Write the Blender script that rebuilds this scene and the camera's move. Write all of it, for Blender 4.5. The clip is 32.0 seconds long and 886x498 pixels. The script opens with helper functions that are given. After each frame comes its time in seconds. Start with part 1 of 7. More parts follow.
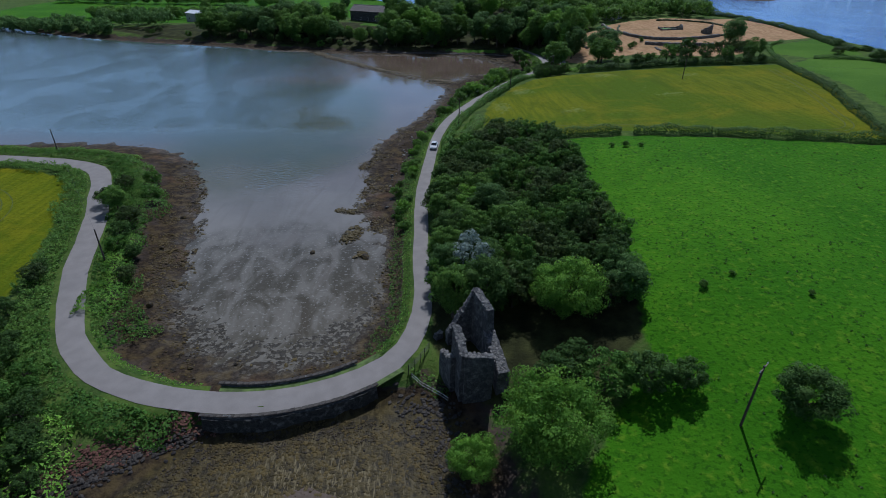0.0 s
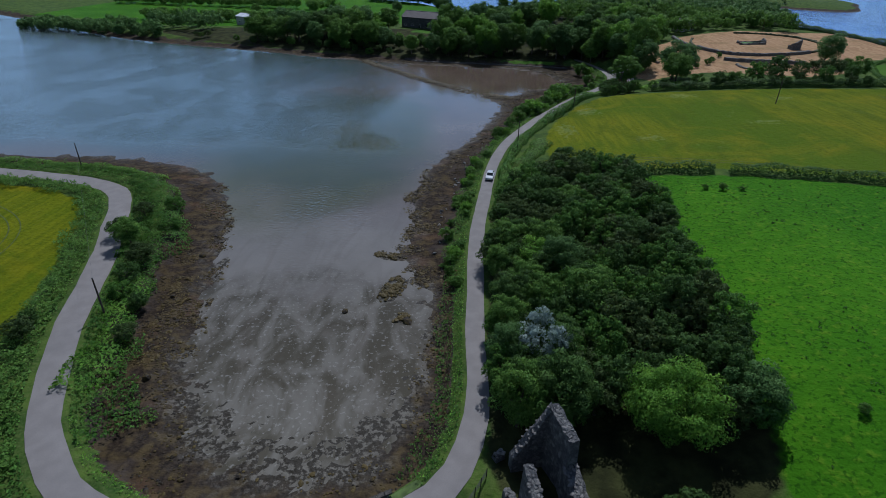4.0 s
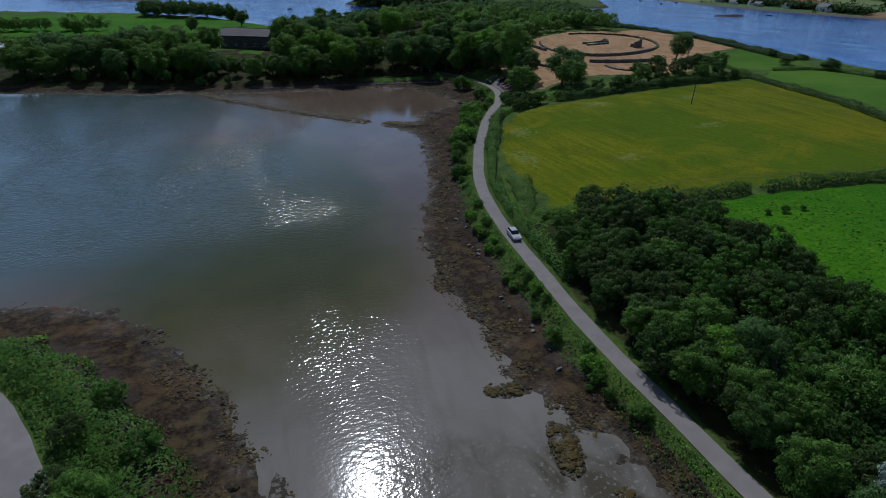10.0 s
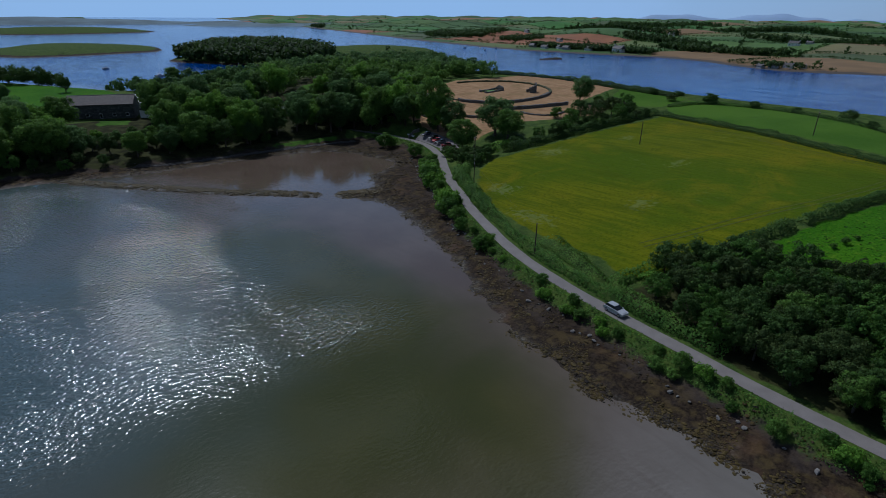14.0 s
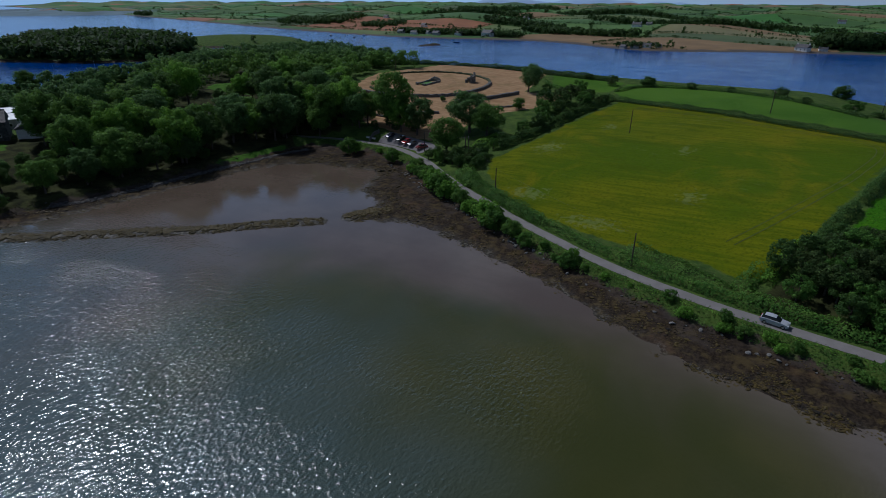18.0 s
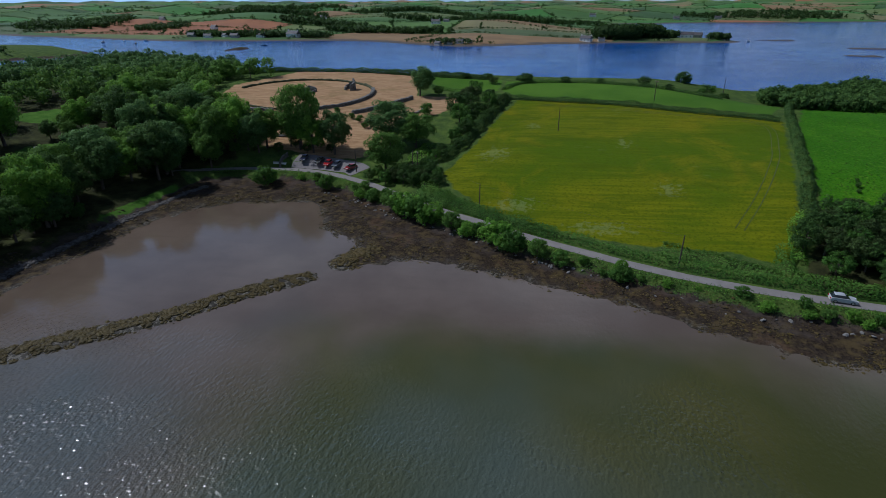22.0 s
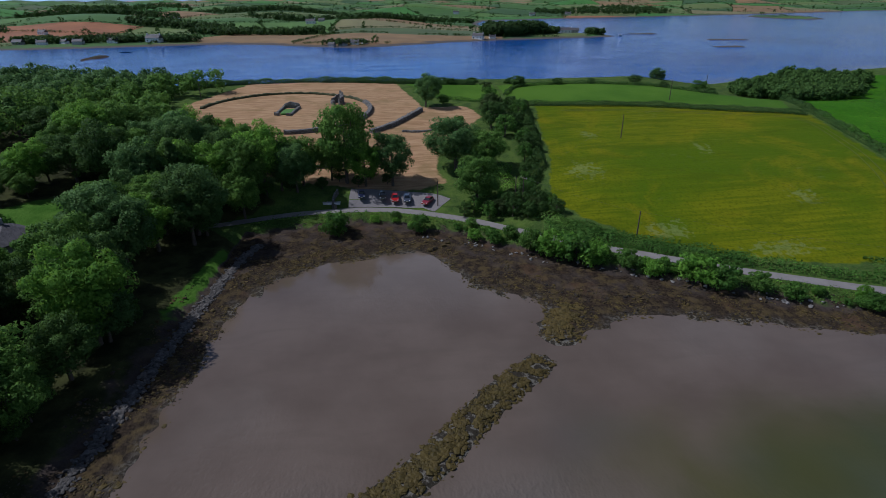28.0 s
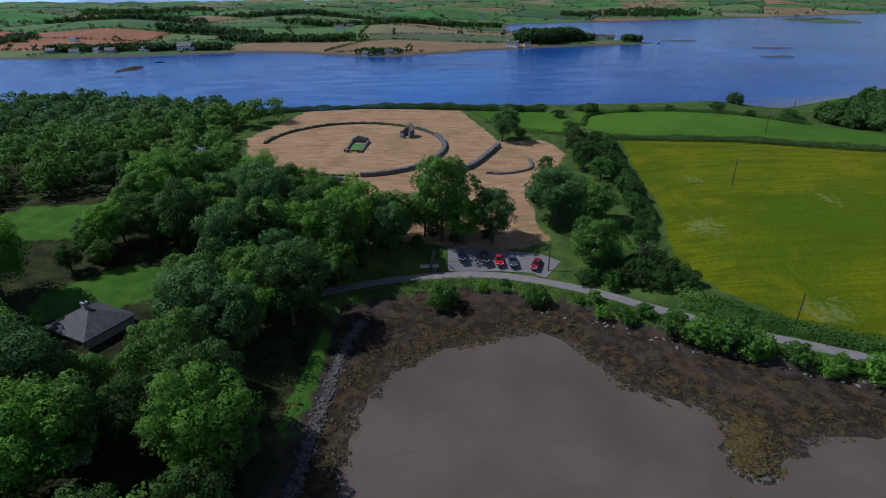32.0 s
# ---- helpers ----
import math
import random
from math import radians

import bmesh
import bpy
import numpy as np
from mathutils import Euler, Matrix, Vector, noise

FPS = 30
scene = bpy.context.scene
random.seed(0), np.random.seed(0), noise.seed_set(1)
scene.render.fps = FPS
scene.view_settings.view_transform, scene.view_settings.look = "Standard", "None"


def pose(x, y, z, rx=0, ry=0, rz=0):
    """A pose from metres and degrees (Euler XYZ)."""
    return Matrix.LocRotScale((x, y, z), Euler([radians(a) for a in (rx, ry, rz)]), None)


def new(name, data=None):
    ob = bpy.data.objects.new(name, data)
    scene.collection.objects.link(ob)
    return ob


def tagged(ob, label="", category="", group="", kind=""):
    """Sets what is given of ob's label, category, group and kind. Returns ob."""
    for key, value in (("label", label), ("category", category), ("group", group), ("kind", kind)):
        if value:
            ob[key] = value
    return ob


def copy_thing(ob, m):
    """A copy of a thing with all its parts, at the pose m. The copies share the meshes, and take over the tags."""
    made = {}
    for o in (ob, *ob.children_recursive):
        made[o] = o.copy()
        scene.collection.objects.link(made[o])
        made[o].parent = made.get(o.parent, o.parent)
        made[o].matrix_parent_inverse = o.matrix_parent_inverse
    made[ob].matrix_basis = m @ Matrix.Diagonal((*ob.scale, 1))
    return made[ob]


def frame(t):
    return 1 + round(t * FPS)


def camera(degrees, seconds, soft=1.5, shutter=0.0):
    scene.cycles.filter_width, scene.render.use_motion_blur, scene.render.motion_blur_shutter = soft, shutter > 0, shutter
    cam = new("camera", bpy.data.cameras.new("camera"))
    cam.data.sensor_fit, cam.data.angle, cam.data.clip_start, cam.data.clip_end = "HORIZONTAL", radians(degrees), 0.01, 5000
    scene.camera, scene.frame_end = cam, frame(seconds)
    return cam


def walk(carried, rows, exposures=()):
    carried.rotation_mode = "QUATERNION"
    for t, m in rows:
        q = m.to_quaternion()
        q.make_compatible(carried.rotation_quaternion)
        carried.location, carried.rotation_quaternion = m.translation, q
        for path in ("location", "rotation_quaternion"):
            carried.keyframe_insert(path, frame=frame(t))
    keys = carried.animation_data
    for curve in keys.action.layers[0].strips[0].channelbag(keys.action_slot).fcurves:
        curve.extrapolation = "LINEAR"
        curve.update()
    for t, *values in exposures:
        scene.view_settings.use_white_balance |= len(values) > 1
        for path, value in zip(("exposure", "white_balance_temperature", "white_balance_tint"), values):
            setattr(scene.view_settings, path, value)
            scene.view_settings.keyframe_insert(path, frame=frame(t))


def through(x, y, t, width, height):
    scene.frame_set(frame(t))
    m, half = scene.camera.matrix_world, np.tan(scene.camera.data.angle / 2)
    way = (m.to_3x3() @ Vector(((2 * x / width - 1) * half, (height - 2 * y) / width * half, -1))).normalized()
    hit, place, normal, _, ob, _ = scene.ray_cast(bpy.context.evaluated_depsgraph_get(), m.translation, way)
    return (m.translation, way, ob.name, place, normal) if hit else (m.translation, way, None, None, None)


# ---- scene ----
cam = camera(79.1, 32.0, soft=0.8)
METRES, EYE, TILT, LEAN, TURN = 320.5, 50.0, 0.38, -4.42, 0.0
ROWS = [
    (0.0, 0.0, 0.0, 0.0, -2.14, -30.17, 3.68),
    (0.5, 0.0018, 0.007, -0.0005, -0.64, -30.05, 3.66),
    (1.0, 0.0039, 0.0147, -0.0011, 0.19, -29.92, 3.66),
    (1.5, 0.0054, 0.0227, -0.0015, 0.71, -29.84, 3.59),
    (2.0, 0.0058, 0.0308, -0.0017, 1.38, -29.77, 3.54),
    (2.5, 0.0048, 0.0389, -0.0018, 1.89, -29.68, 3.49),
    (3.0, 0.002, 0.0468, -0.0017, 2.35, -29.61, 3.45),
    (3.5, -0.0026, 0.0544, -0.0016, 2.61, -29.54, 3.38),
    (4.0, -0.0087, 0.0617, -0.0014, 2.83, -29.47, 3.33),
    (4.5, -0.0158, 0.0688, -0.0012, 3.27, -29.38, 3.28),
    (6.5, -0.0543, 0.0992, 0.0009, -4.77, -29.63, 3.13),
    (7.0, -0.0657, 0.1086, 0.0016, -8.27, -29.77, 3.1),
    (7.5, -0.0773, 0.1192, 0.0024, -11.09, -29.89, 3.1),
    (8.0, -0.0888, 0.1309, 0.0031, -13.13, -29.99, 3.11),
    (8.5, -0.1005, 0.1435, 0.0037, -14.4, -30.03, 3.06),
    (9.0, -0.1116, 0.1569, 0.0044, -16.13, -30.15, 3.06),
    (9.5, -0.1225, 0.1702, 0.0048, -18.7, -30.26, 3.02),
    (10.0, -0.1343, 0.1842, 0.0056, -21.23, -30.41, 3.0),
    (10.5, -0.1458, 0.1986, 0.0063, -22.72, -30.49, 2.97),
    (11.0, -0.1574, 0.2135, 0.007, -23.29, -30.55, 2.9),
    (11.5, -0.1687, 0.2288, 0.0076, -23.56, -30.33, 2.84),
    (12.0, -0.1797, 0.2443, 0.0084, -23.63, -29.57, 2.77),
    (12.5, -0.1901, 0.2593, 0.0086, -25.91, -27.98, 2.76),
    (13.0, -0.2007, 0.2745, 0.0093, -30.07, -26.59, 2.76),
    (13.5, -0.2112, 0.2901, 0.01, -35.42, -26.64, 2.7),
    (14.0, -0.2206, 0.3064, 0.0106, -40.64, -26.88, 2.6),
    (14.5, -0.2294, 0.3236, 0.0113, -42.76, -27.03, 2.52),
    (15.0, -0.2371, 0.3409, 0.0119, -43.95, -27.12, 2.42),
    (15.5, -0.2441, 0.3585, 0.0126, -45.46, -27.31, 2.34),
    (17.5, -0.2642, 0.4298, 0.0141, -51.91, -28.71, 2.11),
    (18.0, -0.269, 0.4471, 0.0149, -56.64, -28.88, 1.92),
    (18.5, -0.2732, 0.4646, 0.0154, -63.47, -29.06, 1.67),
    (19.0, -0.2767, 0.4835, 0.0161, -68.2, -29.22, 1.41),
    (19.5, -0.2781, 0.5023, 0.0165, -69.21, -29.28, 1.31),
    (20.0, -0.2789, 0.5206, 0.0164, -69.96, -29.33, 1.22),
    (20.5, -0.2785, 0.5386, 0.0165, -74.34, -29.43, 1.02),
    (21.0, -0.2773, 0.5574, 0.0167, -77.67, -29.54, 0.84),
    (21.5, -0.2755, 0.5759, 0.0164, -78.34, -29.55, 0.74),
    (22.0, -0.2735, 0.5938, 0.0163, -78.7, -29.56, 0.68),
    (22.5, -0.2715, 0.6115, 0.0162, -79.97, -29.58, 0.57),
    (23.0, -0.2694, 0.6294, 0.016, -81.41, -29.59, 0.45),
    (23.5, -0.2669, 0.6471, 0.016, -83.35, -29.62, 0.34),
    (24.0, -0.2636, 0.6645, 0.0159, -86.19, -29.66, 0.22),
    (24.5, -0.2594, 0.6821, 0.0156, -90.24, -29.65, -0.02),
    (26.5, -0.2332, 0.7475, 0.0134, -94.84, -29.71, -0.3),
    (27.0, -0.2244, 0.7633, 0.0127, -94.82, -29.74, -0.38),
    (27.5, -0.2153, 0.7787, 0.0118, -94.72, -29.78, -0.39),
    (28.0, -0.2053, 0.7937, 0.0108, -94.58, -29.79, -0.38),
    (28.5, -0.1946, 0.8073, 0.01, -94.35, -29.8, -0.33),
    (29.0, -0.1834, 0.8188, 0.0099, -93.95, -29.79, -0.31),
    (29.5, -0.1726, 0.8283, 0.0115, -93.75, -29.81, -0.27),
    (30.0, -0.1626, 0.8367, 0.014, -93.75, -29.79, -0.25),
    (30.5, -0.1549, 0.8433, 0.0177, -93.78, -29.8, -0.26),
    (31.0, -0.1492, 0.8489, 0.0222, -93.76, -29.82, -0.23),
    (31.5, -0.1447, 0.8533, 0.0272, -93.38, -29.85, -0.19),
    (32.0, -0.1409, 0.8568, 0.032, -93.08, -29.89, -0.15),
]
EXPOSURES = [(0.0, 0.12, 5330, 13), (4.5, 0.02, 5330, 13), (7.0, -0.26, 5430, 13), (9.0, -0.3, 5430, 13), (14.0, -0.5, 5330, 13), (18.0, -0.6, 5380, 13), (19.5, -0.42, 5380, 13), (21.0, -0.18, 5380, 13), (24.0, -0.08, 5380, 14), (26.5, -0.04, 5430, 16), (32.0, 0.06, 5280, 17)]
walk(cam, [(t, pose(0, 0, EYE, TILT, LEAN, TURN) @ pose(METRES * x, METRES * y, METRES * z, 90 + pitch, roll, yaw)) for t, x, y, z, yaw, pitch, roll in ROWS],
     exposures=EXPOSURES)

# ---- daylight ----
SUN_YAW, SUN_UP = -11.0, 52.0
world = bpy.data.worlds.new("sky")
world.use_nodes = True
scene.world = world
wn = world.node_tree
sky = wn.nodes.new("ShaderNodeTexSky")
sky.sky_type, sky.sun_disc = "NISHITA", False
sky.sun_elevation, sky.sun_rotation = radians(SUN_UP), radians(-SUN_YAW)
sky.air_density, sky.dust_density, sky.ozone_density = 1.0, 0.15, 2.5
sky_at = wn.nodes.new("ShaderNodeTexCoord").outputs["Generated"]
spread = wn.nodes.new("ShaderNodeMapping")
spread.inputs["Scale"].default_value = (1.0, 1.0, 2.2)
wn.links.new(sky_at, spread.inputs["Vector"])
puffy = wn.nodes.new("ShaderNodeTexNoise")
puffy.inputs["Scale"].default_value, puffy.inputs["Detail"].default_value, puffy.inputs["Roughness"].default_value = 2.6, 7.0, 0.55
wn.links.new(spread.outputs[0], puffy.inputs["Vector"])
cover = wn.nodes.new("ShaderNodeMapRange")
cover.interpolation_type = "SMOOTHSTEP"
cover.inputs["From Min"].default_value, cover.inputs["From Max"].default_value, cover.inputs["To Max"].default_value = 0.50, 0.66, 0.75
wn.links.new(puffy.outputs[0], cover.inputs["Value"])
clouds = wn.nodes.new("ShaderNodeMix")
clouds.data_type = "RGBA"
clouds.inputs[7].default_value = (11.0, 11.6, 12.6, 1)
wn.links.new(cover.outputs[0], clouds.inputs["Factor"])
wn.links.new(sky.outputs[0], clouds.inputs[6])
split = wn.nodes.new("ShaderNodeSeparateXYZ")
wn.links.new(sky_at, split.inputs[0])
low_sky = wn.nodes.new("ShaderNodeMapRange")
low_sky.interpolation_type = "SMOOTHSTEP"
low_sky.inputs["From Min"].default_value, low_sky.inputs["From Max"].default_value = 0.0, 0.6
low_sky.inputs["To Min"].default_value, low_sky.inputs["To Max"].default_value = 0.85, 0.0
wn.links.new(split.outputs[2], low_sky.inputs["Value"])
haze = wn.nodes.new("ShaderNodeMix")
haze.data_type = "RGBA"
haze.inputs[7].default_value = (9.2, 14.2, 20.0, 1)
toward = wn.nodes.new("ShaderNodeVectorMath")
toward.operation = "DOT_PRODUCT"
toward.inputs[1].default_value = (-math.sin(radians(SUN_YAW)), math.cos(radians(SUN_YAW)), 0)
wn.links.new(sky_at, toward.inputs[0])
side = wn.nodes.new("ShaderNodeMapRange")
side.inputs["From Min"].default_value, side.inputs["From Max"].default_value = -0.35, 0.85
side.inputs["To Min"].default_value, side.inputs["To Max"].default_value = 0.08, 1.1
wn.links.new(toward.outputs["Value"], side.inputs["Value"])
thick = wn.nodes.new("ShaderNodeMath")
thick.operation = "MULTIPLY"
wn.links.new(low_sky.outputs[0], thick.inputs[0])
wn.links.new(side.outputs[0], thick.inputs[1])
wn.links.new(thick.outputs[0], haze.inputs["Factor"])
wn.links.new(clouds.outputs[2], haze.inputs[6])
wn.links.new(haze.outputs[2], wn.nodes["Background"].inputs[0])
wn.nodes["Background"].inputs[1].default_value = 0.045
sun = new("sun", bpy.data.lights.new("sun", "SUN"))
sun.data.energy, sun.data.angle, sun.data.color = 3.1, radians(0.53), (1.0, 0.95, 0.86)
to_sun = Vector((-math.sin(radians(SUN_YAW)) * math.cos(radians(SUN_UP)), math.cos(radians(SUN_YAW)) * math.cos(radians(SUN_UP)), math.sin(radians(SUN_UP))))
sun.matrix_world = Matrix.Translation((0, 0, 300)) @ to_sun.to_track_quat("Z", "Y").to_matrix().to_4x4()

# ---- plan: shores, road, heights ----
SHORE_WEST = [(-909, 314), (-598, 225), (-367, 166.7), (-239, 156.9), (-146.6, 150.6), (-115.1, 148.2), (-101.6, 149.5), (-86, 148.3), (-74.1, 145.5), (-65.2, 140.1), (-57.2, 130.2), (-51.2, 117.2), (-47.7, 106.2), (-45.2, 97.2), (-43.2, 89.2), (-41.1, 79.1), (-39.1, 70.1), (-35.1, 62.2), (-28.2, 56.2), (-19.2, 54.9), (-13.3, 56.5), (-9, 62), (-7.2, 68), (-6.2, 75), (-6.8, 82), (-7.5, 90), (-9.2, 97), (-14, 105), (-13.4, 110), (-12.2, 119), (-13.2, 124), (-15, 130), (-13, 138), (-12, 147), (-9.8, 156)]
SHORE_EAST = [(-5, 165), (-2, 172), (0.3, 177), (2.5, 186), (6.8, 198), (9.3, 210), (9.8, 217), (6, 224), (4.6, 228), (5.5, 231.5), (10, 230), (13.5, 228), (18, 234), (23, 242), (30, 245), (36.5, 249), (38.5, 254), (37, 260), (33, 273), (27, 281), (16, 285), (0, 286.5), (-14, 287.8), (-36.6, 290), (-51.1, 295), (-74.5, 299), (-90.7, 305), (-104.7, 310), (-129.4, 317), (-173.9, 330), (-212, 346), (-263, 377), (-316, 413), (-463, 499), (-766, 682), (-1015, 754)]
POOL = [(-30.1, 34.1), (-25.1, 40.2), (-19.2, 43.3), (-9.2, 44.4), (-3.2, 46.5), (0.8, 44.6), (1.8, 38.5), (2.8, 30.5), (4.8, 15.4), (10.8, -9.7), (20.8, -59.6), (10.7, -137.6), (-57, -134.6), (-71.9, -57.9), (-58, -4.6), (-40.8, 22.1)]
OUTER = [(-1300, 1150), (-700, 930), (-300, 720), (-200, 670), (-100, 622), (-40, 570), (-5, 505), (20, 462), (60, 442), (100, 446), (140, 470), (180, 478), (206, 452), (214, 418), (196, 385), (194, 350), (196, 310), (202, 260), (203, 215), (205, 160), (218, 110), (244, 60), (262, 0), (290, -80), (340, -250), (420, -600), (600, -1800), (-1300, -1800)]
ROAD = [(-192.9, 145.6), (-146.3, 138.4), (-117.8, 133), (-98.5, 130.4), (-86.8, 128.1), (-77.9, 123.8), (-72.5, 115.8), (-69, 107.8), (-64.9, 98.9), (-60.9, 87.9), (-57.9, 78.9), (-54.8, 71.9), (-51.8, 65.9), (-48.4, 59.9), (-44.9, 56), (-41, 52.5), (-36, 50.1), (-31.1, 48.5), (-25.2, 47.5), (-20.2, 47.3), (-15.2, 48.1), (-10.3, 49.8),
        (-7.3, 51.5), (-4.2, 54.1), (-2.2, 57.2), (-1, 60.7), (-0.2, 64.8), (0, 70.8), (-0.3, 77.9), (-0.3, 85), (-0.2, 93.1), (-0.2, 103.2), (0.4, 114.3), (1.7, 126.5), (3.1, 139.5), (4.8, 150.6), (7.7, 162.7), (11.3, 172.8)]
ROAD_B = [(14.5, 179.9), (20.4, 192.4), (26.4, 203), (33, 215), (42.3, 229), (48.3, 237), (52.8, 245), (56.4, 253), (58.4, 261), (58.6, 269), (57.7, 278), (55.1, 288), (50.1, 302)]
ROAD_Z = 2.2
REEFS = [([(-2.2, 235.2), (-9.5, 243.4), (-20, 252.5), (-28.5, 262.6), (-35.4, 270.9), (-47, 284), (-54, 294)], 2.5, 0.3), ([(12, 226.5), (5, 230.2)], 3.2, 0.5), ([(-14.4, 91.5), (-13.2, 96)], 1.7, 0.35), ([(-11.7, 85.3), (-11, 86.3)], 0.9, 0.25), ([(-13.1, 104.4), (-18.2, 104.8)], 1.0, 0.3)]


def spline(points, step=2.0):
    """A smooth line through the points, with a point about every step metres."""
    p = np.array(points, float)
    p = np.vstack([2 * p[0] - p[1], p, 2 * p[-1] - p[-2]])
    out = []
    for a, b, c, e in zip(p[:-3], p[1:-2], p[2:-1], p[3:]):
        n = max(1, int(round(np.linalg.norm(c - b) / step)))
        u = np.linspace(0, 1, n, endpoint=False)[:, None]
        out.append(0.5 * (2 * b + (c - a) * u + (2 * a - 5 * b + 4 * c - e) * u ** 2 + (3 * b - a - 3 * c + e) * u ** 3))
    return np.vstack(out + [p[-2:-1]])


def line_dist(x, y, line):
    """Distance of each place from a polyline."""
    best = np.full(x.shape, 1e9)
    for (ax, ay), (bx, by) in zip(line[:-1], line[1:]):
        dx, dy = bx - ax, by - ay
        u = np.clip(((x - ax) * dx + (y - ay) * dy) / (dx * dx + dy * dy + 1e-9), 0, 1)
        best = np.minimum(best, (x - ax - u * dx) ** 2 + (y - ay - u * dy) ** 2)
    return np.sqrt(best)


def inside(x, y, poly):
    hit = np.zeros(x.shape, bool)
    p = list(poly)
    for (ax, ay), (bx, by) in zip(p, p[1:] + p[:1]):
        if ay != by:
            hit ^= ((ay > y) != (by > y)) & (x < (bx - ax) * (y - ay) / (by - ay) + ax)
    return hit


def poly_dist(x, y, poly):
    """Signed distance from a closed outline: positive inside."""
    d = line_dist(x, y, list(poly) + [poly[0]])
    return np.where(inside(x, y, poly), d, -d)


def step01(a, b, v):
    u = np.clip((v - a) / (b - a), 0, 1)
    return u * u * (3 - 2 * u)


LAGOON = [tuple(p) for p in spline(SHORE_WEST + SHORE_EAST, 6.0)]
ROAD_LINE = spline(ROAD + ROAD_B, 3.0)
ISLANDS = [(-155.9, 902, 78, 84, 5), (49.5, 983, 96, 126, 7), (196, 731, 84, 118, 9), (361, 753, 96, 102, 7), (117.5, 1704, 204, 132, 12), (-194, 2084, 228, 48, 8), (937, 2252, 204, 132, 20), (486, 525, 42, 10, 1.2), (1134, -578, 108, 48, 3), (685, -82, 9, 28, 0.8), (570, -113, 8, 34, 0.8), (490, -84, 7, 16, 0.6), (-468, 2116, 240, 72, 10), (443, 3572, 396, 84, 14)]
MAINLAND = [(640, 1050), (610, 930), (590, 824), (566, 724), (563, 643), (578, 552), (604, 463), (590, 401), (540, 324), (535, 297), (557, 250), (587, 202), (606, 150), (624, 77), (638, 5), (643, -20), (660, -26), (698, -4), (712, 36), (722, 72), (770, 96), (860, 112), (1000, 110), (1110, 80), (1160, -30), (1220, -250), (1300, -560), (1500, -1100), (1700, -2700), (4700, -2700), (4700, 4700), (1500, 4700), (1150, 3000), (900, 2000), (740, 1400)]


def wave(x, y, k, s):
    """Smooth rolling between -1 and 1."""
    return (np.sin(k * x + 1.7 * s) * np.cos(0.83 * k * y - s) + np.sin(0.61 * k * (x + y) + 2.9 * s) * np.cos(0.47 * k * (x - y) + s)) * 0.5


def shore_distance(x, y):
    """Distance inland from the lagoon's and the pool's edge; negative in the water."""
    return np.minimum(-poly_dist(x, y, LAGOON), -poly_dist(x, y, POOL))


def beach_distance(x, y):
    """The same, but stretched so that the bare beach reaches up to the foot of the lane."""
    d = shore_distance(x, y)
    d = np.where((x < -38) & (d > 0) & (y < 200), np.maximum(d * 0.72, d - 3.2), d)
    road = line_dist(x, y, ROAD_LINE)
    lane_x = np.interp(y, ROAD_LINE[60:, 1], ROAD_LINE[60:, 0])
    between = (d > 0) & (d < 26) & (x < lane_x) & (x > -20) & (y > 90) & (y < 291) & ((y < 270) | (x < 58.5))
    return np.where(between, np.minimum(d, 7.6 + np.clip(5.4 - road, -2.2, 20)), d)


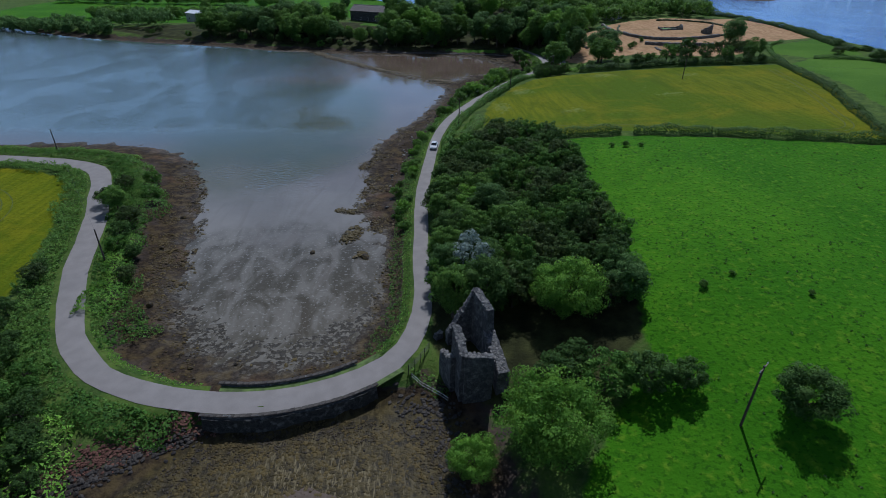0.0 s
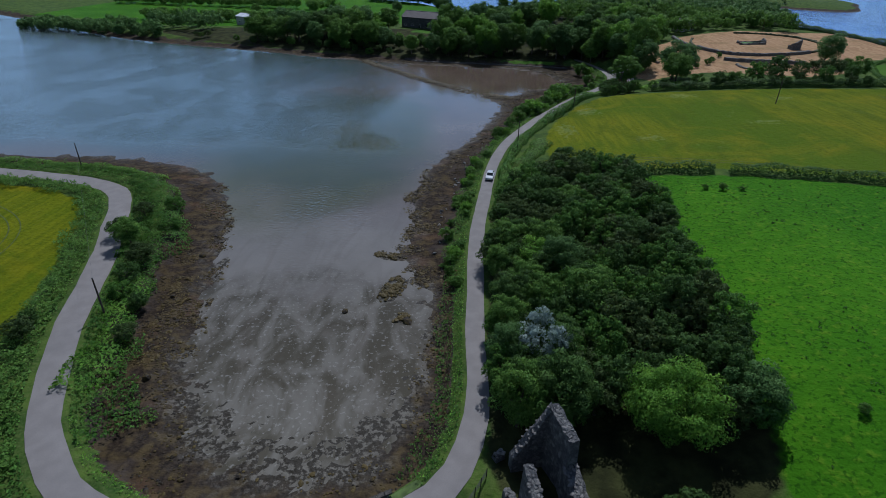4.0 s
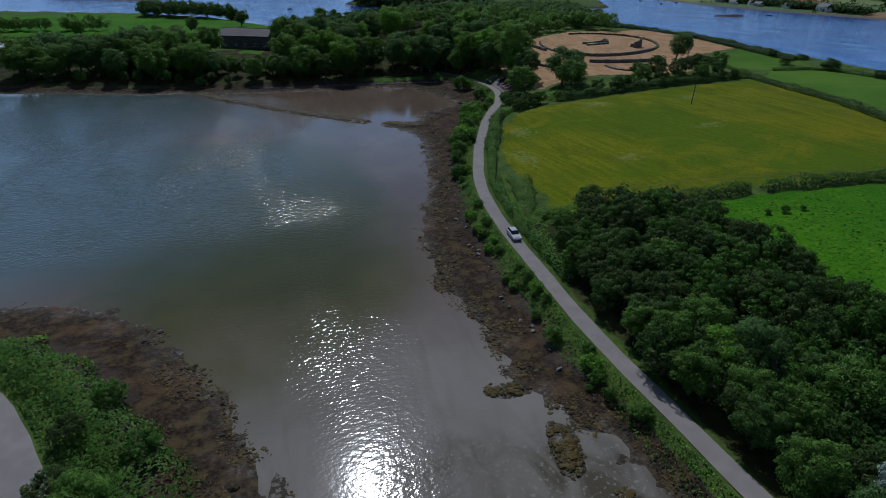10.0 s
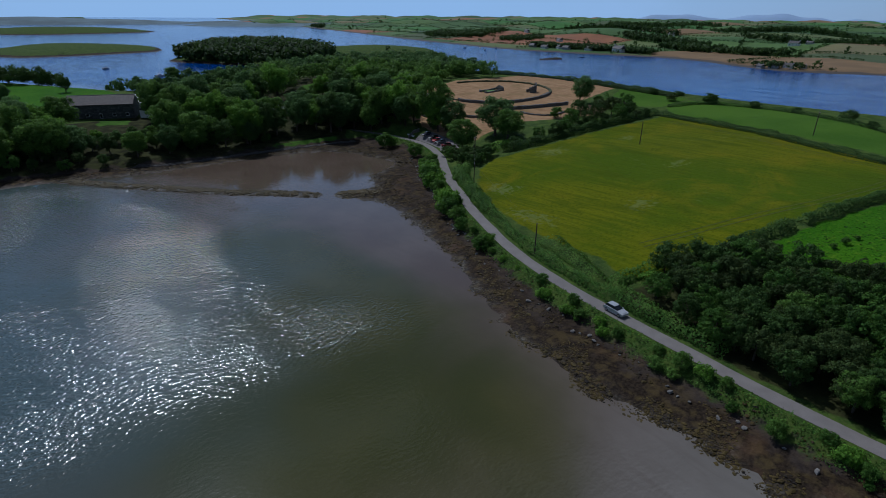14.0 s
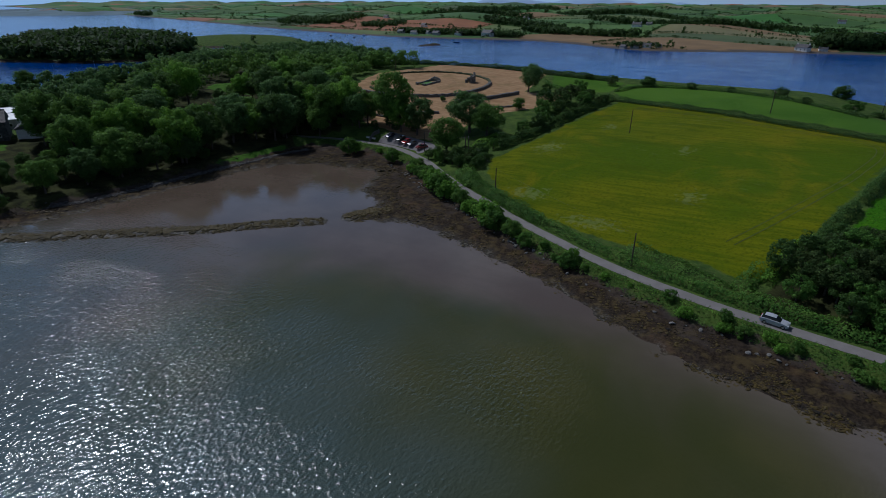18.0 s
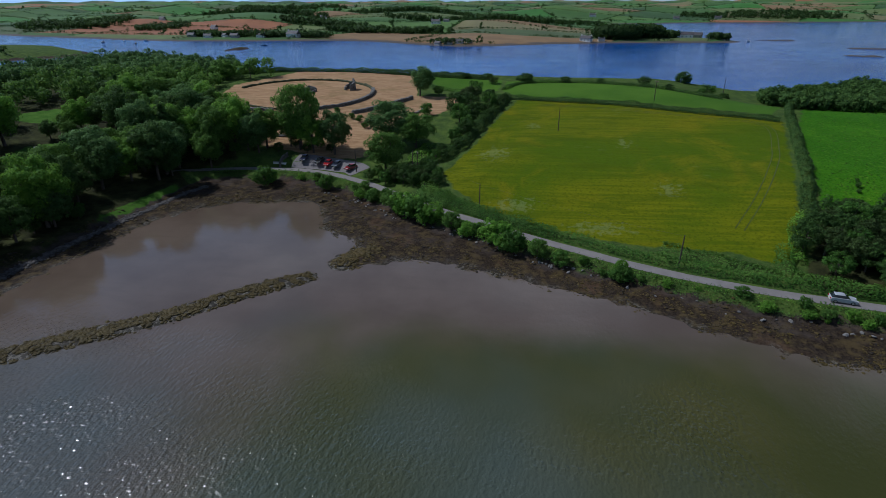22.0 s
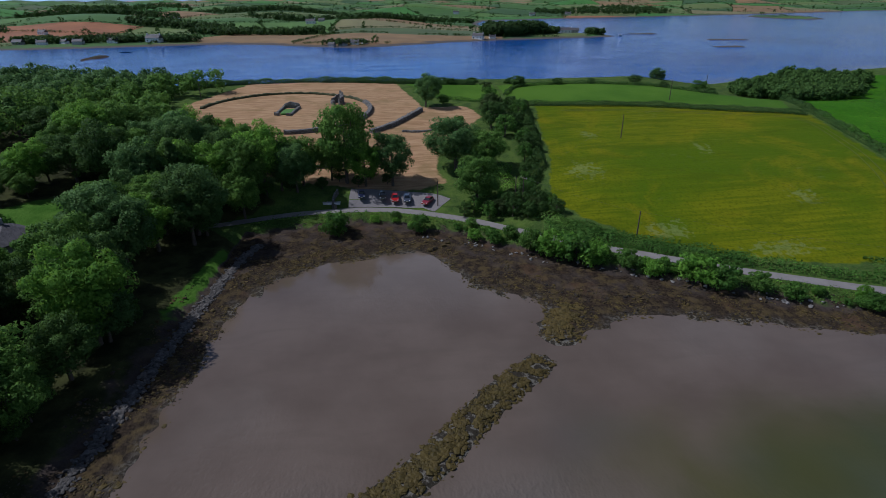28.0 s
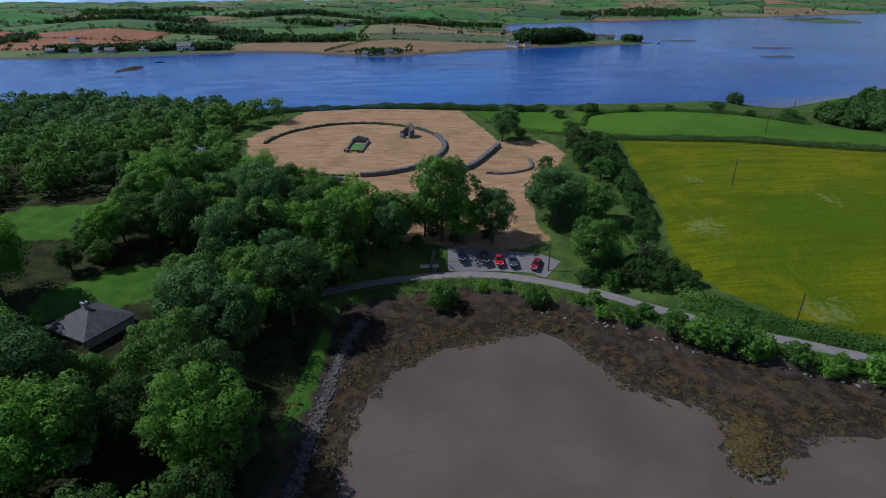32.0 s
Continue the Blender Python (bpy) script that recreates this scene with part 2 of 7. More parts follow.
def near_height(x, y, d=None, outer=None, road=None):
    d = beach_distance(x, y) if d is None else d
    outer = poly_dist(x, y, OUTER) if outer is None else outer
    road = line_dist(x, y, ROAD_LINE) if road is None else road
    tidal = poly_dist(x, y, POOL) > -3
    head = step01(95, 62, y) * step01(-46, -36, x)
    below = np.where(tidal, 0.20 + 0.01 * np.maximum(d, -6) - 0.30 * np.exp(-(((x + 12) / 5) ** 2 + ((y - 34) / 3.4) ** 2)), np.maximum(-1.2, 0.05 * d) * (1 - head) + head * np.maximum(-0.6, 0.05 + 0.010 * d))
    bank = np.where(d < 0, below, np.where(d < 7, (0.20 * tidal + 0.05 * (~tidal & (head > 0.5))) * step01(5, 0, d) + 0.11 * d, 0.77 + 1.35 * step01(7, 11, d)))
    east = step01(-10, 60, x) * step01(40, 90, y + 0.6 * x)
    rise = np.maximum(0, d - 20)
    hill = east * 0.102 * rise * np.where(rise < 130, 1 - rise / 420, (1 - 130 / 420) * 130 / np.maximum(rise, 1))
    hill = hill + 0.9 * np.exp(-(((x - 132) / 48) ** 2 + ((y - 280) / 45) ** 2)) * step01(15, 50, d)
    hill = hill + 3.3 * np.exp(-(((x - 46) / 34) ** 2 + ((y - 82) / 62) ** 2)) * step01(12, 40, d)
    hill = hill + 5.0 * np.exp(-(((x + 62) / 95) ** 2 + ((y - 358) / 42) ** 2)) * step01(5, 40, d)
    hill = hill + 2.0 * step01(14, 60, d) * step01(-70, -120, x) * step01(220, 150, y)
    hill = hill + np.maximum(0, 0.0161 * x + 0.0066 * y) * step01(8, 60, d) * (1 - 0.2 * step01(80, 170, x))
    hill = hill * (1 - 0.6 * step01(112, 172, x) * step01(150, 88, y))
    z = np.where(d > 0, bank + hill + 0.25 * step01(10, 30, d) * wave(x, y, 0.09, 1), bank)
    coast = np.where(outer > 0, np.minimum(1, 0.03 + 0.97 * step01(0, 17, outer)), 0)
    z = np.where(outer > 0, np.where(z > 0, z * coast, z), np.maximum(-3, 0.1 * outer))
    for line, half, top in REEFS:
        near_it = line_dist(x, y, line)
        z = np.maximum(z, top * (1 - (near_it / half) ** 2))
    flat = np.where((x > -27) & (x < -1.5) & (y < 52), step01(2.5, 1.5, road), step01(4.3, 2.3, road))
    return z * (1 - flat) + (ROAD_Z - 0.06) * flat


def far_height(x, y):
    """Islands and the far shore; below the sea elsewhere."""
    z = np.full(x.shape, -3.0)
    for cx, cy, rx, ry, h in ISLANDS:
        ang = np.arctan2(y - cy, x - cx)
        r = np.hypot((x - cx) / rx, (y - cy) / ry) * (1 + 0.09 * np.sin(3 * ang + cx) + 0.06 * np.sin(5 * ang + cy))
        z = np.maximum(z, np.where(r < 1, 0.5 + h * np.clip(1 - r * r, 0, 1) ** 0.8, -3 * np.clip(r - 1, 0, 1) * 8))
    d = poly_dist(x, y, MAINLAND)
    roll = 0.55 + 0.45 * wave(x, y, 0.0125, 2) + 0.28 * wave(x, y, 0.027, 5)
    main = np.where(d > 0, 0.6 + 2.2 * step01(2, 25, d) + step01(15, 330, d) * (27 * roll + 4 * step01(500, 2600, d) * (0.7 + 0.5 * wave(x, y, 0.004, 3))), np.maximum(-3, 0.1 * d))
    return np.maximum(z, main)


# ---- materials ----
class Nodes:
    """A short way to wire a node material."""

    def __init__(self, name, rough=0.8):
        self.mat = bpy.data.materials.new(name)
        self.mat.use_nodes = True
        self.t = self.mat.node_tree
        self.bsdf = self.t.nodes["Principled BSDF"]
        self.bsdf.inputs["Roughness"].default_value = rough
        self.out = self.t.nodes["Material Output"]
        self.place = self.t.nodes.new("ShaderNodeTexCoord").outputs["Object"]

    def put(self, socket, value):
        if isinstance(value, bpy.types.NodeSocket):
            self.t.links.new(value, socket)
        elif isinstance(value, tuple) and len(value) == 3 and socket.type == "RGBA":
            socket.default_value = (*value, 1)
        else:
            socket.default_value = value

    def attr(self, name):
        n = self.t.nodes.new("ShaderNodeAttribute")
        n.attribute_name = name
        return n.outputs["Fac"]

    def stretch(self, scale, turn=0.0):
        n = self.t.nodes.new("ShaderNodeMapping")
        self.put(n.inputs["Vector"], self.place)
        n.inputs["Scale"].default_value = scale
        n.inputs["Rotation"].default_value = (0, 0, radians(turn))
        return n.outputs[0]

    def noise(self, scale, detail=4.0, vec=None, rough=0.55, warp=0.0):
        n = self.t.nodes.new("ShaderNodeTexNoise")
        self.put(n.inputs["Vector"], vec or self.place)
        n.inputs["Scale"].default_value, n.inputs["Detail"].default_value = scale, detail
        n.inputs["Roughness"].default_value, n.inputs["Distortion"].default_value = rough, warp
        return n.outputs[0]

    def cells(self, scale, vec=None, what="Distance", feature="F1"):
        n = self.t.nodes.new("ShaderNodeTexVoronoi")
        n.feature = feature
        self.put(n.inputs["Vector"], vec or self.place)
        n.inputs["Scale"].default_value = scale
        return n.outputs[what]

    def ramp(self, value, lo, hi, a=0.0, b=1.0):
        n = self.t.nodes.new("ShaderNodeMapRange")
        n.interpolation_type = "SMOOTHSTEP"
        for k, v in zip(("Value", "From Min", "From Max", "To Min", "To Max"), (value, lo, hi, a, b)):
            self.put(n.inputs[k], v)
        return n.outputs[0]

    def math(self, op, a, b=0.0):
        n = self.t.nodes.new("ShaderNodeMath")
        n.operation = op
        self.put(n.inputs[0], a)
        self.put(n.inputs[1], b)
        return n.outputs[0]

    def mix(self, fac, a, b, mode="MIX"):
        n = self.t.nodes.new("ShaderNodeMix")
        n.data_type, n.blend_type = "RGBA", mode
        self.put(n.inputs["Factor"], fac)
        self.put(n.inputs["A"] if False else n.inputs[6], a)
        self.put(n.inputs[7], b)
        return n.outputs[2]

    def rand(self):
        return self.t.nodes.new("ShaderNodeObjectInfo").outputs["Random"]

    def island(self):
        return self.t.nodes.new("ShaderNodeNewGeometry").outputs["Random Per Island"]

    def color(self, c):
        self.put(self.bsdf.inputs["Base Color"], c)
        return self

    def set(self, key, v):
        self.put(self.bsdf.inputs[key], v)
        return self

    def bump(self, height, depth, strength=1.0):
        n = self.t.nodes.new("ShaderNodeBump")
        n.inputs["Distance"].default_value, n.inputs["Strength"].default_value = depth, strength
        self.put(n.inputs["Height"], height)
        self.put(self.bsdf.inputs["Normal"], n.outputs[0])
        return self


def plain(name, color, rough=0.6, metal=0.0, vary=0.15, scale=1.5, bump=0.0):
    n = Nodes(name, rough)
    dark = tuple(c * (1 - vary) for c in color)
    light = tuple(min(1, c * (1 + vary)) for c in color)
    grain = n.noise(scale, 5)
    n.color(n.mix(n.ramp(grain, 0.3, 0.7), dark, light)).set("Metallic", metal)
    if bump:
        n.bump(grain, bump)
    return n.mat


def leaf_material(name, dark, light, tip, rough=0.7, through=0.34):
    light, tip = (tuple(v * 1.2 for v in c) for c in (light, tip))
    n = Nodes(name, rough)
    c = n.mix(n.island(), dark, light)
    c = n.mix(n.ramp(n.noise(0.35, 2), 0.45, 0.7, 0.0, 0.6), c, tip)
    c = n.mix(n.ramp(n.rand(), 0, 1, 0, 0.40), c, tuple(v * 0.7 for v in dark))
    n.color(c).set("Specular IOR Level", 0.12)
    tr = n.t.nodes.new("ShaderNodeBsdfTranslucent")
    n.put(tr.inputs[0], n.mix(0.5, c, tip))
    m = n.t.nodes.new("ShaderNodeMixShader")
    m.inputs[0].default_value = through
    n.t.links.new(n.bsdf.outputs[0], m.inputs[1])
    n.t.links.new(tr.outputs[0], m.inputs[2])
    n.t.links.new(m.outputs[0], n.out.inputs[0])
    return n.mat


def ground_material():
    n = Nodes("ground_cover", 0.95)
    fine, mid, big = n.noise(2.2, 6), n.noise(0.3, 5), n.noise(0.035, 4)
    d = n.math("ADD", n.attr("shore"), n.ramp(n.noise(0.25, 6), 0.2, 0.8, -2.2, 2.2))
    rough_grass = n.mix(n.ramp(mid, 0.3, 0.7), (0.028, 0.06, 0.012), (0.075, 0.12, 0.02))
    rough_grass = n.mix(n.ramp(fine, 0.35, 0.75, 0, 0.5), rough_grass, (0.10, 0.12, 0.035))
    # bright pasture
    pasture = n.mix(n.ramp(big, 0.35, 0.65), (0.033, 0.118, 0.002), (0.054, 0.158, 0.003))
    pasture = n.mix(n.ramp(mid, 0.42, 0.75, 0, 0.55), pasture, (0.026, 0.098, 0.002))
    pasture = n.mix(n.ramp(n.noise(0.9, 5), 0.52, 0.72, 0, 0.75), pasture, (0.100, 0.190, 0.008))
    pasture = n.mix(n.ramp(n.noise(1.9, 5), 0.52, 0.64, 0, 0.75), pasture, (0.016, 0.062, 0.002))
    # ripening barley with drill rows
    rows = n.noise(1.0, 3, n.stretch((0.9, 0.035, 1), -14))
    barley = n.mix(n.ramp(rows, 0.3, 0.7), (0.082, 0.108, 0.001), (0.138, 0.146, 0.001))
    barley = n.mix(n.ramp(n.noise(0.022, 4), 0.42, 0.62, 0, 0.85), barley, (0.060, 0.105, 0.001))
    barley = n.mix(n.ramp(n.noise(0.05, 4, warp=1.0), 0.50, 0.70, 0, 0.7), barley, (0.165, 0.148, 0.002))
    pale = n.ramp(n.math("MULTIPLY", n.noise(0.045, 2), n.noise(0.5, 5, n.stretch((1.2, 0.5, 1), 20))), 0.36, 0.46)
    spot = n.ramp(n.math("ADD", n.attr("lodged"), n.ramp(n.noise(0.6, 5), 0.2, 0.8, -0.6, 0.4)), 0.45, 0.75)
    barley = n.mix(n.math("MULTIPLY", n.math("MAXIMUM", n.math("MULTIPLY", pale, 0.5), spot), 0.36), barley, (0.19, 0.23, 0.085))
    barley = n.mix(n.ramp(n.noise(0.16, 6, n.stretch((1, 0.4, 1), 35), warp=0.6), 0.52, 0.68, 0, 0.55), barley, (0.058, 0.085, 0.001))
    barley = n.mix(n.ramp(n.noise(1.5, 6), 0.47, 0.68, 0, 0.5), barley, (0.045, 0.068, 0.001))
    # mown hay
    swath = n.noise(1.0, 5, n.stretch((0.34, 0.07, 1), 50), warp=2.2)
    hay = n.mix(n.ramp(swath, 0.3, 0.7), (0.27, 0.160, 0.078), (0.40, 0.255, 0.135))
    hay = n.mix(n.ramp(n.noise(0.12, 5), 0.5, 0.7, 0, 0.6), hay, (0.21, 0.145, 0.062))
    # wet stony mud and wrack
    mud = n.mix(n.ramp(fine, 0.3, 0.7), (0.012, 0.008, 0.005), (0.040, 0.028, 0.017))
    mud = n.mix(n.ramp(n.noise(0.6, 5), 0.45, 0.65), mud, (0.066, 0.047, 0.020))
    mud = n.mix(n.ramp(n.noise(0.12, 4), 0.55, 0.68, 0, 0.6), mud, (0.090, 0.052, 0.028))
    flat = n.mix(n.ramp(n.noise(1.3, 7, rough=0.65), 0.48, 0.58), (0.026, 0.021, 0.013), (0.125, 0.112, 0.088))
    wet = n.ramp(d, -2.5, 2.0)
    beach = n.mix(wet, flat, mud)
    weed = n.mix(n.ramp(n.noise(0.9, 6), 0.35, 0.65), (0.018, 0.014, 0.006), (0.060, 0.045, 0.014))
    strands = n.noise(1.0, 5, n.stretch((2.4, 0.5, 1), 12), warp=1.2)
    weed = n.mix(n.math("MULTIPLY", n.attr("pool"), n.ramp(strands, 0.45, 0.65)), weed, (0.15, 0.12, 0.06))
    beach = n.mix(n.ramp(n.attr("pool"), 0.0, 0.2), beach, weed)
    beach = n.mix(n.ramp(d, 4.5, 7.5, 0, 0.6), beach, (0.062, 0.050, 0.044))
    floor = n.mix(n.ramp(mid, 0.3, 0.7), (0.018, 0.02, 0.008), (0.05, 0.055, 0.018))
    lawn = n.mix(n.ramp(mid, 0.3, 0.7), (0.042, 0.105, 0.010), (0.070, 0.145, 0.018))
    meadow = n.mix(n.ramp(big, 0.35, 0.65), (0.052, 0.118, 0.010), (0.075, 0.150, 0.014))
    c = rough_grass
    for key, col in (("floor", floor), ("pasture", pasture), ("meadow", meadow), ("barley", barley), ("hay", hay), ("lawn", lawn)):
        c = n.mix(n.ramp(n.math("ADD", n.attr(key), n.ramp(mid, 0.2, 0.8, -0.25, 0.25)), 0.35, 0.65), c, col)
    c = n.mix(n.ramp(d, 7.2, 9.2), beach, c)
    n.color(c)
    n.set("Roughness", n.ramp(d, -1.5, 4.5, 0.6, 0.95))
    n.set("Specular IOR Level", n.ramp(d, 2.0, 7.0, 0.14, 0.06))
    n.bump(n.math("ADD", n.math("MULTIPLY", fine, 0.6), n.noise(0.9, 5)), 0.22)
    return n.mat


def water_material():
    n = Nodes("sea_water", 0.06)
    deep = n.mix(n.ramp(n.noise(0.006, 4), 0.35, 0.7), (0.0, 0.036, 0.19), (0.002, 0.078, 0.30))
    silt_sheen = n.mix(n.ramp(n.noise(0.05, 4), 0.3, 0.7), (0.096, 0.070, 0.050), (0.130, 0.098, 0.073))
    olive = n.mix(n.ramp(n.noise(0.03, 4), 0.35, 0.7), (0.044, 0.047, 0.008), (0.068, 0.063, 0.014))
    # sky and cloud reflection on the near bay, put into the silt colour
    silt_sheen = n.mix(n.attr("pale"), silt_sheen, n.mix(n.ramp(n.noise(0.05, 4), 0.3, 0.7), (0.145, 0.130, 0.108), (0.190, 0.173, 0.147)))
    ooze = n.mix(n.ramp(n.noise(0.24, 7, n.stretch((1, 0.55, 1), 8), warp=0.8), 0.38, 0.64), (0.066, 0.056, 0.034), (0.150, 0.136, 0.108))
    ooze = n.mix(n.ramp(n.noise(1.7, 5), 0.56, 0.66, 0, 0.6), ooze, (0.24, 0.225, 0.195))
    silt_sheen = n.mix(n.ramp(n.math("ADD", n.attr("ooze"), n.ramp(n.noise(0.09, 5), 0.2, 0.8, -0.3, 0.3)), 0.2, 0.8), silt_sheen, ooze)
    streak = n.noise(0.3, 6, n.stretch((1, 0.22, 1), 12), warp=1.2)
    silt_sheen = n.mix(n.ramp(streak, 0.45, 0.7, 0, 0.2), silt_sheen, (0.085, 0.064, 0.044))
    c = n.mix(n.ramp(n.math("ADD", n.attr("olive"), n.ramp(n.noise(0.03, 4, warp=0.5), 0.2, 0.8, -0.2, 0.2)), 0.2, 0.9), silt_sheen, olive)
    # far lagoon tinted bluer, partly painting in the reflected blue sky
    c = n.mix(n.ramp(n.math("ADD", n.attr("open"), n.ramp(n.noise(0.02, 3), 0.2, 0.8, -0.25, 0.25)), 0.1, 0.9), c, (0.062, 0.088, 0.085))
    c = n.mix(n.attr("sea"), c, deep)
    n.color(c).set("IOR", 1.33).set("Specular IOR Level", n.ramp(n.attr("sea"), 0, 1, 0.85, 0.16))
    gust = n.ramp(n.noise(0.07, 7, n.stretch((1, 0.45, 1), 30), warp=0.5), 0.38, 0.62, 0.55, 1.2)
    calm = n.math("MULTIPLY", n.ramp(n.attr("chop"), 0, 1, 0.06, 1.0), gust)
    ripple = n.math("ADD", n.noise(0.95, 1, n.stretch((1, 1.6, 1), 15)), n.math("MULTIPLY", n.noise(2.3, 1), 0.45))
    b = n.t.nodes.new("ShaderNodeBump")
    b.inputs["Distance"].default_value = 0.22
    n.put(b.inputs["Height"], ripple)
    n.put(b.inputs["Strength"], calm)
    n.put(n.bsdf.inputs["Normal"], b.outputs[0])
    n.set("Roughness", n.ramp(n.attr("chop"), 0, 1, 0.07, 0.13))
    return n.mat


M_GROUND, M_WATER = ground_material(), water_material()
M_LEAF = [leaf_material("broad_leaves", (0.044, 0.102, 0.018), (0.122, 0.232, 0.038), (0.17, 0.29, 0.05)),
          leaf_material("bright_leaves", (0.062, 0.148, 0.018), (0.145, 0.300, 0.034), (0.22, 0.39, 0.045)),
          leaf_material("dark_scrub_leaves", (0.027, 0.061, 0.015), (0.070, 0.135, 0.028), (0.095, 0.165, 0.036)),
          leaf_material("silver_leaves", (0.10, 0.15, 0.115), (0.24, 0.30, 0.26), (0.34, 0.40, 0.37)),
          leaf_material("hedge_leaves", (0.034, 0.092, 0.016), (0.090, 0.195, 0.028), (0.135, 0.23, 0.04)),
          leaf_material("ash_leaves", (0.040, 0.090, 0.024), (0.105, 0.200, 0.052), (0.15, 0.25, 0.075)),
          leaf_material("blackthorn_leaves", (0.026, 0.050, 0.014), (0.072, 0.115, 0.030), (0.105, 0.145, 0.040))]
M_BARK = plain("bark", (0.075, 0.058, 0.042), 0.9, 0, 0.35, 6, 0.03)
M_ROAD = None


def road_material():
    n = Nodes("worn_asphalt", 0.9)
    c = n.mix(n.ramp(n.noise(0.5, 5), 0.3, 0.7), (0.185, 0.165, 0.150), (0.225, 0.203, 0.186))
    c = n.mix(n.ramp(n.noise(0.09, 4), 0.5, 0.7, 0, 0.35), c, (0.15, 0.138, 0.128))
    c = n.mix(n.ramp(n.noise(9, 3), 0.3, 0.8, 0, 0.35), c, (0.12, 0.115, 0.11))
    n.color(c).bump(n.noise(14, 3), 0.01)
    return n.mat


M_ROAD = road_material()
# ---- ground, water, road ----
def bulk(name, verts, faces, mats, parent=None, index=None, smooth=False):
    """One mesh object from arrays of corners and of faces with equal numbers of corners."""
    verts, faces = np.asarray(verts, np.float32), np.asarray(faces, np.int32)
    soft = verts[:, 3:] if verts.shape[1] == 6 else None
    verts = verts[:, :3]
    me = bpy.data.meshes.new(name)
    me.vertices.add(len(verts))
    me.vertices.foreach_set("co", verts.ravel())
    k = faces.shape[1]
    me.loops.add(faces.size)
    me.loops.foreach_set("vertex_index", faces.ravel())
    me.polygons.add(len(faces))
    me.polygons.foreach_set("loop_start", np.arange(0, faces.size, k, dtype=np.int32))
    for m in mats if isinstance(mats, list) else [mats]:
        me.materials.append(m)
    if index is not None:
        me.polygons.foreach_set("material_index", np.asarray(index, np.int32))
    me.polygons.foreach_set("use_smooth", np.full(len(faces), smooth))
    me.update(calc_edges=True)
    if soft is not None:
        me.polygons.foreach_set("use_smooth", np.full(len(faces), True))
        me.normals_split_custom_set_from_vertices(soft)
    ob = new(name, me)
    ob.parent = parent
    return ob


def grid_faces(nx, ny):
    a = (np.arange(ny - 1)[:, None] * nx + np.arange(nx - 1)[None, :]).ravel()
    return np.stack([a, a + 1, a + nx + 1, a + nx], 1)


def spaced(lo, hi, step, reach_lo, reach_hi, grow):
    """Even steps between lo and hi, growing steps out to the reach."""
    def out(room):
        v, s, r = [], step, 0.0
        while r < room:
            s *= grow
            r += s
            v.append(r)
        return np.array(v)
    return np.concatenate([(lo - out(lo - reach_lo))[::-1], np.arange(lo, hi + 0.1, step), hi + out(reach_hi - hi)])


def give(ob, key, values):
    ob.data.attributes.new(key, "FLOAT", "POINT").data.foreach_set("value", np.asarray(values, np.float32).ravel())


BARLEY = [(18.5, 151.5), (14.8, 145.5), (18.7, 140.8), (28, 137.8), (40, 134.2), (52, 131), (70, 126.2), (84, 122.2), (107.5, 116), (117.7, 139.4), (127.7, 168.4), (134.7, 204), (106.7, 209), (76.7, 213), (55.1, 219), (44.2, 214), (34.7, 205), (25.2, 187.8), (20.7, 173.8)]
PASTURE = [(36, 130.8), (48, 127.6), (70, 121.6), (85, 117.6), (105, 111.9), (170.7, 86.4), (274, 44.2), (201, -59.6), (61, -79.8), (18.9, -29.7), (11.9, 20.5), (15.9, 34.7), (22, 43.8), (29.1, 51.8), (31.5, 66.7), (32.6, 80.8), (34, 103.7), (35, 125.6)]
UPPER = [(138.7, 204), (133.7, 168.4), (124.7, 136.4), (116.7, 116.4), (125.7, 112.4), (140.7, 104.4), (160.7, 128.4), (172.7, 160.4), (176.7, 200), (170.7, 212), (150.7, 212)]
COWFIELD = [(150.7, 214), (172.7, 214), (182.7, 240), (178.7, 252), (150.7, 240), (143.7, 228)]
HAY = [(66.5, 251), (67.3, 265), (70.5, 281), (74.4, 294), (94.6, 306), (104.6, 318), (118.6, 326), (138.6, 332), (150.6, 329), (178, 318), (184, 285), (179, 256), (152.7, 250), (134.7, 246), (136.7, 230), (122.7, 226), (109.7, 232), (94.7, 243), (75.4, 245), (69.6, 243)]
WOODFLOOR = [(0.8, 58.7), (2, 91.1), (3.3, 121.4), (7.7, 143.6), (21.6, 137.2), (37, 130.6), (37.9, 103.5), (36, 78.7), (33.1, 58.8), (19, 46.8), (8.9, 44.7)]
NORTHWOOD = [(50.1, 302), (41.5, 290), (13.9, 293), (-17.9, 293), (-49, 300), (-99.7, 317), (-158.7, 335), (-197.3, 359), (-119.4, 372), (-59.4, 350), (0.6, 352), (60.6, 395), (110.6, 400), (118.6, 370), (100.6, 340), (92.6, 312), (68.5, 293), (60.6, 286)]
LAWN_A = [(61, 367), (62, 352), (67, 345), (76, 342), (82, 350), (80, 368), (70, 373)]
LAWN_B = [(33.6, 341), (39.8, 329), (47.3, 322), (54.7, 324), (52.6, 334), (42.6, 344)]
LAWN_C = [(39, 288), (27, 290), (12, 292.6), (14, 296), (29, 294.4), (39, 292)]
LAWN_D = [(-37, 343), (-26, 341), (-24, 347), (-34, 351)]
LEFTFIELD = [(-71, 95), (-78, 111.5), (-83.5, 119.3), (-92.5, 123.6), (-104, 125), (-193, 136), (-308, 145), (-329, 40), (-119, 30), (-75, 40), (-62.5, 62), (-65.5, 78)]
FAR_PASTURE = [(-317, 423), (-198.8, 385), (-129.4, 375), (-59.4, 372), (-24.4, 395), (-6.5, 450), (-11.5, 516), (-59.4, 577), (-152.4, 611), (-324, 632)]

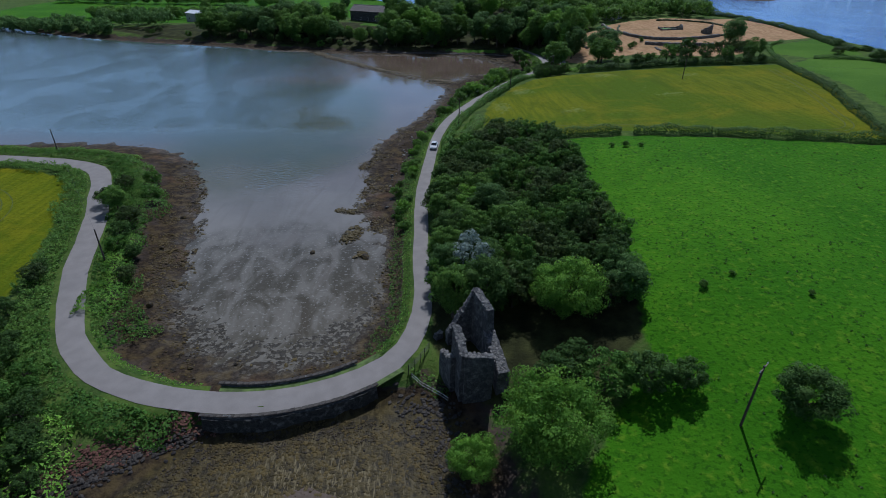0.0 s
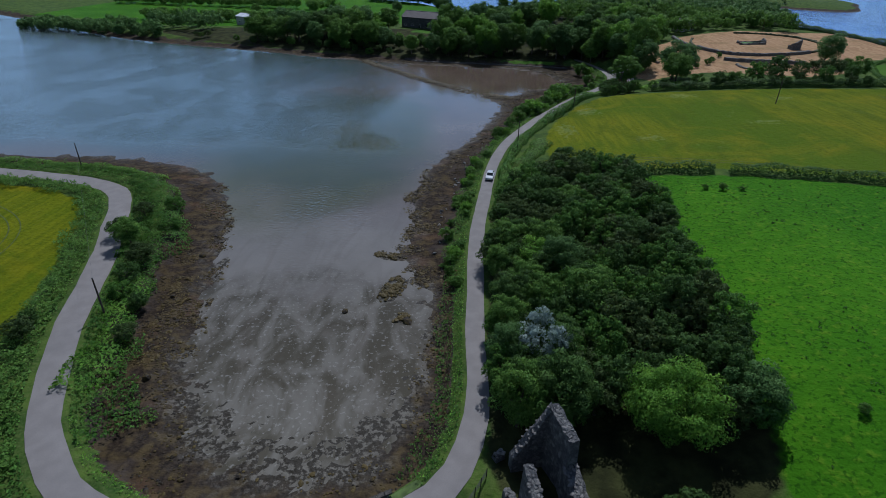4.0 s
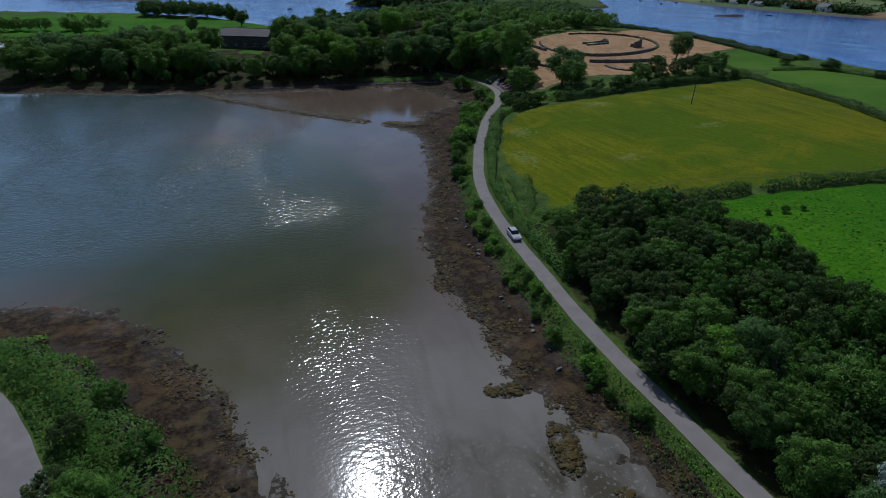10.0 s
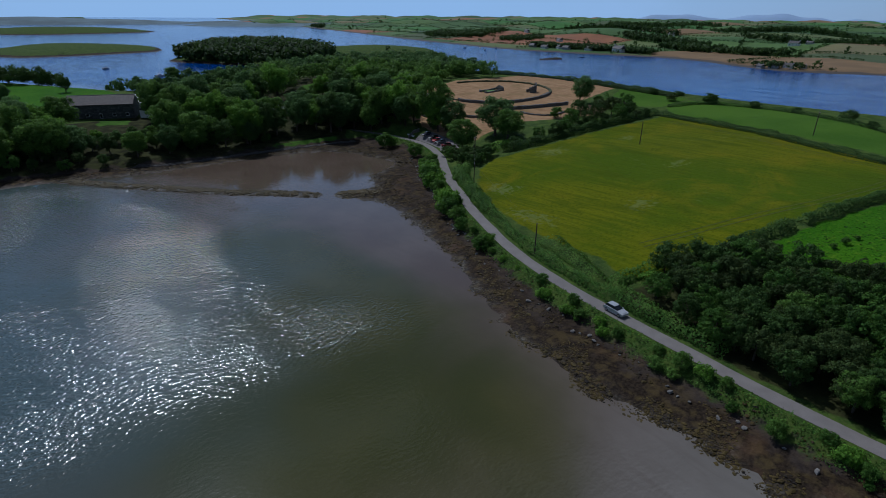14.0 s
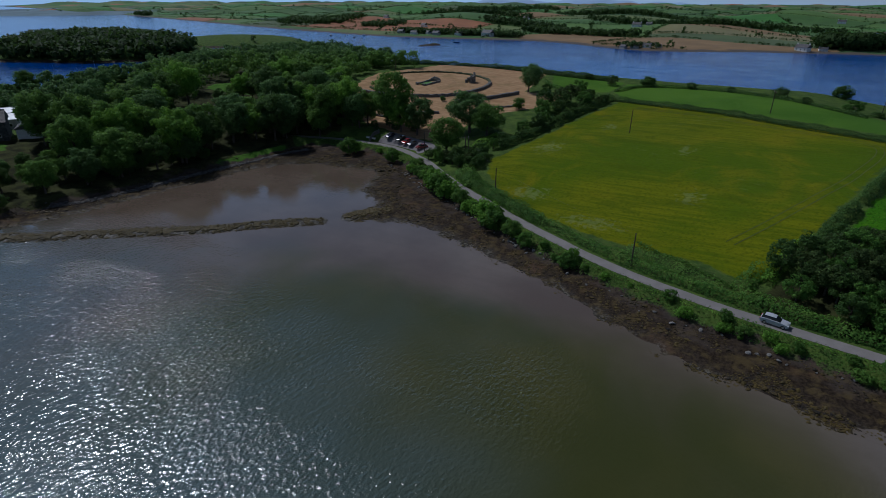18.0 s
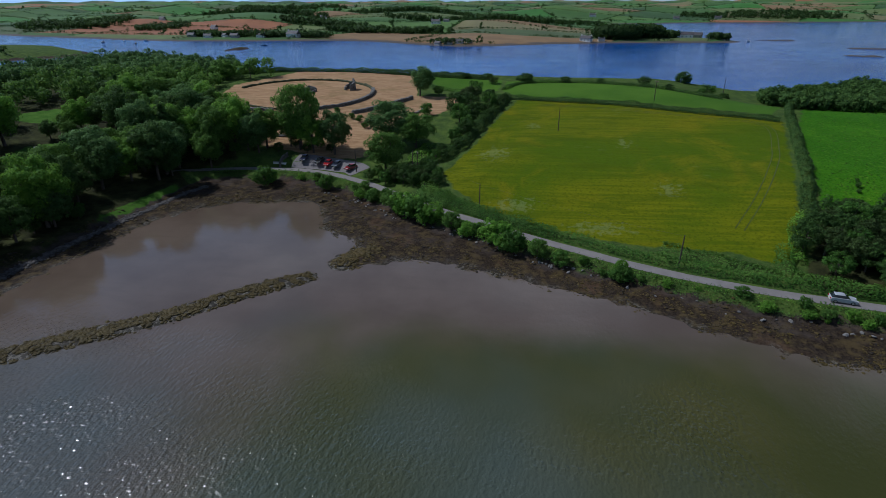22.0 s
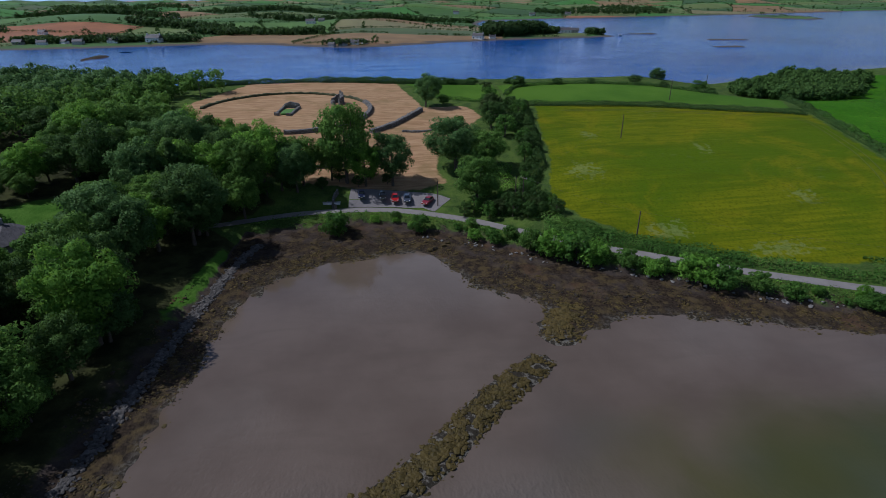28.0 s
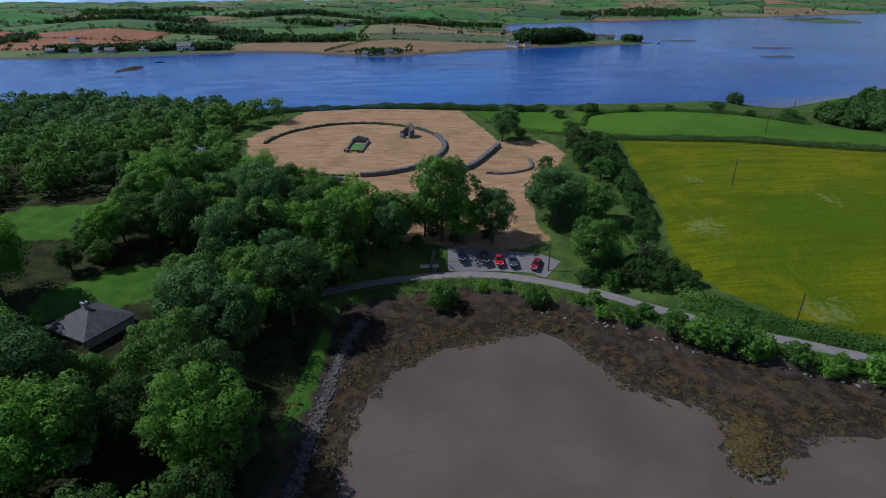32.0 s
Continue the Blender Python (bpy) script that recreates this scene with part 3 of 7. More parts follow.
gx = spaced(-300, 225, 1.85, -4800, 4800, 1.055)
gy = spaced(-70, 420, 1.85, -4800, 4800, 1.055)
gx = np.unique(np.round(np.concatenate([gx, np.arange(-46, -4, 0.6)]), 3))
gy = np.unique(np.round(np.concatenate([gy, np.arange(53, 98, 0.6)]), 3))
gx, gy = (g[np.concatenate([[True], np.diff(g) > 0.3])] for g in (gx, gy))
GX, GY = np.meshgrid(gx, gy)
near = (GX > -1300) & (GX < 700) & (GY > -1300) & (GY < 1200)
shore = np.full(GX.shape, -60.0)
GZ = np.full(GX.shape, -3.0)
shore[near] = beach_distance(GX[near], GY[near])
GZ[near] = near_height(GX[near], GY[near], shore[near])
GZ = np.where(GZ < -2.9, np.minimum(far_height(GX, GY), -1.0) * 0 + np.where(GX > 480, -6.0, far_height(GX, GY)), GZ)
rough = np.array([noise.noise((x * 0.35, y * 0.35, 0)) for x, y in zip(GX[near], GY[near])])
patch = np.zeros(GX.shape)
patch[near] = rough
beach_zone = step01(-9, -1, shore) * step01(9, 6, shore)
head = step01(98, 80, GY) * (GY > 50) * (GX > -47) * (GX < -3)
fleck = np.zeros(GX.shape)
fleck[head > 0] = [noise.noise((x * 1.1, y * 1.1, 3)) + 0.6 * noise.noise((x * 2.3, y * 2.3, 8)) for x, y in zip(GX[head > 0], GY[head > 0])]
GZ = GZ + patch * (0.05 + 0.14 * beach_zone) * (1 - 0.55 * head) + fleck * 0.085 * head * step01(-22, -6, shore) * step01(6, 3, shore)
ground = bulk("ground", np.stack([GX.ravel(), GY.ravel(), GZ.ravel()], 1), grid_faces(len(gx), len(gy)), M_GROUND, smooth=True)
tagged(ground, "grassy farmland sloping down to a dark stony tidal shore", "ground", kind="structure")
off_land = poly_dist(GX, GY, OUTER) < 0
give(ground, "pool", np.where(poly_dist(GX, GY, POOL) > -3, 0.2 + 0.8 * step01(1.5, 0.5, np.hypot((GX + 12) / 9, (GY - 37) / 5.5)), 0))
give(ground, "shore", np.where(line_dist(GX, GY, ROAD_LINE) < np.where((GX > -27) & (GX < -1.5) & (GY < 52), 1.8, 3.4), 20, np.where(off_land, GZ * 5, np.where(near, shore, 30))))
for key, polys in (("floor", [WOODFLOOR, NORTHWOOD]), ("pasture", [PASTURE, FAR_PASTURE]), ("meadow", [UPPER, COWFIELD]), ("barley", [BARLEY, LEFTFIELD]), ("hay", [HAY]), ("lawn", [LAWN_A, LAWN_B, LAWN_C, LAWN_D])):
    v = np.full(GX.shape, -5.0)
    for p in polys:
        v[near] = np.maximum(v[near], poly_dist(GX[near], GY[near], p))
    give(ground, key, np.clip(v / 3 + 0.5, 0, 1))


def height_at(x, y):
    """Height of the ground sheet."""
    i = min(max(int(np.searchsorted(gx, x)) - 1, 0), len(gx) - 2)
    j = min(max(int(np.searchsorted(gy, y)) - 1, 0), len(gy) - 2)
    u, v = (x - gx[i]) / (gx[i + 1] - gx[i]), (y - gy[j]) / (gy[j + 1] - gy[j])
    return float((GZ[j, i] * (1 - u) + GZ[j, i + 1] * u) * (1 - v) + (GZ[j + 1, i] * (1 - u) + GZ[j + 1, i + 1] * u) * v)


def heights(x, y):
    i = np.clip(np.searchsorted(gx, x) - 1, 0, len(gx) - 2)
    j = np.clip(np.searchsorted(gy, y) - 1, 0, len(gy) - 2)
    u, v = (x - gx[i]) / (gx[i + 1] - gx[i]), (y - gy[j]) / (gy[j + 1] - gy[j])
    return (GZ[j, i] * (1 - u) + GZ[j, i + 1] * u) * (1 - v) + (GZ[j + 1, i] * (1 - u) + GZ[j + 1, i + 1] * u) * v


wx = spaced(-300, 60, 4.0, -4800, 4800, 1.09)
wy = spaced(30, 320, 4.0, -4800, 4800, 1.09)
WX, WY = np.meshgrid(wx, wy)
water = bulk("water", np.stack([WX.ravel(), WY.ravel(), np.zeros(WX.size)], 1), grid_faces(len(wx), len(wy)), M_WATER, smooth=True)
tagged(water, "calm shallow brown tidal water turning blue out in the open lough", "water", kind="structure")
lag = poly_dist(WX, WY, LAGOON)
give(water, "depth", lag)
give(water, "sea", np.where(lag > -15, 0, step01(0, 30, -poly_dist(WX, WY, OUTER))) * (line_dist(WX, WY, POOL + POOL[:1]) > 20) * ~inside(WX, WY, POOL))
give(water, "open", step01(15, -110, WX) * step01(125, 180, WY))
give(water, "olive", step01(1.75, 0.45, np.hypot((WX + 43) / 30, (WY - 177) / 54)))
# reach of the painted sky reflection over the near bay
give(water, "pale", step01(142, 104, WY) * (lag > -5))
give(water, "ooze", step01(112, 76, WY) * (lag > -5))
edge = np.interp(WY, (165, 182, 198, 215, 238, 300), (-20, -33, -35, -31, -26, -24))
give(water, "chop", np.where(lag > -10, np.maximum(step01(12, -10, WX - edge) * step01(152, 172, WY) * (1.0 - 0.12 * step01(-45, -95, WX)) * step01(-1, 12, lag), (0.08 + 0.11 * step01(66, 84, WY) * step01(146, 124, WY)) * step01(3, 14, lag) + 0.3 * np.exp(-(((WX + 33) / 13) ** 2 + ((WY - 174) / 15) ** 2)) + 0.20 * np.exp(-(((WX + 46) / 20) ** 2 + ((WY - 122) / 16) ** 2)) + 0.14 * np.exp(-(((WX + 25) / 14) ** 2 + ((WY - 125) / 18) ** 2))), 0.5))


def ribbon(name, line, width, z, mat, crown=0.04):
    """A road along a line; width is one number or one for each point."""
    p = np.asarray(line, float)
    t = np.gradient(p, axis=0)
    t /= np.linalg.norm(t, axis=1)[:, None]
    side = np.stack([-t[:, 1], t[:, 0]], 1)
    w = np.broadcast_to(np.asarray(width, float), (len(p),)) / 2
    w = w * (1 + 0.03 * np.sin(np.arange(len(p)) * 1.3) + 0.02 * np.sin(np.arange(len(p)) * 3.1))
    rows = []
    for k in (-1, -0.5, 0, 0.5, 1):
        q = p + side * (w * k)[:, None]
        rows.append(np.column_stack([q, np.full(len(p), z + crown * (1 - k * k))]))
    v = np.stack(rows, 1).reshape(-1, 3)
    return bulk(name, v, grid_faces(5, len(p)), mat, smooth=True)


road_w = np.interp(np.arange(len(ROAD_LINE)), *zip(*[(0, 4.2), (len(ROAD_LINE) * 0.30, 4.2), (len(ROAD_LINE) * 0.40, 3.2), (len(ROAD_LINE) * 0.455, 3.9), (len(ROAD_LINE) * 0.50, 2.7), (len(ROAD_LINE), 2.9)]))
road = tagged(ribbon("road", ROAD_LINE, road_w, ROAD_Z, M_ROAD), "narrow pale worn asphalt lane with no markings", "road", kind="structure")



def offset(line, d):
    """The line shifted d metres to its left."""
    p = np.asarray(line, float)
    t = np.gradient(p, axis=0)
    t /= np.linalg.norm(t, axis=1)[:, None] + 1e-9
    return p + d * np.stack([-t[:, 1], t[:, 0]], 1)


edge = np.array([q for q in offset(ROAD_LINE, -1.95) if -27.5 < q[0] < -2.2 and q[1] < 53])
tagged(ribbon("verge", edge, 1.0, ROAD_Z - 0.03, plain("verge_grass", (0.075, 0.115, 0.025), 0.95, 0, 0.35, 1.2, 0.05)), "narrow grassy verge on the causeway", "verge", kind="structure")
edge = np.array([q for q in offset(ROAD_LINE, 2.25) if -27.5 < q[0] < -5.5 and q[1] < 57])
tagged(ribbon("verge", edge, 0.9, ROAD_Z - 0.02, bpy.data.materials["verge_grass"]), "strip of grass below the parapet wall", "verge", kind="structure")
lodged = np.zeros(GX.shape)
for cx, cy, rx, ry in ((67.8, 206, 8, 6), (26.8, 177.6, 4, 10), (36.3, 197.5, 5, 7), (95.7, 196.4, 6, 3), (46.1, 160.5, 5, 4), (78.7, 168.4, 6, 3)):
    lodged = np.maximum(lodged, 0.95 * np.exp(-(((GX - cx) / rx) ** 2 + ((GY - cy) / ry) ** 2)))
give(ground, "lodged", lodged)

# ---- trees, hedges, scrub ----
def leaves(rng, at, out, size, flat=0.55):
    """Leaf sprays: one blade for each place, turned roughly along out."""
    n = len(at)
    nrm = out + rng.normal(0, flat, (n, 3))
    nrm /= np.linalg.norm(nrm, axis=1)[:, None] + 1e-9
    a = np.cross(nrm, rng.normal(0, 1, (n, 3)))
    a /= np.linalg.norm(a, axis=1)[:, None] + 1e-9
    b = np.cross(nrm, a)
    s = (size * rng.uniform(0.6, 1.4, n))[:, None]
    w = s * rng.uniform(0.45, 0.8, n)[:, None]
    v = np.stack([at - a * s - b * w * 0.7, at + a * s * 0.9 - b * w * 0.2, at + b * w * 1.5 + nrm * s * 0.2], 1).reshape(-1, 3)
    lean = out * 0.8 + nrm * 0.45 + np.array([0, 0, 0.15])
    lean /= np.linalg.norm(lean, axis=1)[:, None] + 1e-9
    return np.hstack([v, np.repeat(lean, 3, axis=0)]), np.arange(3 * n).reshape(-1, 3)


def ball(rng, n):
    v = rng.normal(0, 1, (n, 3))
    return v / np.linalg.norm(v, axis=1)[:, None]


def tube(path, radii, sides=6):
    """A tapered tube along a path: corners and four-cornered faces."""
    path = np.asarray(path, float)
    vs = []
    for k, (p, r) in enumerate(zip(path, radii)):
        t = path[min(k + 1, len(path) - 1)] - path[max(k - 1, 0)]
        t = t / (np.linalg.norm(t) + 1e-9)
        a = np.cross(t, (0.31, 0.9, 0.2))
        a /= np.linalg.norm(a)
        b = np.cross(t, a)
        ang = np.linspace(0, 2 * np.pi, sides, endpoint=False)
        vs.append(p + r * (np.cos(ang)[:, None] * a + np.sin(ang)[:, None] * b))
    f = [(k * sides + i, k * sides + (i + 1) % sides, (k + 1) * sides + (i + 1) % sides, (k + 1) * sides + i) for k in range(len(path) - 1) for i in range(sides)]
    return np.vstack(vs), np.array(f)


def joined(pieces):
    vs, fs, n = [], [], 0
    for v, f in pieces:
        vs.append(v)
        fs.append(np.asarray(f) + n)
        n += len(v)
    return np.vstack(vs), np.vstack(fs)


def tree(name, seed, height, spread, mat, puffs=34, sprays=46, leaf=0.36, low=0.22, pointed=0.0, label="", category="tree", clump_size=(0.24, 0.42)):
    """A tree: tapered trunk with limbs, crown of leaf sprays gathered in uneven clumps."""
    rng = np.random.default_rng(seed)
    base = tagged(new(name), label, category)
    top = height * (0.62 if pointed < 0.5 else 0.85)
    lean = rng.normal(0, 0.03 * height, 2)
    trunk = [tube([(0, 0, -0.6), (lean[0] * 0.2, lean[1] * 0.2, top * 0.35), (lean[0] * 0.6, lean[1] * 0.6, top * 0.7), (lean[0], lean[1], top)], np.array([0.034, 0.024, 0.016, 0.006]) * height)]
    clump, rad = [], []
    mid = np.array([lean[0], lean[1], height * (low + 1) / 2])
    half = np.array([spread, spread, height * (1 - low) / 2])
    for k in range(puffs):
        d = ball(rng, 1)[0]
        d[2] = d[2] * 0.9 + 0.12
        c = d * rng.uniform(0.5, 0.88)
        if pointed:
            c[:2] *= np.clip(1.05 - pointed * (c[2] + 1) / 2, 0.15, 1)
        clump.append(mid + c * half * rng.uniform(0.85, 1.12, 3))
        rad.append(spread * rng.uniform(*clump_size) * (1 - 0.45 * pointed))
    for k in range(6):
        j = rng.integers(puffs)
        s = rng.uniform(0.3, 0.8)
        p0 = np.array([lean[0] * s, lean[1] * s, top * s])
        p2 = clump[j]
        p1 = p0 * 0.5 + p2 * 0.5 + (0, 0, -0.03 * height)
        trunk.append(tube([p0, p1, p2], np.array([0.013, 0.009, 0.003]) * height, 5))
    v, f = joined(trunk)
    bulk("trunk", v, f, M_BARK, base, smooth=True)
    parts = []
    for c, r in zip(clump, rad):
        d = ball(rng, sprays)
        d[:, 2] = np.abs(d[:, 2]) * np.where(rng.random(sprays) < 0.75, 1, -1)
        p = c + d * r * rng.uniform(0.72, 1.08, sprays)[:, None] * np.array([1, 1, 0.85])
        parts.append(leaves(rng, p, d, leaf))
    v, f = joined(parts)
    bulk("crown", v, f, mat, base)
    return base


def put_tree(model, x, y, size=1.0, turn=0.0, squash=1.0, sink=0.0):
    t = copy_thing(model, pose(x, y, height_at(x, y) - sink, 0, 0, turn))
    t.scale = (size, size, size * squash)
    return t


RNG = np.random.default_rng(7)
BROAD = [tree("broadleaf_tree", 10 + k, 10.0, 4.4, M_LEAF[m], label="broad dark green deciduous tree with a full rounded crown", puffs=96, sprays=150, leaf=0.155, low=0.06, clump_size=(0.15, 0.30)) for k, m in enumerate((0, 0, 1, 5, 2))]
SCRUB = [tree("thicket_tree", 30 + k, 6.0, 3.0, M_LEAF[m], puffs=64, sprays=62, leaf=0.15, low=0.0, clump_size=(0.13, 0.27), label="low dense dark green scrub tree in a thicket") for k, m in enumerate((2, 6, 4, 2))]
BUSH = [tree("shrub", 50 + k, 2.6, 1.7, M_LEAF[m], puffs=46, sprays=44, leaf=0.12, low=-0.1, clump_size=(0.15, 0.36), label="leafy green roadside shrub", category="shrub") for k, m in enumerate((4, 1, 0))]
WILLOW = tree("willow", 62, 8.0, 6.4, M_LEAF[1], puffs=120, sprays=190, leaf=0.14, low=0.02, clump_size=(0.12, 0.28), label="large rounded bright green willow beside the ruined tower")
SILVER = tree("silver_tree", 61, 7.0, 2.9, M_LEAF[3], puffs=60, sprays=110, leaf=0.13, low=0.1, clump_size=(0.14, 0.30), label="pale silver-leaved tree at the edge of the thicket")
PINE = [tree("conifer_tree", 70 + k, 12.0, 3.2, M_LEAF[2], puffs=36, sprays=80, leaf=0.3, low=0.12, pointed=0.75, label="dark conifer with a narrow pointed crown") for k in range(2)]


def fill(models, poly, gap, lo, hi, seed, group="", keep=lambda x, y: True, sink=0.0, squash=(0.85, 1.15), name=""):
    """Trees set apart by about gap metres over an outline."""
    rng = np.random.default_rng(seed)
    p = np.array(poly)
    made = 0
    for x in np.arange(p[:, 0].min(), p[:, 0].max(), gap):
        for y in np.arange(p[:, 1].min(), p[:, 1].max(), gap):
            q = np.array([x, y]) + rng.uniform(-0.42, 0.42, 2) * gap
            k, s, a, w = rng.integers(len(models)), rng.uniform(lo, hi), rng.uniform(0, 360), rng.uniform(*squash)
            if inside(q[:1], q[1:], poly)[0] and keep(*q):
                t = put_tree(models[k], q[0], q[1], s, a, w, sink)
                tagged(t, group=group)
                if name:
                    t.name = name
                made += 1
    return made


def leafy_line(name, line, width, tall, mat, label, category, per=26, leaf=0.2, seed=1, gap=None, z=None, kind=""):
    """A hedge or strip of scrub along a line, of leaf sprays over an uneven mound."""
    rng = np.random.default_rng(seed)
    p = spline(line, 1.0)
    if gap:
        p = p[[not gap(*q) for q in p]]
    n = len(p) * per
    k = rng.integers(len(p), size=n)
    ang = rng.uniform(-0.15, np.pi + 0.15, n)
    lump = 0.72 + 0.45 * np.abs(np.sin(k * 0.37 + seed)) * np.abs(np.cos(k * 0.13 + seed)) + rng.uniform(-0.12, 0.12, n)
    t = np.gradient(p, axis=0)[k]
    t /= np.linalg.norm(t, axis=1)[:, None] + 1e-9
    off = np.cos(ang) * width / 2 * lump
    x = p[k, 0] + rng.uniform(-0.6, 0.6, n) * t[:, 0] - t[:, 1] * off
    y = p[k, 1] + rng.uniform(-0.6, 0.6, n) * t[:, 1] + t[:, 0] * off
    g = heights(x, y) if z is None else np.full(n, z)
    at = np.column_stack([x, y, g + np.maximum(0.05, np.sin(ang)) * tall * lump])
    out = np.column_stack([-t[:, 1] * np.cos(ang), t[:, 0] * np.cos(ang), np.sin(ang) + 0.2])
    v, f = leaves(rng, at, out, leaf)
    return tagged(bulk(name, v, f, mat), label, category, kind=kind)

def stretch_of(line, test):
    return [tuple(p) for p in line if test(*p)]


def far_from(polys, room=1.0):
    return lambda x, y: all(poly_dist(np.array([x]), np.array([y]), p)[0] < -room for p in polys)


# the thicket between the lane and the pasture
fill(SCRUB, [(3.8, 63.8), (2.4, 70.9), (2.3, 81), (2.7, 101.2), (5.4, 121.4), (10.7, 138.5), (21.6, 141.2), (32.2, 131.8), (33.6, 103.7), (32.1, 78.8), (29.1, 58.8), (18, 60.9), (9.9, 64.9)], 3.5, 0.86, 1.18, 3, "thicket")
for x, y, k, s, w in ((6.1, 100.2, 0, 0.78, 1.0), (11.2, 101.2, 1, 0.85, 0.95), (13.2, 93.2, 3, 0.85, 0.95), (16.1, 84.1, 0, 0.95, 0.9), (26.2, 98.9, 4, 0.72, 0.9), (10, 73, 4, 0.72, 1.0), (7.1, 89.1, 1, 0.72, 0.95), (5.4, 66.9, 4, 0.65, 1.0), (28.2, 110.8, 4, 0.62, 0.9), (18.4, 117.2, 0, 0.7, 0.9), (28, 63.8, 3, 0.85, 0.8), (4.3, 71.9, 3, 0.74, 1.0), (3.7, 79, 1, 0.72, 1.05), (4.2, 85, 4, 0.66, 1.0), (3.7, 94.1, 0, 0.72, 0.95), (4.8, 105.2, 0, 0.6, 1.0), (9.1, 95.2, 2, 0.8, 0.9), (4.4, 63.6, 0, 0.84, 1.05), (9.1, 64.4, 4, 0.9, 1.05), (9.1, 85.1, 0, 0.78, 0.95)):
    tagged(put_tree(BROAD[k], x, y, s, 40 * x, w), "dark green sycamore rising out of the thicket", group="thicket")
tagged(put_tree(WILLOW, 21, 62.9, 0.95, 20, 1.05), "broad bright green sycamore lit from above beside the ruin")
put_tree(SILVER, 7.9, 73, 1.18, 0, 1.1)
tagged(put_tree(SILVER, 14.2, 91.1, 0.62, 70), "small silver-leaved tree among the sycamores")
put_tree(WILLOW, 13.7, 40.7, 1.05, 80, 0.95)
tagged(put_tree(WILLOW, 5.4, 38.6, 0.5, 10, 1.0), "small leafy willow on the pool's bank")
for x, y, s in ((16.5, 48.3, 0.75), (22, 47.8, 0.85), (27.1, 46.8, 0.8), (31.1, 46.3, 0.6), (19, 51.4, 0.7)):
    tagged(put_tree(SCRUB[int(x) % 4], x, y, s * 1.45, 31 * x, 0.8), "low dark hawthorn at the edge of the pasture")
tagged(put_tree(BROAD[4], 41, 40.6, 0.85, 15, 0.72), "lone dark hawthorn standing in the pasture")
# west of the bay
tagged(put_tree(BROAD[0], -61.5, 100.9, 0.62, 5, 0.9), "grey-green tree leaning over the lane")
for x, y, s in ((-57, 96, 0.9), (-56, 89.9, 0.75), (-54.5, 85.9, 0.65), (-51, 84, 0.62), (-65, 111.9, 0.7), (-62.1, 118, 0.7), (-49, 77, 0.6), (-58.1, 108, 0.75), (-65, 103.9, 0.8)):
    tagged(put_tree(SCRUB[int(-x) % 4], x, y, s, 50 * x, 0.8), "dense shrub between lane and shore")
for x, y, s in ((-50.3, 46.9, 1.2), (-54.7, 50.9, 1.3), (-58.7, 45.9, 1.4), (-48.8, 40.9, 1.2), (-44.9, 44.5, 0.9), (-62.7, 53.9, 1.2), (-53.7, 39.9, 1.3), (-58.7, 57.9, 1.0), (-64.7, 47, 1.3), (-43.8, 37, 0.9), (-50.6, 33.9, 1.2), (-68.7, 57.9, 1.0)):
    tagged(put_tree(SCRUB[int(-x) % 4], x, y, s * 0.85, 37 * x, 0.8), "bushy dark green tree below the lane's bend")
# the wood north of the lagoon, with clearings for house, lawns and barn
for x, y, k, s in ((55.6, 292, 0, 1.1), (65.9, 285, 3, 1.15), (69, 280, 1, 1.2), (60.3, 297, 2, 1.3), (52.8, 301, 3, 1.35), (58.3, 307, 1, 1.35), (75.3, 294, 1, 1.2), (43, 305, 0, 1.25), (54.8, 314, 3, 1.4), (80.6, 300, 2, 1.1)):
    tagged(put_tree(BROAD[k], x, y, s, 71 * x, 1.1), "full-crowned green tree at the wood's edge", group="wood")
for k, (x, y, s) in enumerate(((-50.2, 323, 0.62), (-45.1, 326, 0.5), (-40, 323, 0.52), (-34.9, 321, 0.48), (-28.8, 322, 0.5), (-22.7, 321, 0.52), (-17.7, 324, 0.6), (-12.4, 319, 0.66), (-47, 313, 0.75), (-38.8, 312, 0.7), (-31.6, 311, 0.72), (-24.3, 310, 0.7), (-17.2, 312, 0.75), (-43, 317, 0.6), (-26.6, 315, 0.6), (-53.3, 334, 0.95), (-11, 331, 0.9), (-54.3, 344, 1.0))):
    tagged(put_tree(BROAD[k % 5], x, y, s, 71 * x, 1.0), "low green tree in front of the barn", group="wood")
clear, garden = far_from([LAWN_C, HAY], 0.5), far_from([LAWN_A, LAWN_B], 4.5)
GAPS = ((30.5, 326, 10), (69, 355, 8), (58, 347, 8), (29, 337, 8), (47, 326, 5), (-30, 352, 15), (-28.7, 330, 6), (-0.1, 308, 4.5), (54, 298, 4))
open_ground = lambda x, y: clear(x, y) and garden(x, y) and not (13 < x < 37 and y < 302) and not (-46 < x < -20 and y > 303) and not (-152 < x < -126 and y > 330) and all(math.hypot(x - a, y - b) > r for a, b, r in GAPS) and line_dist(np.array([x]), np.array([y]), ROAD_LINE)[0] > 4
fill(BROAD, [(49.7, 304), (43.1, 296), (15.8, 300), (-17.9, 301), (-49, 307), (-99.8, 323), (-129.5, 334), (-127.6, 342), (-59.4, 339), (0.6, 346), (30.6, 352), (92.6, 356), (102.6, 348), (94.6, 328), (90.6, 310), (73.2, 298), (63.6, 291), (57.5, 291)], 7.6, 0.95, 1.6, 5, "wood", open_ground)
fill(SCRUB, [(45.2, 294), (41.5, 291), (-5.3, 299), (-49, 302), (-99.7, 317), (-158.7, 336), (-158.9, 346), (-99.8, 327), (-49.1, 313), (-5.6, 308)], 5.5, 0.55, 0.95, 6, "wood", open_ground)
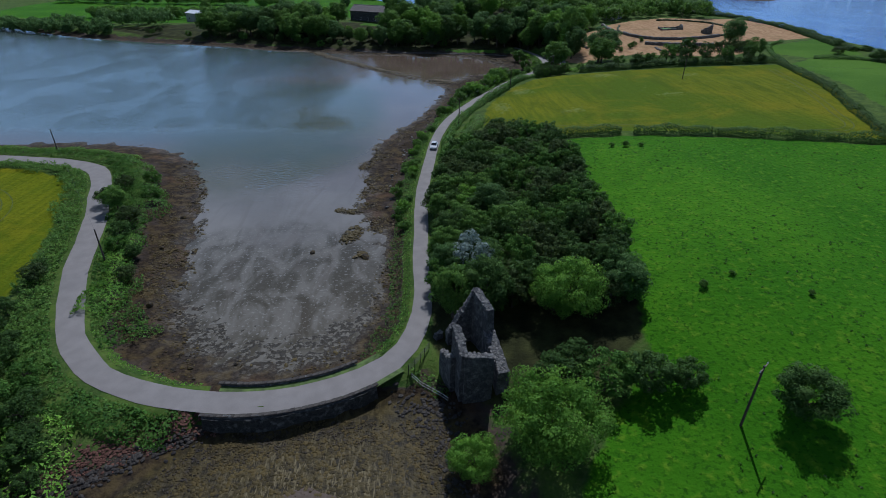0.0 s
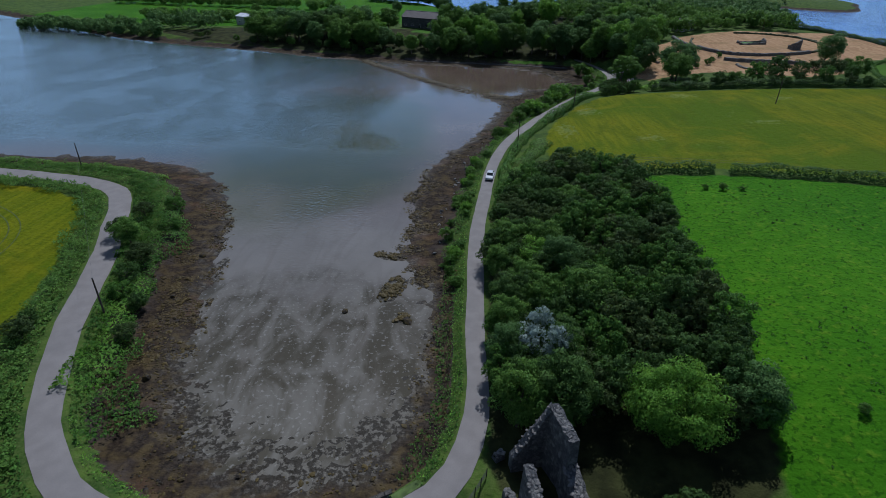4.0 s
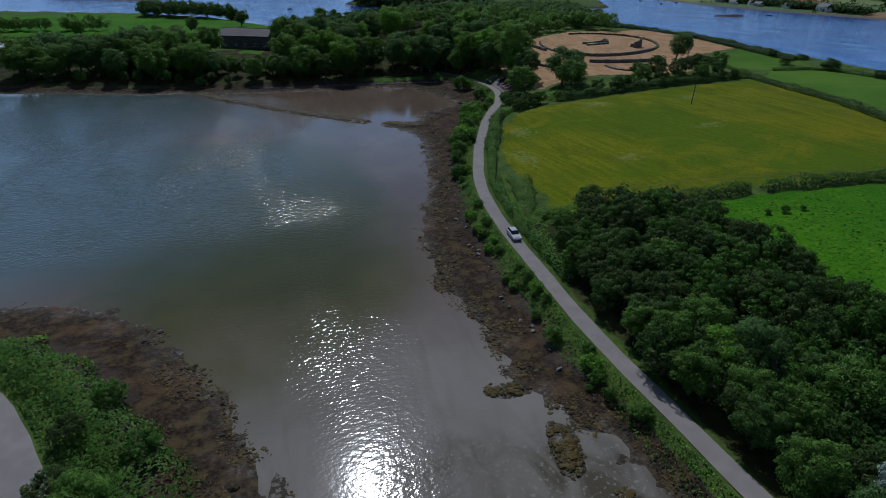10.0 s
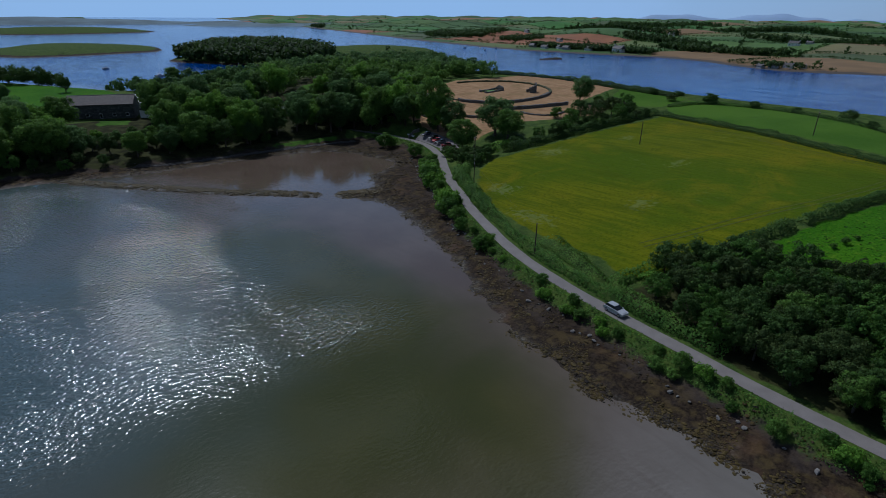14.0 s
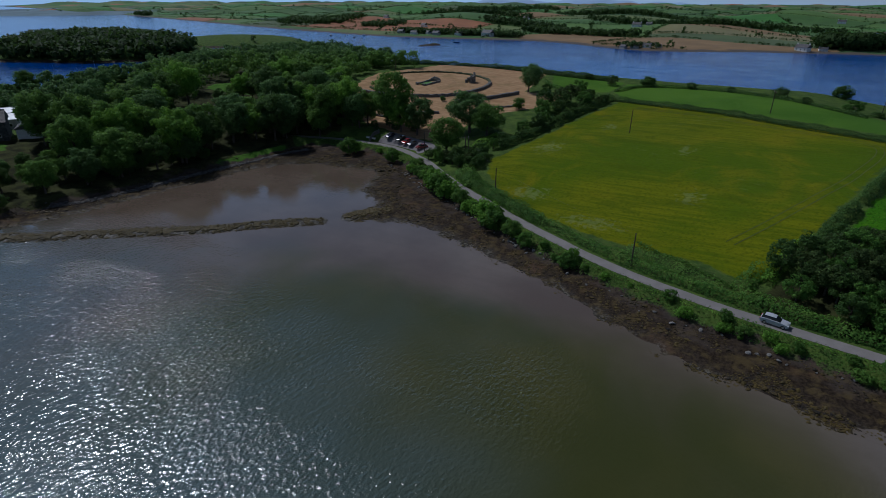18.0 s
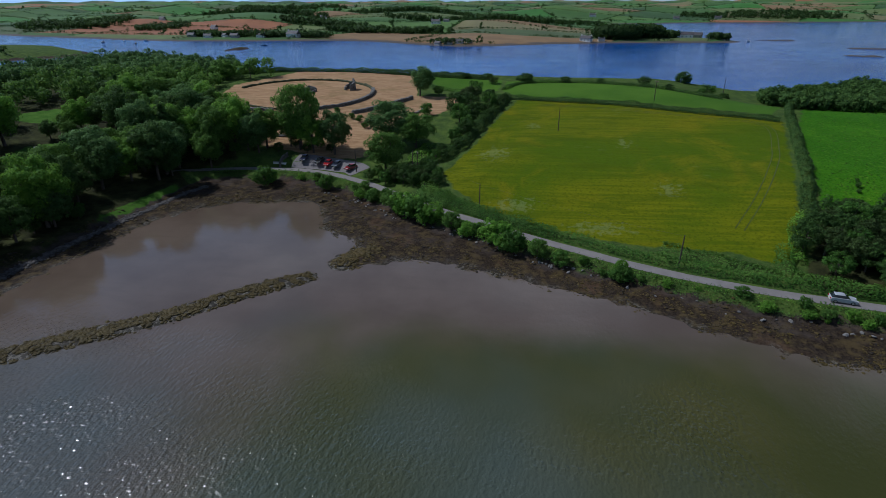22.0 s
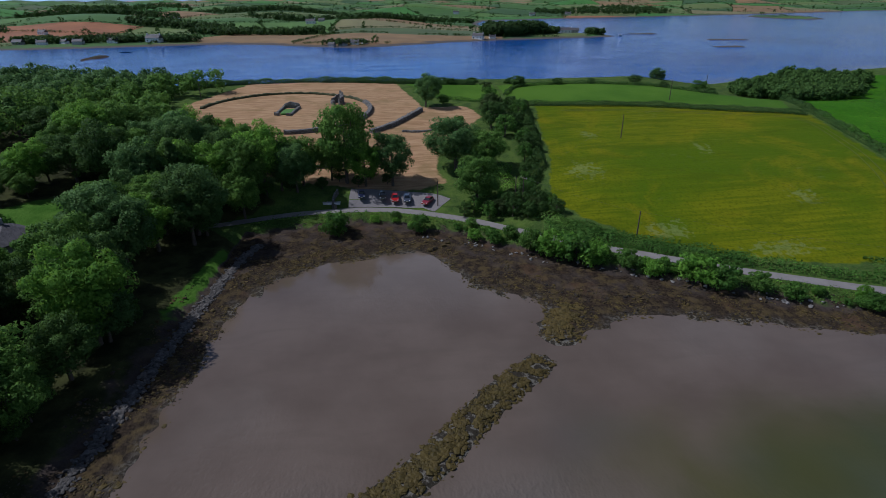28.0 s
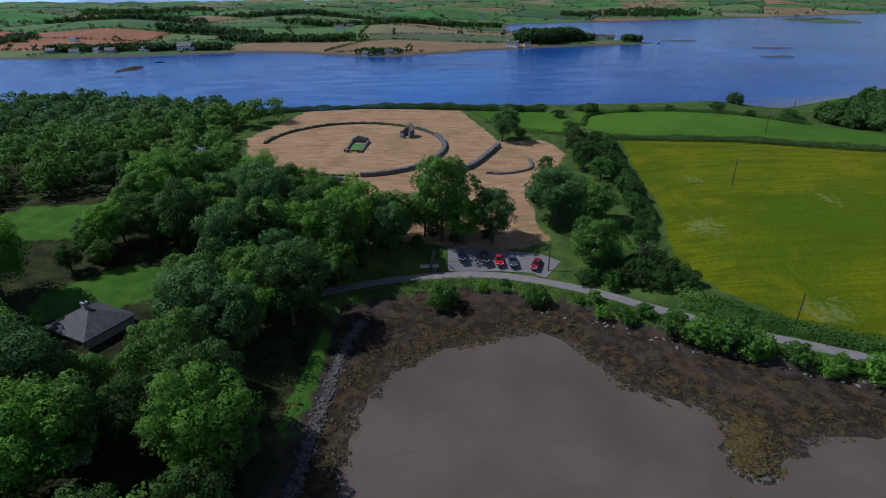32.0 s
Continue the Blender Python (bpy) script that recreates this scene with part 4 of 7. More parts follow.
for k, (x, y, s) in enumerate(((66.6, 322, 1.0), (56.7, 306, 1.25), (50.7, 310, 1.3), (84.6, 345, 1.1), (98.6, 365, 1.0))):
    tagged(put_tree(PINE[k % 2], x, y, s, 33 * k, 1.0), group="wood")
for k, (x, y, s) in enumerate(((56, 341, 0.7), (60, 344, 0.65), (50, 342, 0.6), (63, 338, 0.8), (30, 346, 0.75), (26, 340, 0.8), (53, 337, 0.6), (6, 300, 0.95), (-3, 301, 1.0), (-13, 302, 1.0), (-22, 303, 1.0), (10, 305, 1.2), (-32, 304, 0.95), (44, 297, 0.9), (-8, 309, 1.2))):
    tagged(put_tree(BROAD[(0, 3, 4)[k % 3]], x, y, s, 47 * k, 1.0), "rounded dark green tree among the lawns" if k < 7 else "dark tree leaning over the old sea wall", group="wood")
# undergrowth and big trees about the car park
for k, (x, y, s) in enumerate(((71, 271, 0.75), (68.5, 266, 0.6), (72.5, 263, 0.6), (67, 275, 0.65), (66, 283, 0.7), (70, 258.5, 0.6), (63, 288, 0.7))):
    tagged(put_tree(SCRUB[k % 4], x, y, s, 61 * k, 0.9), "low dark undergrowth below the ash trees", group="car park trees")
for x, y, k, s, w in ((60.9, 292, 0, 1.05, 1.2), (65.5, 289, 2, 1.15, 1.15), (65.5, 281, 3, 0.85, 1.15), (70.5, 269, 0, 1.3, 1.3), (69, 264, 2, 0.85, 1.1), (69.2, 257, 3, 1.0, 1.05), (76.5, 239.5, 3, 1.4, 0.78), (75.5, 232, 0, 1.05, 0.85), (57, 236.5, 0, 1.05, 0.95), (71.9, 273, 1, 0.8, 1.1)):
    tagged(put_tree(BROAD[k], x, y, s * 1.3, 53 * x, w), "tall ash tree behind the car park", group="car park trees")
tagged(put_tree(BROAD[3], 135.2, 245, 1.2, 0, 0.98), "lone rounded oak on the hilltop")
for x, y, s in ((98.7, 222, 1.25), (107.7, 225, 1.5), (112.7, 220, 1.2), (118.7, 214, 1.1), (125.7, 222, 1.3), (127.7, 215, 1.0), (90.7, 218, 0.9), (84.7, 218, 0.95), (78.9, 220, 0.9), (104.7, 218, 1.0), (121, 224, 1.2), (134, 222, 1.3)):
    tagged(put_tree(SCRUB[int(x) % 4], x, y, s, 29 * x, 1.0), "dark hedgerow tree beside the barley field", group="hedgerow trees")
for x, y, s in ((107.7, 236, 1.2), (96.7, 258, 0.7), (99.7, 262, 0.6), (105.7, 270, 0.6), (139.7, 238, 1.0), (90.8, 254, 0.6)):
    tagged(put_tree(BUSH[0], x, y, s * 1.4, 70 * x), "dark gorse bush in the mown hay", "shrub")
fill(SCRUB, [(61.4, 222), (83, 217.4), (106, 213), (138, 207), (138, 210), (112, 216.5), (92.7, 219), (78, 221), (64.4, 224)], 3.2, 0.4, 0.75, 16, "hedgerow trees", name="hedgerow_tree")
fill(SCRUB, [(44.5, 217), (57, 220), (60, 225), (53.5, 236), (56, 243), (51.5, 240), (46.5, 226)], 2.8, 0.5, 0.8, 17, "hedgerow trees", name="hedgerow_tree")
# bushes along the shore side of the lane
for x, y, k, s in ((47.2, 270, 0, 1.75), (50.3, 270, 1, 1.3), (47.2, 251, 0, 1.35), (32, 224, 1, 2.0), (29.3, 220, 0, 1.9), (27.7, 217, 1, 1.7), (34.7, 228, 2, 1.5), (39.2, 235, 0, 1.0), (41.6, 239, 1, 0.9), (18.1, 199.9, 1, 1.9), (15.4, 196.4, 0, 1.5), (13.6, 190.9, 2, 1.2), (10.9, 186.3, 0, 1.0), (6.4, 174.8, 0, 1.0), (24.5, 211, 2, 1.3), (21.9, 207, 1, 1.1)):
    put_tree(BUSH[k], x, y, s * 1.25, 67 * x)
for k in range(74):
    y = RNG.uniform(92, 262) if k < 26 else RNG.choice([104, 121, 146, 176, 203, 236]) + RNG.normal(0, 4)
    x = float(np.interp(y, ROAD_LINE[60:, 1], ROAD_LINE[60:, 0])) - RNG.uniform(2.8, 6.0)
    put_tree(BUSH[k % 3], x, y, RNG.uniform(0.3, 1.05), 40 * k, RNG.uniform(0.6, 1.1))
# coast and crest trees
for x, y, s, w in ((200, 165, 1.15, 0.8), (193, 131, 0.95, 0.75), (171, 203, 0.8, 0.8), (176, 206, 0.65, 0.7), (163, 120, 0.6, 0.7), (180, 222, 0.7, 0.6)):
    tagged(put_tree(BROAD[4], x, y, s, 43 * x, w, 2.2), "round dark tree on the crest against the sea", group="crest trees")
for x, y, s in ((168.7, 152.4, 1.2), (172.7, 185.4, 0.9), (170.7, 202, 0.8), (158.7, 128.4, 1.4), (165.7, 218, 1.0), (175.7, 232, 0.9), (172.7, 170.4, 0.7), (160.7, 142.4, 0.8), (185.6, 300, 0.8), (186.6, 330, 1.0), (176.6, 345, 1.1), (166.6, 352, 1.0), (150.6, 365, 1.2), (140.6, 372, 1.4), (182.6, 270, 0.7), (184.6, 285, 0.7), (186.6, 315, 0.7)):
    tagged(put_tree(SCRUB[int(x) % 4], x, y, s, 61 * y, 0.6, 0.4), "small wind-shaped tree along the far crest", group="crest trees")
tagged(put_tree(BROAD[4], 207, 414, 1.15, 0, 0.95, 1.2), "round dark tree by the landing")
# woods and tree lines too far to pick apart
FAR_WOODS = [([(150, 366), (176, 345), (187, 378), (203, 411), (196, 440), (150, 440), (128, 410)], 7.2, 3.2, 5.0, 5.0), ([(92.6, 312), (104.6, 324), (120.6, 332), (140.6, 338), (152.6, 333), (164.6, 320), (168.6, 332), (150.6, 352), (112.6, 352), (98.6, 340)], 7.0, 3.2, 5.0, 5.2), ([(120.6, 392), (142.6, 396), (160.6, 384), (164.6, 362), (172.6, 340), (164.6, 335), (150.6, 350), (134.6, 368)], 6.8, 3.2, 4.8, 5.0), ([(102.6, 354), (118.6, 350), (140.6, 350), (150.6, 366), (130.6, 392), (108.6, 396)], 7.2, 3.2, 4.8, 4.8), ([(80.6, 402), (130.6, 412), (150.6, 440), (120.6, 440), (70.6, 432)], 5.6, 2.8, 4.2, 5.0), ([(0.6, 352), (30.6, 356), (92.6, 358), (116.6, 372), (100.6, 396), (60.6, 394), (30.6, 374)], 7.6, 3.8, 5.6, 6.4), ([(-127.6, 345), (-59.4, 341), (0.6, 350), (-19.4, 362), (-59.4, 362), (-127.4, 372), (-198.8, 385), (-217, 373)], 7.4, 3.6, 5.4, 6.0),
             ([(-229, 408), (-149.4, 398), (-59.4, 384), (-59.4, 392), (-149.4, 412), (-229, 425)], 5.5, 2.6, 4.2, 4.5), ([(-101.2, 569), (-27.6, 528), (-18.9, 543), (-96.2, 596)], 4.5, 3.5, 5.0, 7.0), ([(-311, 512), (-180.4, 502), (-110.9, 487), (-110.9, 495), (-180.6, 515), (-312, 532)], 6.0, 3.0, 4.8, 5.5),
             ([(0.6, 400), (30.6, 405), (60.6, 408), (100.6, 400), (92.6, 412), (40.6, 428), (5.6, 470), (-4, 505)], 6.0, 2.4, 4.0, 4.5), ([(137, 101), (150, 107), (182, 100), (228, 40), (212, 5), (158, 55), (145, 84)], 4.2, 2.4, 3.8, 3.4), ([(-289, 367), (-196.8, 344), (-177.9, 339), (-187.7, 354), (-289, 390)], 5.5, 3.0, 4.4, 4.5)]


def crowns(name, poly, gap, lo, hi, lift, seed, label):
    """A wood as one object: leaf sprays on uneven crowns over an outline."""
    rng = np.random.default_rng(seed)
    p = np.array(poly, float)
    X, Y = np.meshgrid(np.arange(p[:, 0].min(), p[:, 0].max(), gap), np.arange(p[:, 1].min(), p[:, 1].max(), gap))
    x, y = (X + rng.uniform(-0.4, 0.4, X.shape) * gap).ravel(), (Y + rng.uniform(-0.4, 0.4, X.shape) * gap).ravel()
    ok = inside(x, y, poly) & (poly_dist(x, y, LAWN_A) < -4) & ~((x > -50) & (x < -8) & (y < 364) & (y > 300)) & ~((x > -158) & (x < -122) & (y < 396) & (y > 345))
    x, y = x[ok], y[ok]
    s = rng.uniform(lo, hi, len(x))
    k = np.repeat(np.arange(len(x)), 15)
    d = ball(rng, len(k))
    c = np.column_stack([x[k], y[k], heights(x[k], y[k]) + lift * s[k] / hi]) + d * (s[k] * 0.62)[:, None] * np.array([1, 1, lift / hi * 0.9])
    j = np.repeat(np.arange(len(c)), 30)
    e = ball(rng, len(j))
    e[:, 2] = np.abs(e[:, 2]) * np.where(rng.random(len(j)) < 0.75, 1, -1)
    v, f = leaves(rng, c[j] + e * (s[k][j] * rng.uniform(0.24, 0.42, len(j)))[:, None], e, np.full(len(j), 0.5))
    return tagged(bulk(name, v, f, M_LEAF[2 if seed in (711, 708) else 0 if seed % 2 else 5]), label, "woodland", kind="stuff")


for k, q in enumerate(FAR_WOODS):
    crowns("woodland", *q, 700 + k, "dense dark green woodland crowns" if k != 8 else "dark row of tall conifers beyond the pasture")
for x, y, k, s in ((-160.1, 441, 0, 1.0), (-120.7, 456, 1, 1.1), (-59.4, 458, 3, 1.0), (-27.7, 482, 4, 0.9), (-84.4, 430, 0, 0.9), (20.6, 440, 1, 1.1), (35.6, 400, 3, 0.9)):
    tagged(put_tree(BROAD[k], x, y, s, 17 * x, 1.0), "spreading tree standing in the far pasture", group="pasture trees")

# hedges
inland = offset(ROAD_LINE, -3.6)
HEDGES = [([(29, 136.2), (40, 132.4), (49.3, 129.2)], 2.6, 2.2), ([(53, 128.1), (62, 125.7), (71, 123.5), (85, 119.6), (106, 113.9)], 2.6, 2.2),
          ([(135.7, 207), (130.7, 186.4), (125.2, 163.4), (115.7, 138.4), (107.7, 117.4)], 2.4, 1.8), ([(135.7, 209), (120.7, 211), (104.7, 213), (90.7, 215), (76.9, 217), (64.7, 222)], 4.5, 2.6),
          ([(107.7, 113.4), (124.7, 108.4), (140.7, 102.4)], 2.4, 1.8), ([(152.7, 212), (166.7, 205), (171.7, 190.4), (170.7, 168.4), (161.7, 146.4), (150.7, 124.4)], 2.0, 1.3),
          (stretch_of(inland, lambda x, y: x > -2 and 120 < y < 224), 2.6, 1.9), (stretch_of(inland, lambda x, y: x > 15 and 186 < y < 222), 4.0, 2.2),
          ([(138.7, 210), (143.7, 226), (150.7, 240), (160.7, 248)], 2.0, 1.2)]
for k, (line, w, h) in enumerate(HEDGES):
    leafy_line("hedge", line[::2] if len(line) > 20 else line, w, h, M_LEAF[2 if k < 6 else 4], "clipped dark green field hedge between two fields" if k < 6 else "overgrown green hedge beside the lane", "hedge", per=int((26 if k < 6 else 18) * (w + h)), leaf=0.19, seed=20 + k)
leafy_line("hedge", [(160.6, 352), (176.6, 330), (182.6, 300), (182.6, 270), (178.7, 245), (174.7, 222)], 4.0, 2.2, M_LEAF[2], "dark hedge along the hilltop above the sea", "hedge", per=210, leaf=0.24, seed=41)
# rough growth beside the lane: stuff, not countable
def leafy_band(name, line, near_edge, far_edge, tall, mat, label, category, density=9.0, leaf=0.17, seed=1):
    """Uneven growth between two distances from a line."""
    rng = np.random.default_rng(seed)
    p = np.asarray(line, float)
    seg = np.linalg.norm(np.diff(p, axis=0), axis=1)
    n = int(seg.sum() * (far_edge - near_edge) * density)
    k = rng.choice(len(seg), size=n, p=seg / seg.sum())
    u = rng.random(n)[:, None]
    t = (p[k + 1] - p[k]) / seg[k][:, None]
    edge = np.array([noise.noise((a * 0.2, b * 0.2, seed)) for a, b in p])
    o = near_edge + rng.random(n) * (far_edge - near_edge) * (0.85 + 0.5 * edge[k])
    q = p[k] * (1 - u) + p[k + 1] * u + np.stack([-t[:, 1], t[:, 0]], 1) * (o * np.sign(tall[1]))[:, None]
    q = q[line_dist(q[:, 0], q[:, 1], ROAD_LINE) > near_edge - 0.1]
    n = len(q)
    o = line_dist(q[:, 0], q[:, 1], ROAD_LINE)
    hump = np.array([noise.noise((a * 0.45, b * 0.45, seed + 3)) * 0.55 + noise.noise((a * 1.6, b * 1.6, seed)) * 0.35 for a, b in q])
    z = np.maximum(0.08, (0.5 + hump) * tall[0]) * np.clip((o - near_edge) * 1.6 + 0.25, 0, 1)
    at = np.column_stack([q, heights(q[:, 0], q[:, 1]) + z * rng.uniform(0.45, 1.05, n)])
    out = np.column_stack([rng.normal(0, 0.5, (n, 2)), np.ones(n)])
    v, f = leaves(rng, at, out, leaf, 0.6)
    return tagged(bulk(name, v, f, mat), label, category, kind="stuff")


shore_lane = stretch_of(ROAD_LINE, lambda x, y: x > -8 and 54 < y < 292)
west_lane = stretch_of(ROAD_LINE, lambda x, y: x < -44 and y > 52)
leafy_band("verge_growth", shore_lane, 1.9, 6.2, (1.5, 1), M_LEAF[4], "tangled green brambles and grass along the lane's edge", "brambles", 11, 0.15, 61)
leafy_band("verge_growth", shore_lane, 1.8, 3.4, (0.6, 1), M_LEAF[1], "bright grass along the lane's edge", "grass", 12, 0.11, 62)
leafy_band("verge_growth", west_lane, 2.5, 10.0, (1.7, 1), M_LEAF[4], "tangled green brambles between lane and shore", "brambles", 16, 0.18, 63)
leafy_band("bank_growth", west_lane, 2.7, 8.0, (2.2, -1), M_LEAF[0], "dense nettles and bracken on the bank above the lane", "undergrowth", 20, 0.2, 64)
fill(SCRUB, [(-44.9, 52), (-50.8, 59.9), (-56.8, 71.9), (-61.9, 83.9), (-64, 82), (-61, 64), (-74, 36), (-68.2, 22), (-42.7, 22.1), (-38.9, 36), (-42.9, 44)], 3.7, 0.45, 0.8, 66, "bank scrub", lambda x, y: line_dist(np.array([x]), np.array([y]), ROAD_LINE)[0] > 4.6, squash=(0.6, 0.9), name="bank_shrub")
leafy_band("verge_growth", stretch_of(ROAD_LINE, lambda x, y: -50 < x < -26 and y < 62), 2.3, 4.0, (0.8, 1), M_LEAF[1], "bright grass along the lane's bend", "grass", 12, 0.12, 65)
leafy_band("verge_growth", stretch_of(ROAD_LINE, lambda x, y: -56 < x < -27 and y < 68), 2.4, 8.0, (1.1, -1), M_LEAF[4], "rank green growth below the lane's bend", "undergrowth", 18, 0.17, 67)
for k, (line, w, h) in enumerate((([(-59, 95.9), (-57.1, 104), (-61.1, 112), (-67.1, 121.9), (-75, 130.8)], 7, 1.8), ([(-49.4, 65.9), (-50, 74), (-53, 81.9), (-55, 90)], 5, 1.4), ([(-73.1, 132.9), (-88.8, 137.6), (-108.2, 140.2), (-146.5, 144.5)], 5, 1.5), ([(-42.9, 48), (-35, 44.6), (-29.1, 44)], 4, 0.8), ([(-46.8, 44), (-40.9, 38), (-38.9, 30.1)], 8, 1.5), ([(9.8, 147.6), (14, 153.6), (18.5, 165.7)], 5, 1.2), ([(5.4, 121.4), (7.6, 135.5), (11.8, 144.5), (19.7, 142.3)], 4, 1.6), ([(33.2, 135.2), (25.5, 139.1), (15.7, 141.4)], 3, 1.6), ([(50, 223), (41.8, 219), (35.9, 214)], 5, 1.6), ([(50.9, 229), (57.2, 233), (62.4, 231)], 5, 1.6), ([(61.9, 227), (69.1, 229), (75.8, 227)], 6, 1.6), ([(-1.2, 52.6), (1.3, 51.2), (2.3, 49.7)], 2, 0.5))):
    leafy_line("undergrowth", line, w, h, M_LEAF[(4, 1, 0)[k % 3]], "thick green undergrowth on rough ground", "undergrowth", per=int(13 * (w + 2 * h)), leaf=0.2, seed=90 + k, kind="stuff")
# ---- built things ----
def part(name, bm, material, parent, label=""):
    me = bpy.data.meshes.new(name)
    bm.to_mesh(me)
    bm.free()
    me.materials.append(material)
    ob = new(name, me)
    ob.parent = parent
    return tagged(ob, label)


def box(bm, x0, x1, y0, y1, z0, z1, m=None):
    v = [bm.verts.new((x, y, z)) for z in (z0, z1) for x, y in ((x0, y0), (x1, y0), (x1, y1), (x0, y1))]
    if m:
        for q in v:
            q.co = m @ q.co
    for f in ((3, 2, 1, 0), (4, 5, 6, 7), (0, 1, 5, 4), (1, 2, 6, 5), (2, 3, 7, 6), (3, 0, 4, 7)):
        bm.faces.new([v[i] for i in f])
    return v


def prism(bm, outline, y0, y1, narrow=1.0):
    """An outline in x and z, drawn out from y0 to y1."""
    a = [bm.verts.new((x, y0, z)) for x, z in outline]
    b = [bm.verts.new((x, y1, z)) for x, z in outline]
    n = len(a)
    bm.faces.new(a[::-1])
    bm.faces.new(b)
    for i in range(n):
        bm.faces.new((a[i], a[(i + 1) % n], b[(i + 1) % n], b[i]))


def soften(bm, w):
    bmesh.ops.bevel(bm, geom=list(bm.edges), offset=w, segments=1, affect="EDGES", profile=0.6)
    return bm


def wheel(bm, r, w, sides=18):
    rings = []
    for y, rr in ((-w / 2, r * 0.86), (-w / 2 + 0.02, r), (w / 2 - 0.02, r), (w / 2, r * 0.86)):
        rings.append([bm.verts.new((rr * math.cos(2 * math.pi * k / sides), y, rr * math.sin(2 * math.pi * k / sides))) for k in range(sides)])
    for a, b in zip(rings[:-1], rings[1:]):
        for k in range(sides):
            bm.faces.new((a[k], a[(k + 1) % sides], b[(k + 1) % sides], b[k]))
    bm.faces.new(rings[0][::-1])
    bm.faces.new(rings[-1])
    return bm


def gloss(name, color):
    n = Nodes(name, 0.28)
    n.color(n.mix(n.ramp(n.noise(3, 3), 0.3, 0.7), tuple(c * 0.92 for c in color), color))
    n.set("Coat Weight", 0.6).set("Coat Roughness", 0.08)
    return n.mat


M_GLASS_DARK = plain("dark_window_glass", (0.012, 0.015, 0.018), 0.05, 0, 0.1)
M_TYRE = plain("tyre_rubber", (0.018, 0.018, 0.018), 0.9)
M_RIM = plain("alloy_rim", (0.45, 0.45, 0.46), 0.35, 0.9)
M_LAMP = plain("clear_lamp", (0.7, 0.7, 0.68), 0.15)
M_TAIL = plain("red_lamp", (0.35, 0.01, 0.01), 0.2)
M_PLATE = plain("number_plate", (0.65, 0.62, 0.4), 0.5)
M_WHITE = plain("white_render", (0.72, 0.71, 0.68), 0.85, 0, 0.08, 0.8, 0.01)
M_GREYWALL = plain("grey_render", (0.36, 0.35, 0.33), 0.9, 0, 0.15, 0.8, 0.01)
M_SLATE = None
M_WOOD = plain("weathered_wood", (0.16, 0.125, 0.09), 0.85, 0, 0.3, 5, 0.01)
M_POLE = plain("creosoted_pole", (0.07, 0.052, 0.038), 0.85, 0, 0.3, 4, 0.01)
M_WIRE = plain("wire", (0.05, 0.05, 0.05), 0.6)
M_CERAMIC = plain("insulator", (0.55, 0.56, 0.55), 0.25)
M_IRON = plain("dark_iron", (0.04, 0.04, 0.042), 0.6, 0.6)
M_SHEET = plain("pale_sheet_roof", (0.62, 0.63, 0.64), 0.5, 0, 0.12, 0.5)


def slate_material(name, dark, light):
    n = Nodes(name, 0.7)
    brick = n.t.nodes.new("ShaderNodeTexBrick")
    n.put(brick.inputs["Vector"], n.stretch((1, 1, 1.35)))
    brick.inputs["Scale"].default_value = 2.2
    n.put(brick.inputs["Color1"], dark)
    n.put(brick.inputs["Color2"], light)
    n.put(brick.inputs["Mortar"], tuple(c * 0.4 for c in dark))
    brick.inputs["Mortar Size"].default_value = 0.02
    c = n.mix(n.ramp(n.noise(1.2, 5), 0.4, 0.7, 0, 0.5), brick.outputs[0], tuple(c * 1.3 for c in light))
    n.color(c).bump(brick.outputs["Fac"], 0.02)
    return n.mat


def stone_material(name, dark, light, scale=2.4):
    n = Nodes(name, 0.92)
    cell = n.cells(scale, what="Color")
    sep = n.t.nodes.new("ShaderNodeSeparateColor")
    n.put(sep.inputs[0], cell)
    edge = n.cells(scale, feature="DISTANCE_TO_EDGE")
    c = n.mix(sep.outputs[0], dark, light)
    c = n.mix(n.ramp(n.noise(5, 5), 0.35, 0.7, 0, 0.6), c, tuple(v * 0.6 for v in dark))
    c = n.mix(n.ramp(n.noise(1.1, 4), 0.5, 0.68, 0, 0.45), c, (0.30, 0.29, 0.26))
    c = n.mix(n.ramp(edge, 0.0, 0.06, 0.75, 0.0), c, (0.05, 0.045, 0.04))
    n.color(c).bump(n.math("ADD", n.ramp(edge, 0, 0.12), n.math("MULTIPLY", n.noise(9, 4), 0.4)), 0.07)
    return n.mat


def rock_material(name, dark, light, weed=0.0, rough=0.85):
    n = Nodes(name, rough)
    c = n.mix(n.math("ADD", n.math("MULTIPLY", n.rand(), 0.5), n.math("MULTIPLY", n.island(), 0.5)), dark, light)
    c = n.mix(n.ramp(n.noise(4, 5), 0.4, 0.7, 0, 0.6), c, tuple(v * 0.55 for v in dark))
    if weed:
        c = n.mix(n.ramp(n.noise(0.7, 4), 0.38, 0.6, 0, weed), c, (0.085, 0.06, 0.016))
    n.color(c).set("Specular IOR Level", 0.15).bump(n.noise(7, 5), 0.05)
    return n.mat


M_SLATE = slate_material("grey_slates", (0.042, 0.038, 0.040), (0.085, 0.076, 0.078))
M_BROWNROOF = slate_material("brown_roof_sheets", (0.05, 0.038, 0.034), (0.08, 0.062, 0.055))
M_STONE = stone_material("old_rubble_masonry", (0.055, 0.056, 0.058), (0.125, 0.122, 0.118))
# pool-side wall face: weed stain, with the wall's own shadow darkened in
M_WETSHADE = stone_material("weedy_shaded_masonry", (0.022, 0.022, 0.020), (0.055, 0.052, 0.046))
M_TURF = plain("turf_bank", (0.055, 0.062, 0.022), 0.95, 0, 0.35, 1.2, 0.05)
M_DRYSTONE = stone_material("dry_stone", (0.10, 0.096, 0.085), (0.23, 0.215, 0.19), 3.2)
